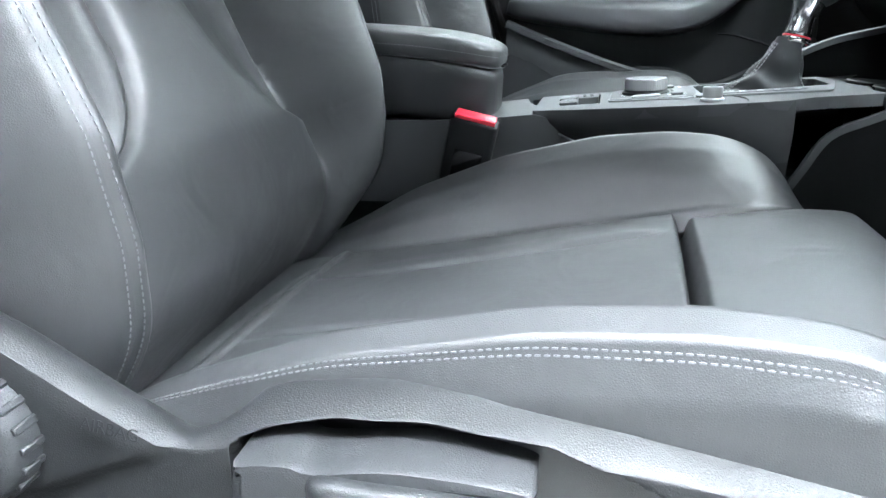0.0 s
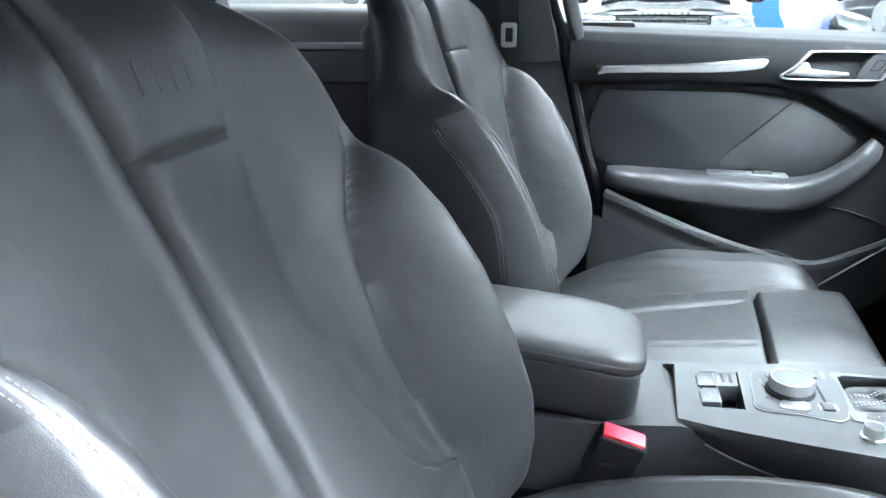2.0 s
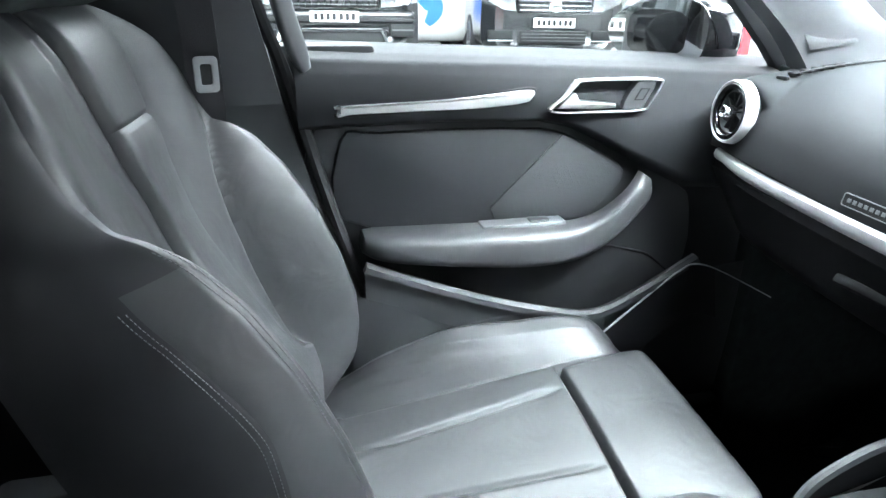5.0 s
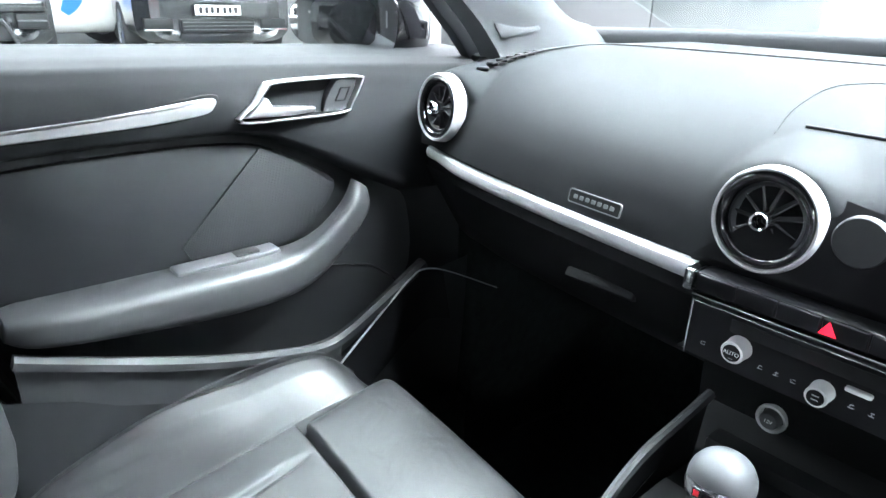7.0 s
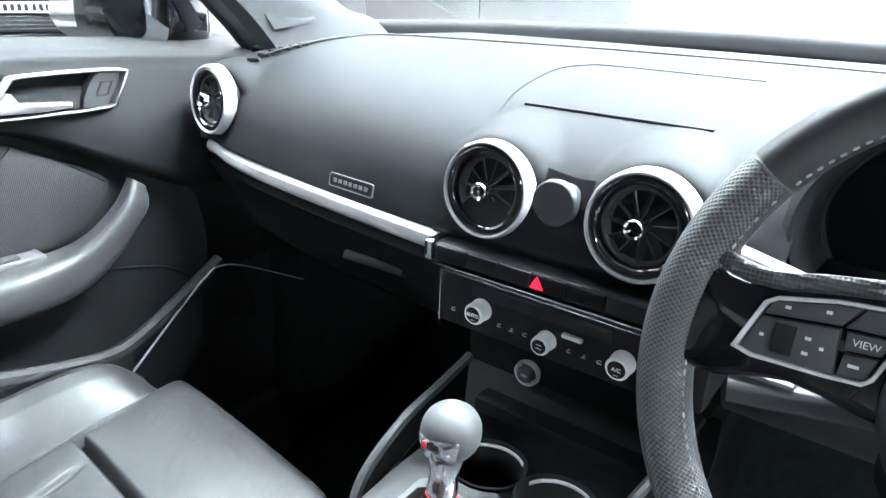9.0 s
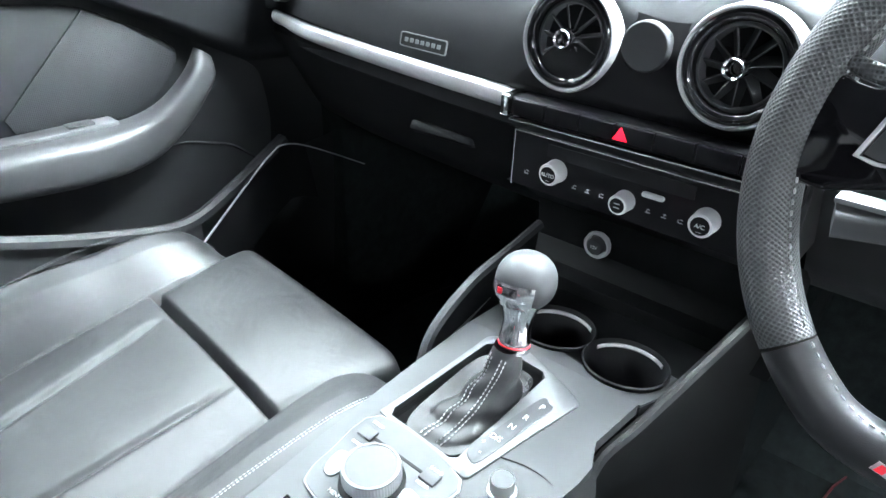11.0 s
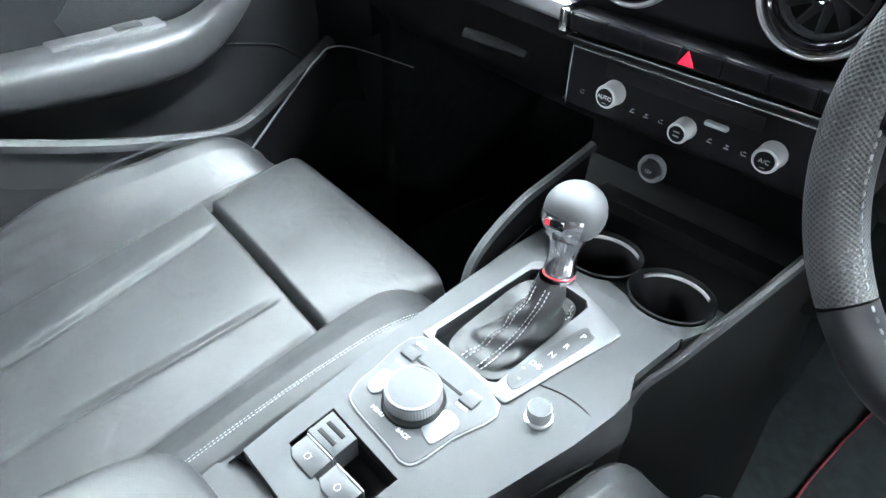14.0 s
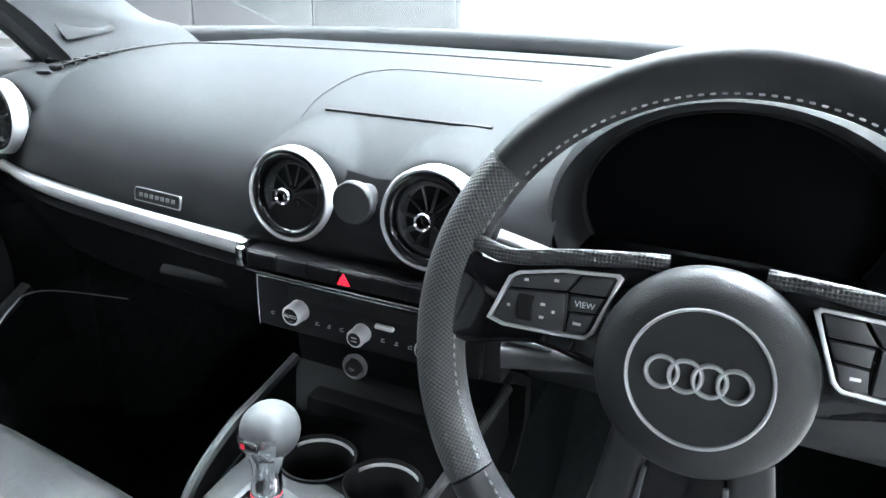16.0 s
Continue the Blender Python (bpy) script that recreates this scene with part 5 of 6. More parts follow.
# control inlay
mmi = part("control_inlay", moved(slab(spl(MMI_O, 4), -0.004, 0.0022, bevel=0.0012), CTRL), SATIN, con, "satin silver control inlay")
part("inlay_field", moved(slab(spl([(0.0615, 0.030), (0.0596, 0.0128), (0.0673, 0.0035), (0.10, -0.0016), (0.1486, -0.0065), (0.1554, 0.0905), (0.10, 0.0955), (0.0768, 0.0924), (0.0665, 0.0808)], 4), 0.002, 0.0030, bevel=0.0006), CTRL), KEYGREY, mmi)
part("inlay_key", moved(slab(spl([(0.083, 0.008), (0.092, 0.003), (0.112, 0.002), (0.115, 0.019), (0.092, 0.024)], 4), 0.0028, 0.0048, bevel=0.001), CTRL), INLAY, mmi)
part("inlay_key", moved(slab(spl([(0.083, 0.076), (0.086, 0.086), (0.105, 0.089), (0.108, 0.079), (0.092, 0.072)], 4), 0.0028, 0.0048, bevel=0.001), CTRL), INLAY, mmi)
for y in (0.012, 0.084):
    part("rocker", moved(box(0.128, 0.140, y - 0.008, y + 0.008, 0.002, 0.0058, 0.0015), CTRL), KEYGREY, mmi)
part("rocker_groove", moved(box(0.1325, 0.1355, 0.020, 0.076, 0.0025, 0.0034, 0.0004), CTRL), DARK, mmi)
for x, y, w in ((0.147, 0.084, 0.012), (0.121, 0.084, 0.010)):
    part("key_print", moved(box(x - 0.0012, x + 0.0012, y - w / 2, y + w / 2, 0.003, 0.0034, 0), CTRL), PRINT, mmi)
knob = thing("control_knob", "large round silver menu knob with knurled rim", "control knob", CTRL @ Matrix.Translation((0.103, 0.046, 0.002)))
kn = []
for i in range(120):
    a = 2 * math.pi * i / 120
    kn.append((a, 0.0243 if i % 2 else 0.0238))
part("knob_rim", capped((
    [(r * f * math.cos(a), r * f * math.sin(a), z) for f, z in ((1.0, 0.006), (1.0, 0.0165), (0.975, 0.018)) for a, r in kn], [],
    [[j * 120 + i, j * 120 + (i + 1) % 120, (j + 1) * 120 + (i + 1) % 120, (j + 1) * 120 + i] for j in range(2) for i in range(120)]), []), ALU, knob, "knurled silver rim")
part("knob_base", lathe([(0.0275, 0.0), (0.027, 0.003), (0.0225, 0.006), (0.0235, 0.0065)], 48), DARK, knob)
part("knob_collar", lathe([(0.0237, 0.0178), (0.0232, 0.0188), (0.0215, 0.0192), (0.0208, 0.0186)], 48), SATIN, knob)
part("knob_pad", lathe([(0, 0.0185), (0.020, 0.0187), (0.0209, 0.0184)], 48), KNOB, knob, "satin grey touch pad")
vol = thing("volume_knob", "small round silver volume knob", "control knob", RAMP @ Matrix.Translation((0.151, -0.039, 0.0)))
part("volume_rim", lathe([(0.0122, 0.0), (0.0118, 0.002), (0.0100, 0.003), (0.0102, 0.013), (0.0095, 0.0142), (0.0088, 0.0136)], 40), ALU, vol)
part("volume_face", lathe([(0, 0.0135), (0.0088, 0.0138)], 32), KNOB, vol)
part("seam_line", moved(sweep(smooth_path([(0.176, -0.018, 0.0006), (0.182, -0.040, 0.0006), (0.182, -0.060, 0.0003), (0.178, -0.079, -0.002)], 5), circle(0.0007, 6)), RAMP), DARK, con)
# gear selector: plate, gaiter, lever
gp = part("gear_plate", moved(slab(spl([(0.1465, 0.090), (0.1445, 0.05), (0.1405, 0.0), (0.1415, -0.010), (0.150, -0.0135), (0.20, -0.024), (0.257, -0.037), (0.268, -0.036), (0.276, -0.020), (0.288, 0.015), (0.2955, 0.04), (0.2955, 0.070), (0.288, 0.0815), (0.27, 0.0835), (0.20, 0.089), (0.155, 0.0945)], 4), -0.004, 0.0025, holes=[GATE], bevel=0.0010), RAMP), GEARPLATE, con, "satin silver gear plate")
part("gate_letters_field", moved(slab(spl([(0.156, -0.002), (0.160, -0.0095), (0.20, -0.0165), (0.243, -0.0235), (0.249, -0.018), (0.250, -0.009), (0.21, -0.001), (0.185, 0.003), (0.178, 0.007), (0.163, 0.006)], 4), 0.002, 0.0032, bevel=0.0005), RAMP), KEYGREY, gp)
# position letters
def letters(txt, size, m, parent, name="print", material=None):
    c = bpy.data.curves.new(name, "FONT")
    c.body, c.size, c.align_x, c.align_y, c.extrude = txt, size, "CENTER", "CENTER", 0.0002
    o = bpy.data.objects.new(name, c)
    scene.collection.objects.link(o)
    dg = bpy.context.evaluated_depsgraph_get()
    me = bpy.data.meshes.new_from_object(o.evaluated_get(dg))
    bpy.data.objects.remove(o)
    bpy.data.curves.remove(c)
    me.materials.clear()
    me.materials.append(material or PRINT)
    p = new(name, me)
    p.parent = parent
    p.matrix_basis = m
    return p
UPX = Matrix.Rotation(radians(-90), 4, "Z")         # reads from the driver's side
for tx, x, y, sz in (("P", 0.241, -0.0155, 0.0085), ("R", 0.222, -0.0115, 0.0085), ("N", 0.206, -0.008, 0.0085), ("D/S", 0.188, -0.0045, 0.0078), ("+", 0.178, 0.001, 0.0065), ("-", 0.168, -0.0035, 0.0065)):
    letters(tx, sz, RAMP @ Matrix.Translation((x, y, 0.0034)) @ UPX, gp, "position_letter")
part("selector_well", moved(slab([(0.14, 0.0), (0.292, 0.0), (0.292, 0.092), (0.14, 0.092)], -0.030, -0.026), RAMP), DARK, con)
part("gate_wall", moved(join(*[slab([a, b, (b[0] + (b[0] - 0.215) * 0.03, b[1] + (b[1] - 0.045) * 0.04), (a[0] + (a[0] - 0.215) * 0.03, a[1] + (a[1] - 0.045) * 0.04)][::-1], -0.028, 0.0022) for a, b in zip(GATE, GATE[1:] + GATE[:1])]), RAMP), SMOOTH, con)
def gaiter(a, b):
    """Loose leather sleeve: wide at the gate, sloping up to the lever from the rear, hollow at the sides."""
    c = 2 * math.pi * a
    e = 0.40 + 0.55 * b
    cx = math.copysign(abs(math.cos(c)) ** e, math.cos(c))
    cy = math.copysign(abs(math.sin(c)) ** e, math.sin(c))
    rear = sstep(0.35, -0.8, math.cos(c))
    t = b ** 0.82
    hx, hy = 0.0625 * (1 - t) + 0.0125 * t, 0.0345 * (1 - t) ** 1.15 + 0.0125 * t
    x0, y0 = 0.2165 + 0.0195 * t, 0.0440 - 0.0215 * t
    fold = 0.0020 * math.sin(b * 19 + 2.4 * math.sin(c) + 0.9 * math.sin(3 * c)) * sstep(1, 0.75, b) * sstep(0, 0.12, b)
    x, y = x0 + cx * (hx + 0.6 * fold), y0 + cy * (hy + fold)
    rise = b ** (3.0 - 0.4 * rear)
    sag = -0.010 * math.sin(math.pi * min(1.0, b * 1.5)) * (1 - rear)
    z = 0.509 + 0.094 * x - 0.007 + 0.0635 * rise + sag + 0.008 * rear * math.sin(math.pi * b) + 0.5 * fold
    return x, y, z
gear = thing("gear_selector", "gear selector with stitched leather gaiter and silver knob", "gear lever")
part("gaiter", surf(gaiter, 96, 56, cu=True), LEATHER, gear, "soft black leather gaiter", angle=80)
gl = []
def ridge(dy, b):
    """Angle round the sleeve at which a seam running along it lies, dy beside the middle."""
    t = b ** 0.82
    sv = min(0.95, abs(dy) * (1 - 0.3 * t) / (0.0345 * (1 - t) ** 1.15 + 0.0125 * t)) ** (1 / (0.40 + 0.55 * b))
    return 0.5 - math.copysign(math.asin(sv), dy) / (2 * math.pi)
for seam in [lambda b, d=d: ridge(d, b) for d in (-0.0115, -0.0068, 0.0068, 0.0115)] + [lambda b: 0.90, lambda b: 0.935]:
    gl.append(stitches([Vector(gaiter(seam(b), b)) + Vector((-0.0006, 0.0, 0.0012)) for b in np.linspace(0.03, 0.96, 60)], 0.0028, 0.0014, 0.0005, 0.0006, up=(-0.6, 0, 0.8)))
for g1 in gl:
    part("stitching", g1, PALE_THREAD, gear, "white stitching")["kind"] = "stuff"
GK = Matrix.Translation((0.242, 0.021, 0.585)) @ Matrix.Rotation(radians(12), 4, "Y") @ Matrix.Rotation(radians(-4), 4, "X")
part("red_ring", lathe([(0.0138, 0.0006), (0.0146, 0.0010), (0.0146, 0.0018), (0.0138, 0.0024)], 32), RED, gear, "thin red ring", m=GK)
part("collar", lathe([(0.0140, -0.005), (0.0150, -0.003), (0.0147, 0.0)], 32), CHROME, gear, m=GK)
part("lever_neck", lathe([(0.0140, 0.003), (0.0146, 0.006), (0.0132, 0.014), (0.0130, 0.022), (0.0150, 0.032), (0.0185, 0.041), (0.0215, 0.050)], 32), POLISHED, gear, "polished silver neck", m=GK)
part("knob_ball", pillow(0.0272, 0.0265, 0.0265, 0.95, 0.95, 40, 24), KNOB, gear, "satin grey round knob", m=GK @ Matrix.Translation((0.004, 0, 0.060)))
part("neck_flange", surf(lambda a, b: ((0.0296 * math.cos(1.7 * (a - 0.5) + math.pi)) * math.cos(0.9 * (b - 0.92)) + 0.0037, 0.0287 * math.sin(1.7 * (a - 0.5)) * math.cos(0.9 * (b - 0.92)), 0.060 + 0.0285 * math.sin(1.0 * (b - 0.92))), 20, 14), POLISHED, gear, "silver shield", m=GK)
part("shield_badge", box(-0.0268, -0.0240, -0.0095, 0.0095, 0.0515, 0.0595, 0.001), GLOSS, gear, m=GK)
part("badge_mark", box(-0.0272, -0.0262, 0.0035, 0.0080, 0.0530, 0.0580, 0.0003), RED, gear, m=GK)
# cup holders
CUPS = ((0.355, 0.043, 0.041), (0.349, -0.041, 0.0405))
CUPM = Matrix(((1, 0, 0, 0), (0, 1, 0, 0), (-0.0775, 0, 1, 0.5602), (0, 0, 0, 1)))
CUPHOLES = [[(cx + (r + 0.001) * math.cos(a), cy + (r + 0.001) * math.sin(a)) for a in np.linspace(0, 2 * math.pi, 33)[:-1]] for cx, cy, r in CUPS]
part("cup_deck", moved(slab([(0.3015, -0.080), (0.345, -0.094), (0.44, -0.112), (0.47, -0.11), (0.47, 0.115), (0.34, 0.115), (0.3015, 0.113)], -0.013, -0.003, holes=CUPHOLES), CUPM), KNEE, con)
def cup_arc(i, a0, a1):
    cx, cy, r = CUPS[i]
    return [(cx + (r + 0.003) * math.cos(radians(a)), cy + (r + 0.003) * math.sin(radians(a))) for a in np.linspace(a0, a1, 12)]
part("front_deck", moved(slab([(0.3015, -0.080), (0.345, -0.0935), (0.365, -0.098)] + cup_arc(1, -65, -222) + cup_arc(0, 222, 95) + [(0.352, 0.1145), (0.34, 0.1145), (0.3015, 0.113)], -0.0028, 0.0), CUPM), PLATE, con)
for cx, cy, r in CUPS:
    cup = part("cup_holder", moved(lathe([(r + 0.0025, 0.003), (r + 0.001, 0.0045), (r - 0.001, 0.001), (r - 0.004, -0.06), (0, -0.06)], 40), CUPM @ Matrix.Translation((cx, cy, 0))), DARK, con)
    part("cup_rim", moved(sweep([((r - 0.0006) * math.cos(a), (r - 0.0006) * math.sin(a), -0.003) for a in np.linspace(-0.75, 1.25, 24)], circle(0.0026, 8)), CUPM @ Matrix.Translation((cx, cy, 0))), BRIGHT, cup, "silver rim line")
    part("cup_spring", moved(box(r - 0.008, r - 0.004, -0.004, 0.004, -0.03, -0.010, 0.001), CUPM @ Matrix.Translation((cx, cy, 0)) @ Matrix.Rotation(2.6, 4, "Z")), SATIN, cup)
part("storage_tray", box(0.44, 0.48, -0.12, 0.12, 0.48, 0.54, 0.006), KNEE, con)
part("under_tray", box(0.30, 0.46, -0.066, 0.110, 0.42, 0.455, 0.005), DARK, con)
# knee fins beside the console
def fin(side, pts, label):
    top = smooth_path(pts, 8)
    # Near-black face under a paler edge: shade and lit edge are coloured in.
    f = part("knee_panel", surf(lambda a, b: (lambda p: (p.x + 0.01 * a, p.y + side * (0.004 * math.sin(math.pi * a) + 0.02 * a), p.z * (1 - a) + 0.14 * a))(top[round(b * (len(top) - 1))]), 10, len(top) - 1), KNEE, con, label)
    part("knee_edge", sweep(top, [(-0.005, -0.004), (-0.004, 0.003), (0.0, 0.0045), (0.004, 0.003), (0.005, -0.004)], up=(0, 0, 1)), SOFT, con)
fin(1, [(0.215, 0.114, 0.47), (0.226, 0.120, 0.507), (0.250, 0.124, 0.545), (0.31, 0.124, 0.577), (0.37, 0.120, 0.593), (0.42, 0.115, 0.609)], "black curved knee panel")
fin(-1, [(0.222, -0.064, 0.415), (0.240, -0.066, 0.452), (0.262, -0.068, 0.492), (0.30, -0.082, 0.516), (0.36, -0.103, 0.554), (0.426, -0.122, 0.588), (0.47, -0.132, 0.61)], "black straight knee panel")
# armrest
ar = thing("armrest", "padded black leather centre armrest with pale stitching", "armrest", pose(-0.218, 0.036, 0.567, 0, 3, 0))
part("arm_pad", pillow(0.140, 0.0765, 0.019, 0.50, 0.40, 64, 28, shape=lambda x, y, z: (x, y, z + 0.012 - 0.010 * max(0, x / 0.14) ** 2)), LEATHER, ar, angle=80)
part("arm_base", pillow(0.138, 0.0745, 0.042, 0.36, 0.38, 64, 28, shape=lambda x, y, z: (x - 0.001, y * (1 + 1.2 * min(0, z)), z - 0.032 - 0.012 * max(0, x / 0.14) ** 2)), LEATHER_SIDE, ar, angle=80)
for z0 in (0.013, 0.001):
    part("stitching", stitches([Vector((0.1408 * math.copysign(abs(math.cos(a)) ** 0.40, math.cos(a)), (0.0770 if z0 > 0.005 else 0.0758) * math.copysign(abs(math.sin(a)) ** 0.40, math.sin(a)), z0 - 0.010 * max(0, math.cos(a)) ** 0.8)) for a in np.linspace(0, 2 * math.pi, 160)], up=(0, 0, 1)), THREAD, ar)["kind"] = "stuff"
part("arm_hinge", box(-0.18, -0.10, -0.05, 0.05, -0.11, -0.03, 0.01), HARD, ar)

# belt buckle of the driver
bk = thing("belt_buckle", "black seat belt buckle with red release button", "belt buckle", pose(-0.103, -0.062, 0.484, 14, 13, 0))
part("buckle_body", box(-0.028, 0.026, -0.012, 0.012, -0.10, 0.018, 0.004, 3), DARK, bk)
part("release_button", box(-0.024, 0.022, -0.0095, 0.0095, 0.0165, 0.0225, 0.002), mat("red_release_button", (0.85, 0.03, 0.06), 0.35, vary=0.0), bk, "red release button")
part("buckle_window", box(-0.016, 0.016, -0.0128, -0.0115, -0.052, -0.018, 0.0005), GLOSS, bk)
part("buckle_edge", box(-0.017, 0.017, -0.0132, -0.0115, -0.0545, -0.0525, 0.0003), SMOOTH, bk)
part("buckle_stalk", box(-0.02, 0.02, -0.006, 0.006, -0.24, -0.09, 0.002), DARK, bk)


# ---------- steering wheel ----------
TILT_W = 17.4
wheel = thing("steering_wheel", "black leather sports steering wheel with flat bottom and perforated grips", "steering wheel",
              Matrix.Translation((0.233, -0.315, 0.8185)) @ Matrix.Rotation(radians(-4), 4, "Z") @ Matrix.Rotation(radians(TILT_W), 4, "Y") @ FACE @ Matrix.Rotation(radians(3), 4, "Z"))
RW = 0.169


def rim_pt(a):
    x, y = RW * math.cos(a), RW * math.sin(a)
    flat = -0.150
    if y < flat + 0.02:
        y = flat + 0.02 - 0.02 * (1 - math.exp(-(flat + 0.02 - y) / 0.02))
    return Vector((x, y, 0))


def rim_piece(a0, a1, bulge=0.0, n=40):
    path = [rim_pt(radians(a)) for a in np.linspace(a0, a1, n)]
    return sweep(path, circle(0.0155, 20, 1.15), up=(0, 0, 1), scale=lambda t: 1.0 + bulge * math.sin(math.pi * t) ** 0.6)


part("rim_top", rim_piece(38, 142), RIMLEATHER, wheel, "smooth leather upper rim")
def dotted(ob, pitch=0.0016):
    """Lays a diamond grid of holes round the rim."""
    me = ob.data
    lay = me.uv_layers.new(name="UVMap")
    for f in me.polygons:
        base = None
        for li in f.loop_indices:
            c = me.vertices[me.loops[li].vertex_index].co
            a, b = math.atan2(c.y, -c.x), math.atan2(c.z, math.hypot(c.x, c.y) - RW)
            a = a if ob.data.vertices[0].co.x < 0 else math.atan2(c.y, c.x)
            if base is None:
                base = b
            b += 2 * math.pi * round((base - b) / (2 * math.pi))
            x, y = a * RW / pitch, b * 60 / (2 * math.pi)
            lay.data[li].uv = ((x + y) / 2, (x - y) / 2)


dotted(part("grip", rim_piece(142.6, 218, 0.06), GRIP, wheel, "perforated leather grip"))
dotted(part("grip", rim_piece(-38, 37.4, 0.06), GRIP, wheel, "perforated leather grip"))
part("rim_bottom", rim_piece(218.6, 321.4), RIMLEATHER, wheel, "smooth leather flat lower rim")
for a0, a1 in ((38, 142), (143, 216), (-36, 37), (219, 321)):
    part("stitching", stitches([rim_pt(radians(a)) * (1 - 0.0148 / RW) + Vector((0, 0, 0.0100)) for a in np.linspace(a0, a1, 80)], 0.0032, 0.003, 0.0007, 0.0006, up=lambda q: Vector((-q.x * 5, -q.y * 5, 0.55))), PALE_THREAD, wheel)["kind"] = "stuff"
part("hub", lathe([(0.055, 0.000), (0.0588, 0.012), (0.0575, 0.026), (0.0528, 0.036), (0.0445, 0.0405), (0.0370, 0.0412)], 64), HARD, wheel, "round airbag cover")
part("hub_face", lathe([(0, 0.0395), (0.028, 0.0398), (0.0395, 0.0405)], 48), HARD, wheel)
part("hub_ring", lathe([(0.0354, 0.0395), (0.0358, 0.0420), (0.0368, 0.0424), (0.0375, 0.0418), (0.0377, 0.040)], 64), SILVERTRIM, wheel, "thin silver ring")
for i in range(4):
    part("emblem_ring", lathe([(0.0069, 0.0395), (0.0073, 0.0424), (0.0082, 0.0430), (0.0091, 0.0424), (0.0095, 0.0395)], 32), SILVERTRIM, wheel, m=Matrix.Translation((-0.0181 + i * 0.0121, 0.0, 0.0001 * i)))
for sx in (-1, 1):
    def mx(pts):
        return [(sx * x, y) for x, y in (pts if sx > 0 else pts[::-1])]
    sp = part("spoke", slab(mx(spl([(0.040, -0.012), (0.10, -0.007), (0.146, -0.016), (0.166, 0.0), (0.160, 0.046), (0.132, 0.0405), (0.0876, 0.048), (0.035, 0.052)], 4)), -0.006, 0.011, bevel=0.004), GLOSS, wheel, "gloss black spoke")
    part("spoke_leather", sweep(smooth_path([(sx * 0.026, 0.0560, 0.004), (sx * 0.060, 0.0535, 0.008), (sx * 0.0876, 0.0505, 0.009), (sx * 0.125, 0.0460, 0.008), (sx * 0.158, 0.056, 0.004)], 5), rrect(0.010, 0.013, 0.004), up=(0, 0, 1)), PERF, wheel)
    part("key_frame", slab(mx([(0.131, 0.005), (0.1195, 0.034), (0.1135, 0.0380), (0.085, 0.0435), (0.052, 0.0455), (0.0492, 0.043), (0.054, 0.030), (0.0620, 0.0075), (0.067, 0.0032), (0.085, 0.0022), (0.120, 0.0018)]), 0.009, 0.0162, holes=[mx([(0.1275, 0.0058), (0.1172, 0.0328), (0.1128, 0.0358), (0.085, 0.0413), (0.0535, 0.0433), (0.0525, 0.0420), (0.0565, 0.030), (0.0642, 0.0090), (0.068, 0.0055), (0.085, 0.0044), (0.119, 0.0040)])], bevel=0.0006), BRIGHT, sp, "bright silver frame round the keys")
    for pts in ([(0.1175, 0.0275), (0.1145, 0.0345), (0.085, 0.0408), (0.0745, 0.0416), (0.0815, 0.0308)], [(0.0795, 0.0305), (0.0722, 0.0417), (0.0535, 0.0428), (0.0575, 0.0312)], [(0.1185, 0.0255), (0.0815, 0.0290), (0.0800, 0.0052), (0.119, 0.0045), (0.1262, 0.0068)], [(0.0785, 0.0288), (0.0582, 0.0295), (0.0618, 0.0202), (0.0777, 0.0192)], [(0.0775, 0.0177), (0.0625, 0.0187), (0.0660, 0.0070), (0.0785, 0.0055)]):
        part("wheel_key", slab(mx(pts), 0.009, 0.0172, bevel=0.0008), SMOOTH, sp)
    part("scroll_wheel", sweep([(sx * 0.1055, 0.0165 + y, 0.0162 + 0.0030 * math.cos(y / 0.0075 * 1.2)) for y in np.linspace(-0.0075, 0.0075, 8)], rrect(0.010, 0.003, 0.001), up=(0, 0, 1)), DARK, sp)
    for x, y, w in ((0.107, 0.0335, 0.0028), (0.088, 0.0360, 0.0028), (0.1165, 0.0160, 0.0022), (0.0945, 0.0200, 0.0030), (0.0945, 0.0120, 0.0030), (0.0875, 0.0165, 0.0020), (0.0722, 0.0122, 0.0050)):
        part("key_mark", box(sx * x - w / 2, sx * x + w / 2, y - 0.0009, y + 0.0009, 0.0170, 0.0174, 0), PRINT, sp)
letters("VIEW", 0.0052, Matrix.Translation((-0.0690, 0.0240, 0.0173)), wheel, "key_letters")
for sx in (-1, 1):
    part("lower_spoke", sweep(smooth_path([(sx * 0.032, -0.045, 0.010), (sx * 0.040, -0.09, 0.006), (sx * 0.055, -0.146, 0.0)], 5), rrect(0.024, 0.014, 0.005), up=(0, 0, 1)), RIMLEATHER, wheel)
    part("spoke_trim", sweep(smooth_path([(sx * 0.022, -0.062, 0.016), (sx * 0.026, -0.10, 0.011), (sx * 0.030, -0.138, 0.004)], 5), circle(0.0018, 6), up=(0, 0, 1)), SATIN, wheel)
part("lower_plate", slab(spl([(-0.03, -0.05), (0.03, -0.05), (0.045, -0.135), (-0.045, -0.135)], 4), -0.006, 0.004), GLOSS, wheel)
part("sport_badge", slab([(-0.013, -0.005), (0.010, -0.005), (0.013, 0.005), (-0.010, 0.005)], 0, 0.0018, bevel=0.0004), ALU, wheel, "small silver badge with red flash", m=Matrix.Translation((-0.066, -0.146, 0.0164)) @ Matrix.Rotation(radians(-12), 4, "Z") @ Matrix.Diagonal((0.62, 0.62, 1, 1)))
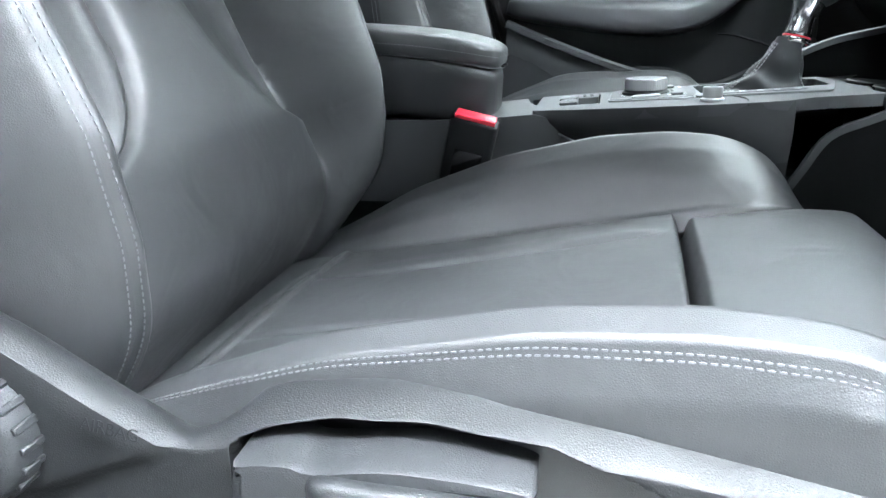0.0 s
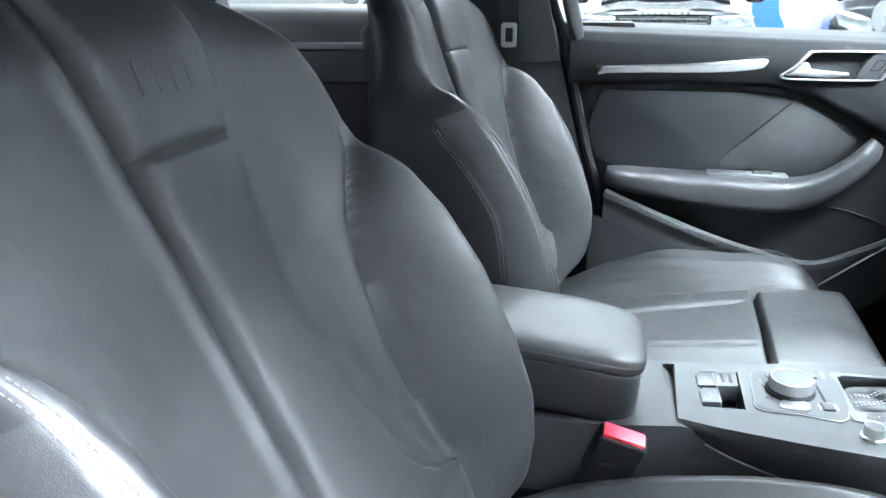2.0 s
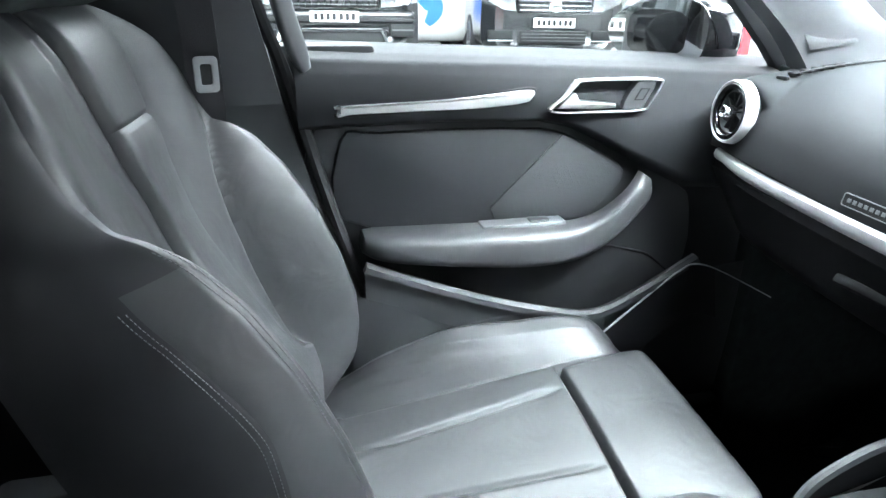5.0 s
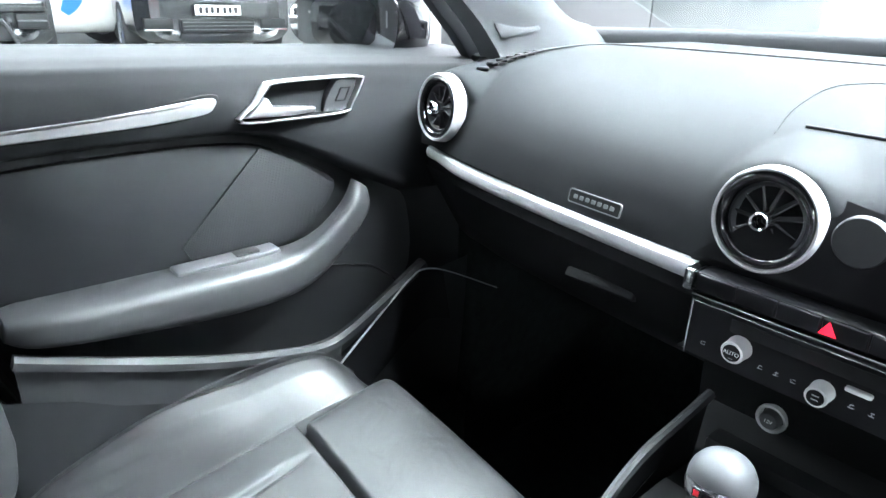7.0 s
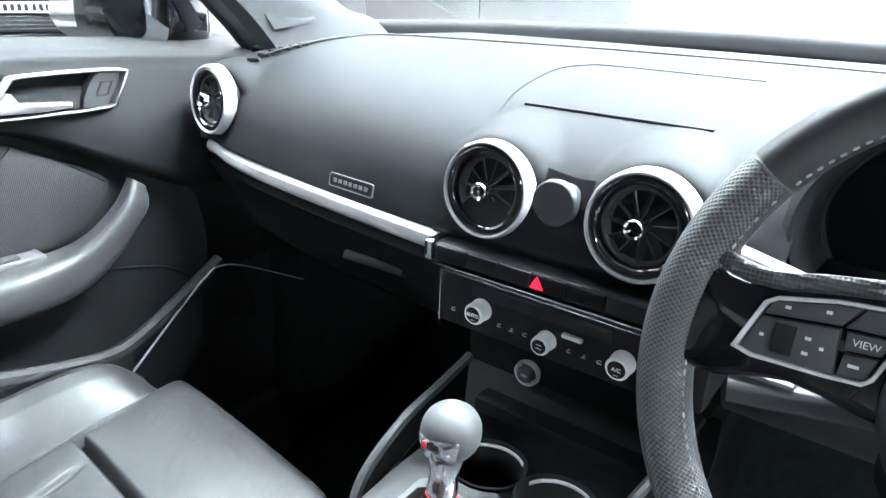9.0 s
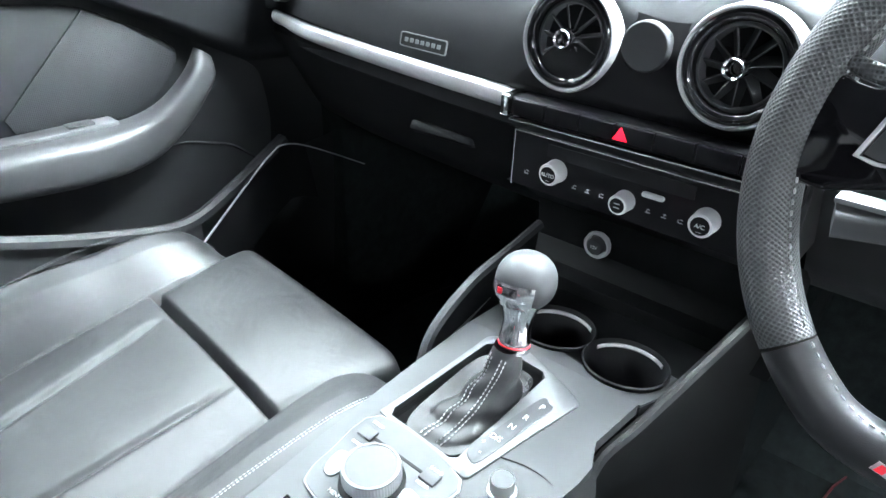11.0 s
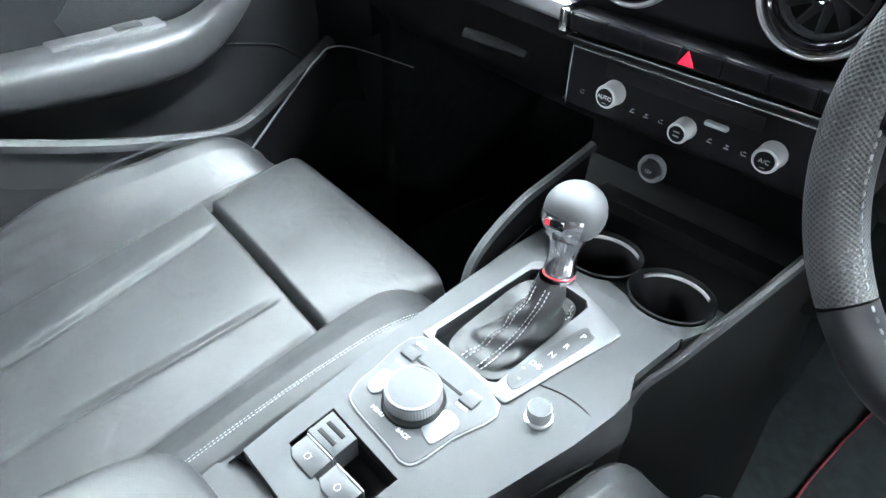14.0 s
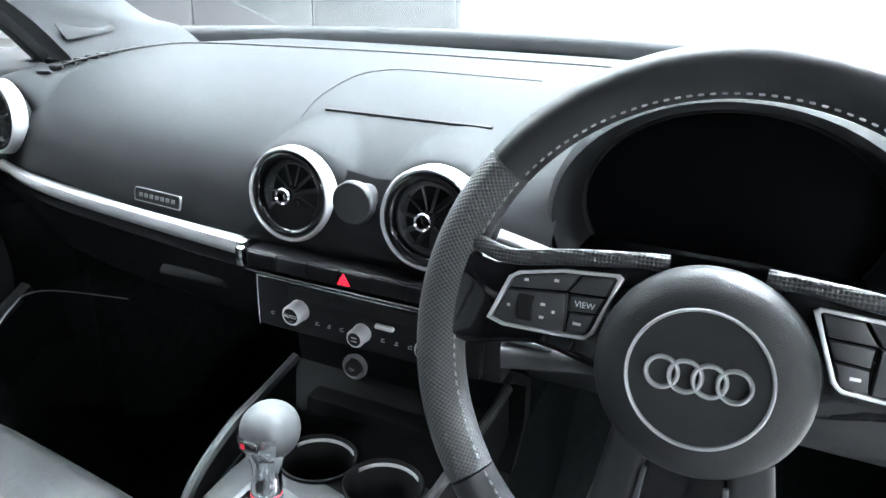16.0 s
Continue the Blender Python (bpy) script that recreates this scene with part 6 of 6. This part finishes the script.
part("badge_flash", slab([(-0.010, -0.004), (-0.003, -0.004), (0.0, 0.004), (-0.007, 0.004)], 0.0015, 0.0022), RED, wheel, m=Matrix.Translation((-0.066, -0.146, 0.0164)) @ Matrix.Rotation(radians(-12), 4, "Z") @ Matrix.Diagonal((0.62, 0.62, 1, 1)))
col = thing("steering_column", "black steering column shroud with indicator and cruise stalks", "steering column")
part("shroud", sweep([(0.268, -0.315, 0.770), (0.34, -0.315, 0.758), (0.50, -0.315, 0.73)], rrect(0.10, 0.085, 0.03)), DARK, col)
st = part("indicator_stalk", sweep(smooth_path([(0.318, -0.26, 0.805), (0.304, -0.215, 0.832), (0.292, -0.165, 0.849)], 5), rrect(0.015, 0.017, 0.005), up=(1, 0, 0.2)), HARD, col)
part("stalk_print", join(box(-0.005, 0.005, -0.0025, 0.0025, 0, 0.0006, 0), box(-0.018, -0.010, -0.002, 0.002, 0, 0.0006, 0)), PRINT, st, m=Matrix.Translation((0.2885, -0.183, 0.844)) @ FACE)
cs = part("cruise_stalk", sweep(smooth_path([(0.310, -0.27, 0.768), (0.302, -0.225, 0.764), (0.292, -0.176, 0.760)], 5), rrect(0.018, 0.026, 0.005), up=(1, 0, 0.1)), SMOOTH, col)
part("stalk_print", join(box(-0.003, 0.003, -0.006, 0.006, 0, 0.0006, 0), box(-0.027, -0.024, -0.006, 0.006, 0, 0.0006, 0)), PRINT, cs, m=Matrix.Translation((0.2875, -0.205, 0.761)) @ FACE)
part("stalk_cap", box(0.286, 0.304, -0.215, -0.174, 0.772, 0.776, 0.001), SATIN, cs)

# floor mats
for y in (0.385, -0.475):
    mt = thing("floor_mat", "black carpet floor mat with raised edge", "floor mat", pose(0.62, y, 0.092))
    part("mat_carpet", slab(spl([(-0.30, -0.22), (0.22, -0.24), (0.30, -0.10), (0.30, 0.12), (0.22, 0.24), (-0.30, 0.22)], 5), 0, 0.010, bevel=0.004), CARPET, mt)
    part("mat_piping", sweep([(x, yy, 0.010) for x, yy in spl([(-0.30, -0.22), (0.22, -0.24), (0.30, -0.10), (0.30, 0.12), (0.22, 0.24), (-0.30, 0.22)], 5)], circle(0.0018, 6), closed=True), mat("dark_red_piping", (0.12, 0.008, 0.012), 0.6, vary=0.1, vscale=80) if y < 0 else DARK, mt)

letters("12V", 0.0058, Matrix.Translation((0.4655, 0.068, 0.577)) @ FACE, stack, "socket_letters")
# printed words on keys and knobs
for tx, x, y, sz in (("MENU", 0.0752, 0.060, 0.0054), ("BACK", 0.0752, 0.029, 0.0054), ("RADIO", 0.1422, 0.0125, 0.0044), ("MEDIA", 0.1255, 0.0125, 0.0044)):
    letters(tx, sz, CTRL @ Matrix.Translation((x, y, 0.0033)) @ UPX, mmi, "key_letters")
for tx, y, z in (("AUTO", 0.082, 0.690), ("A/C", -0.075, 0.688)):
    letters(tx, 0.0056, Matrix.Translation((0.3532 + CX, y + CY, z + CZ)) @ FACE, stack, "knob_letters")


# ---------- side trim of the driver's seat ----------
YS = -0.570           # outer face of the shield
SX = [-0.42, -0.30, -0.244, -0.20, -0.165, -0.145, -0.12, -0.08, -0.03, 0.03, 0.13, 0.30]
SZ = [0.53, 0.512, 0.484, 0.457, 0.438, 0.440, 0.449, 0.455, 0.456, 0.453, 0.445, 0.43]
shield_top = curve1(SX, SZ, 0.012)
rim_z = curve1([-0.15, -0.135, -0.12, -0.09, -0.05, 0.0, 0.03, 0.07, 0.10, 0.13, 0.16, 0.32], [0.434, 0.436, 0.443, 0.449, 0.451, 0.448, 0.441, 0.423, 0.405, 0.380, 0.33, 0.22], 0.012)


def shield_pt(a, b):
    x = -0.42 + 0.72 * b
    zt = shield_top(x)
    low = sstep(-0.13, -0.17, x)
    if a < 0.3:
        t = a / 0.3
        y = -0.540 - 0.030 * math.sin(t * math.pi / 2) * (0.4 + 0.6 * t)
        z = zt + 0.001 - 0.011 * (1 - math.cos(t * math.pi / 2)) - 0.030 * low * (1 - t) ** 2
    else:
        t = (a - 0.3) / 0.7
        y = YS - 0.014 * math.sin(min(1, t * 1.6) * math.pi / 2) * sstep(0.02, 0.12, x) - 0.003 * math.sin(t * math.pi)
        z = zt - 0.010 - t * (zt - 0.010 - 0.24)
    y -= 0.006 + 0.06 * max(0, x)
    # plate with the lettering stands a little proud of the lower trim
    y -= 0.005 * sstep(-0.003, 0.003, z - (0.432 + (x + 0.163) * 0.47)) * sstep(-0.160, -0.172, x) * sstep(0.25, 0.34, a)
    # hollow round the lever
    y += 0.034 * sstep(0.0, 0.007, rim_z(x) - z) * sstep(-0.138, -0.131, x) * sstep(0.30, 0.20, x)
    return x, y, z


inv = seat_d.matrix_basis.inverted()
part("side_shield", surf(shield_pt, 130, 240), SHIELD, seat_d, "grained black plastic seat side trim", m=inv, angle=50)
part("height_lever", yz_plate(spl([(-0.133, 0.420), (-0.127, 0.4275), (-0.108, 0.430), (-0.096, 0.428), (-0.066, 0.433), (-0.035, 0.433), (-0.010, 0.4305), (-0.005, 0.427), (-0.010, 0.420), (-0.024, 0.414), (-0.06, 0.409), (-0.092, 0.404), (-0.098, 0.36), (-0.133, 0.36)], 4), -0.588, -0.556, bevel=0.005), HARD, seat_d, "black seat height lever", m=inv @ Matrix.Translation((0, 0, 0.006)))
part("lever_grip", sweep(smooth_path([(-0.094, -0.584, 0.419), (-0.085, -0.590, 0.4215), (-0.05, -0.591, 0.4225), (-0.02, -0.590, 0.4225), (-0.009, -0.586, 0.423)], 6), rrect(0.012, 0.014, 0.005), up=(0, 0, 1), scale=lambda t: 1.05 - 0.45 * t), HARD, seat_d, m=inv @ Matrix.Translation((0, 0, 0.006)))
letters("AIRBAG", 0.0080, inv @ Matrix.Translation((-0.187, -0.5855, 0.442)) @ Matrix.Rotation(radians(8), 4, "Y") @ Matrix.Rotation(radians(75), 4, "X"), seat_d, "airbag_letters", DARK)
rk = part("recline_knob", lathe([(0, 0.022), (0.026, 0.022), (0.031, 0.019), (0.033, 0.014), (0.033, 0.002), (0.030, 0.0)], 40), HARD, seat_d, "black round recline knob", m=inv @ Matrix.Translation((-0.258, -0.577, 0.431)) @ Matrix.Rotation(radians(90), 4, "X"))
for i in range(20):
    part("knob_rib", box(0.0315, 0.0343, -0.002, 0.002, 0.003, 0.017, 0.0007, 1), HARD, rk, m=Matrix.Rotation(2 * math.pi * i / 20, 4, "Z"))


# ---------- vehicles outside ----------
def paint(name, c):
    return mat(name, c, 0.22, metal=0.25, spec=0.5, vary=0.03, vscale=2, coat=1.0)
PAINT_BLACK, PAINT_SILVER, PAINT_WHITE = paint("black_car_paint", (0.012, 0.013, 0.015)), paint("silver_car_paint", (0.24, 0.24, 0.235)), paint("white_van_paint", (0.78, 0.78, 0.76))
BLUE = mat("blue_vinyl", (0.02, 0.16, 0.75), 0.4, vary=0.03)
TYRE = mat("tyre_rubber", (0.02, 0.02, 0.021), 0.75, bump=0.4, scale=60, vary=0.1)
SKID = mat("dull_silver_plastic", (0.12, 0.123, 0.127), 0.5, metal=0.6, vary=0.1, vscale=8)
LENS = mat("headlamp_glass", (0.30, 0.315, 0.325), 0.08, metal=0.6, vary=0.3, vscale=14)
WINDOW = mat("dark_window_glass", (0.012, 0.014, 0.016), 0.04, spec=0.8, vary=0.0)
PLATE = mat("number_plate_white", (0.86, 0.86, 0.84), 0.4, vary=0.0)


def wheel_at(parent, x, y, r=0.37, w=0.25, face=1):
    wh = part("wheel", moved(lathe([(r * 0.70, -w / 2), (r * 0.95, -w / 2), (r, -w * 0.36), (r, w * 0.36), (r * 0.95, w / 2), (r * 0.70, w / 2)], 40), Matrix.Translation((x, y, r)) @ Matrix.Rotation(radians(90), 4, "Y")), TYRE, parent)
    side = Matrix.Translation((x + face * w * 0.42, y, r)) @ Matrix.Rotation(radians(90 * face), 4, "Y")
    part("rim", moved(lathe([(r * 0.72, 0.02), (r * 0.69, 0.025), (r * 0.66, -0.02), (r * 0.2, -0.05), (0, -0.05)], 40), side), SATIN, wh)
    for k in range(10):
        part("rim_spoke", moved(box(0.05, r * 0.69, -0.016, 0.016, -0.02, 0.018, 0.005, 1), side @ Matrix.Rotation(2 * math.pi * k / 10, 4, "Z")), SATIN, wh)
    return wh


def shell(sections, n=40, e=4.0):
    """Car body from sections (y, half width, bottom, top, crown) along y."""
    def f(a, b):
        i = min(int(b * (len(sections) - 1)), len(sections) - 2)
        t = b * (len(sections) - 1) - i
        y, hw, zb, zt, ee = (sections[i][k] * (1 - t) + sections[i + 1][k] * t for k in range(5))
        c = 2 * math.pi * a
        cx, cz = math.cos(c), math.sin(c)
        return hw * math.copysign(abs(cx) ** (2 / ee), cx), y, (zb + zt) / 2 + (zt - zb) / 2 * math.copysign(abs(cz) ** (2 / ee), cz)
    m = (len(sections) - 1) * 5
    s = surf(f, n, m, cu=True)
    return capped(s, [[i * (m + 1) for i in range(n)], [i * (m + 1) + m for i in range(n)]])


def suv(label, m, coat, bumper):
    """Large off-road car; its nose looks along -y of its own space."""
    c = thing("parked_car", label, "car", m, group="parked cars")
    part("body", shell([(0.06, 0.72, 0.42, 0.86, 4), (0.0, 0.80, 0.36, 0.97, 5), (0.12, 0.93, 0.30, 1.02, 5), (0.5, 0.98, 0.28, 1.06, 5), (1.5, 0.99, 0.26, 1.13, 5), (3.6, 0.99, 0.26, 1.15, 5), (4.7, 0.95, 0.32, 1.12, 5), (4.82, 0.85, 0.45, 1.0, 4)]), coat, c)
    part("bonnet", plate3([[(x, 0.10 + 1.25 * v, 1.01 + 0.12 * v - 0.05 * abs(x / 0.8) ** 3 + (0.025 if 0.35 < abs(x) < 0.6 else 0)) for x in np.linspace(-0.82, 0.82, 15)] for v in np.linspace(0, 1, 6)], 0.03, (0, 0, -1)), coat, c)
    part("cabin", shell([(1.25, 0.78, 1.0, 1.16, 4), (1.75, 0.78, 1.0, 1.55, 5), (2.2, 0.74, 1.0, 1.74, 5), (3.9, 0.72, 1.0, 1.72, 5), (4.6, 0.70, 1.0, 1.35, 4)]), WINDOW, c)
    part("roof", plate3([[(x, 2.0 + 2.2 * v, 1.75 - 0.05 * (x / 0.7) ** 2) for x in np.linspace(-0.7, 0.7, 7)] for v in np.linspace(0, 1, 4)], 0.04, (0, 0, 1)), coat, c)
    g = part("grille", box(-0.48, 0.48, -0.035, 0.06, 0.80, 0.95, 0.02), DARK, c)
    for i in range(3):
        part("grille_bar", box(-0.46, 0.46, -0.050, -0.03, 0.825 + 0.045 * i, 0.838 + 0.045 * i, 0.004, 1), SKID, g)
    for i in range(14):
        part("grille_mesh", box(-0.44 + i * 0.067, -0.425 + i * 0.067, -0.045, -0.03, 0.81, 0.94, 0.003, 1), GLOSS, g)
    for sx in (-1, 1):
        h = part("headlamp", slab([(sx * 0.50, 0.80), (sx * 0.50, 0.945), (sx * 0.80, 0.965), (sx * 0.93, 0.95), (sx * 0.90, 0.86), (sx * 0.70, 0.82)][::sx], 0, 0.05, bevel=0.008), LENS, c, "clear headlamp", m=Matrix.Translation((0, 0.02, 0)) @ Matrix.Rotation(radians(90), 4, "X"))
        for dx in (0.60, 0.78):
            part("lamp_ring", moved(lathe([(0.040, 0.0), (0.055, 0.02), (0.06, 0.0)], 24), Matrix.Translation((sx * dx, 0.885, 0.045))), CHROME, h)
        part("fog_vent", box(sx * 0.74 - 0.13, sx * 0.74 + 0.13, -0.02, 0.10, 0.50, 0.64, 0.02), DARK, c)
        part("fog_blade", box(sx * 0.74 - 0.12, sx * 0.74 + 0.12, -0.032, 0.0, 0.565, 0.58, 0.004, 1), SKID, c)
    part("bumper", box(-0.88, 0.88, -0.05, 0.25, 0.64, 0.78, 0.05, 3), bumper, c)
    part("lower_intake", box(-0.56, 0.56, -0.045, 0.1, 0.40, 0.56, 0.02), DARK, c)
    part("skid_plate", slab([(-0.50, 0.33), (-0.40, 0.44), (0.40, 0.44), (0.50, 0.33), (0.42, 0.29), (-0.42, 0.29)], 0, 0.06, bevel=0.012), SKID, c, "silver skid plate", m=Matrix.Translation((0, -0.01, 0)) @ Matrix.Rotation(radians(90), 4, "X"))
    part("intake_frame", sweep([(-0.62, -0.05, 0.32), (-0.50, -0.05, 0.575), (0.50, -0.05, 0.575), (0.62, -0.05, 0.32)], rrect(0.05, 0.05, 0.015), up=(0, 1, 0)), bumper, c)
    pl = part("number_plate", box(-0.26, 0.26, -0.068, -0.052, 0.655, 0.766, 0.004), PLATE, c, "white number plate with plain dark bars")
    for i in range(7):
        part("plate_bar", box(-0.215 + i * 0.064 + (0.012 if i > 3 else 0), -0.175 + i * 0.064 + (0.012 if i > 3 else 0), -0.0705, -0.067, 0.675, 0.745, 0.001, 1), DARK, pl)
    for i in range(9):
        part("bonnet_bar", box(-0.30 + i * 0.068, -0.262 + i * 0.068, -0.03, -0.012, 0.972, 0.995, 0.002, 1), SKID, c)
    for sx in (-1, 1):
        for y in (0.95, 3.85):
            wheel_at(c, sx * 0.86, y, 0.385, 0.26, sx)
        part("wing_mirror", pillow(0.12, 0.06, 0.09, 0.6, 0.6, 20, 12), coat, c, m=pose(sx * 1.08, 1.55, 1.20))
    return c


suv("black off-road car with silver skid plate and white plate", pose(0.40, 7.25, 0, 0, 0, -4), PAINT_BLACK, PAINT_BLACK)
suv("silver off-road car with dark lower bumper", pose(-2.80, 7.25, 0, 0, 0, -2), PAINT_SILVER, PAINT_SILVER)


suv("silver off-road car standing behind the small car", pose(-5.2, 0.5, 0, 0, 0, 92), PAINT_SILVER, PAINT_SILVER)


def people_carrier(m):
    c = thing("parked_van", "black people carrier with chrome grille bars", "van", m)
    part("body", shell([(0.05, 0.62, 0.34, 0.84, 4), (0.0, 0.74, 0.28, 0.98, 5), (0.15, 0.90, 0.24, 1.06, 5), (0.6, 0.95, 0.22, 1.16, 5), (2.0, 0.96, 0.22, 1.22, 5), (4.6, 0.95, 0.24, 1.22, 5), (5.0, 0.90, 0.35, 1.15, 4)]), PAINT_BLACK, c)
    part("cabin", shell([(0.75, 0.80, 1.0, 1.22, 4), (1.5, 0.82, 1.0, 1.72, 5), (2.2, 0.82, 1.0, 1.88, 5), (4.8, 0.80, 1.0, 1.86, 5), (4.98, 0.76, 1.0, 1.5, 4)]), WINDOW, c)
    part("roof", plate3([[(x, 1.7 + 3.1 * v, 1.88 - 0.05 * (x / 0.7) ** 2) for x in np.linspace(-0.78, 0.78, 7)] for v in np.linspace(0, 1, 4)], 0.04, (0, 0, 1)), PAINT_BLACK, c)
    g = part("grille", box(-0.46, 0.46, -0.03, 0.08, 0.74, 0.92, 0.03), DARK, c)
    for i in range(3):
        part("grille_bar", box(-0.45, 0.45, -0.048, -0.02, 0.765 + i * 0.055, 0.785 + i * 0.055, 0.005, 1), CHROME, g)
    part("round_emblem", lathe([(0.0, 0.010), (0.06, 0.010), (0.075, 0.016), (0.085, 0.0)], 32), CHROME, g, m=Matrix.Translation((0, -0.03, 0.83)) @ Matrix.Rotation(radians(90), 4, "X"))
    for sx in (-1, 1):
        part("headlamp", slab([(sx * 0.47, 0.76), (sx * 0.50, 0.93), (sx * 0.72, 1.00), (sx * 0.88, 1.02), (sx * 0.82, 0.86), (sx * 0.62, 0.77)][::sx], 0, 0.09, bevel=0.012), LENS, c, "clear headlamp", m=Matrix.Translation((0, 0.09, 0)) @ Matrix.Rotation(radians(90), 4, "X"))
        part("air_intake", box(sx * 0.66 - 0.16, sx * 0.66 + 0.16, -0.01, 0.1, 0.42, 0.54, 0.03), DARK, c)
        part("chrome_blade", box(sx * 0.66 - 0.16, sx * 0.66 + 0.16, -0.02, 0.02, 0.405, 0.42, 0.004, 1), CHROME, c)
        for y in (0.95, 4.0):
            wheel_at(c, sx * 0.84, y, 0.35, 0.24, sx)
    part("lower_grille", box(-0.42, 0.42, -0.03, 0.1, 0.38, 0.53, 0.02), DARK, c)
    for i in range(3):
        part("lower_bar", box(-0.40, 0.40, -0.042, -0.02, 0.41 + i * 0.04, 0.42 + i * 0.04, 0.003, 1), SMOOTH, c)
    pl = part("number_plate", box(-0.26, 0.26, -0.05, -0.030, 0.575, 0.686, 0.004), PLATE, c, "white number plate with plain dark bars")
    for i in range(7):
        part("plate_bar", box(-0.215 + i * 0.064 + (0.012 if i > 3 else 0), -0.175 + i * 0.064 + (0.012 if i > 3 else 0), -0.0525, -0.049, 0.595, 0.665, 0.001, 1), DARK, pl)
    return c


people_carrier(pose(3.15, 7.75, 0, 0, 0, -10))


def white_van(m):
    c = thing("parked_van", "white panel van with a blue swirl on its side", "van", m)
    part("body", shell([(0.0, 0.80, 0.40, 1.0, 5), (0.1, 0.95, 0.30, 1.25, 6), (1.2, 1.0, 0.25, 1.95, 7), (1.6, 1.0, 0.25, 2.2, 8), (5.2, 1.0, 0.25, 2.2, 8), (5.3, 0.95, 0.3, 2.1, 7)]), PAINT_WHITE, c)
    sw = smooth_path([(0, 1.45, 1.60), (0, 1.72, 1.42), (0, 1.92, 1.20), (0, 1.90, 0.95), (0, 1.76, 0.72), (0, 1.88, 0.52)], 6)
    for sx in (-1, 1):
        part("blue_swirl", sweep([(sx * 1.006, p.y, p.z) for p in sw], [(-0.002, -0.10), (0.003, -0.10), (0.003, 0.10), (-0.002, 0.10)], up=(0, 0.7, 0.7), scale=lambda t: 0.5 + 1.2 * math.sin(math.pi * t)), BLUE, c, "blue vinyl swirl")
        for y in (0.95, 4.2):
            wheel_at(c, sx * 0.90, y, 0.34, 0.22, sx)
    part("blue_roof_sign", box(-0.6, 0.6, 1.2, 2.0, 2.2, 2.5, 0.05), BLUE, c)
    return c


white_van(pose(3.8, 10.5, 0, 0, 0, 90))
rs = thing("display_stand", "tall red display stand on the showroom floor", "display stand", pose(4.25, 5.6, 0, 0, 0, 40))
part("stand_panel", box(-0.20, 0.20, -0.05, 0.05, 0.05, 0.90, 0.04, 3), mat("red_panel_paint", (0.75, 0.02, 0.03), 0.4, vary=0.04), rs)
part("stand_foot", box(-0.25, 0.25, -0.16, 0.16, 0.0, 0.06, 0.01), DARK, rs)
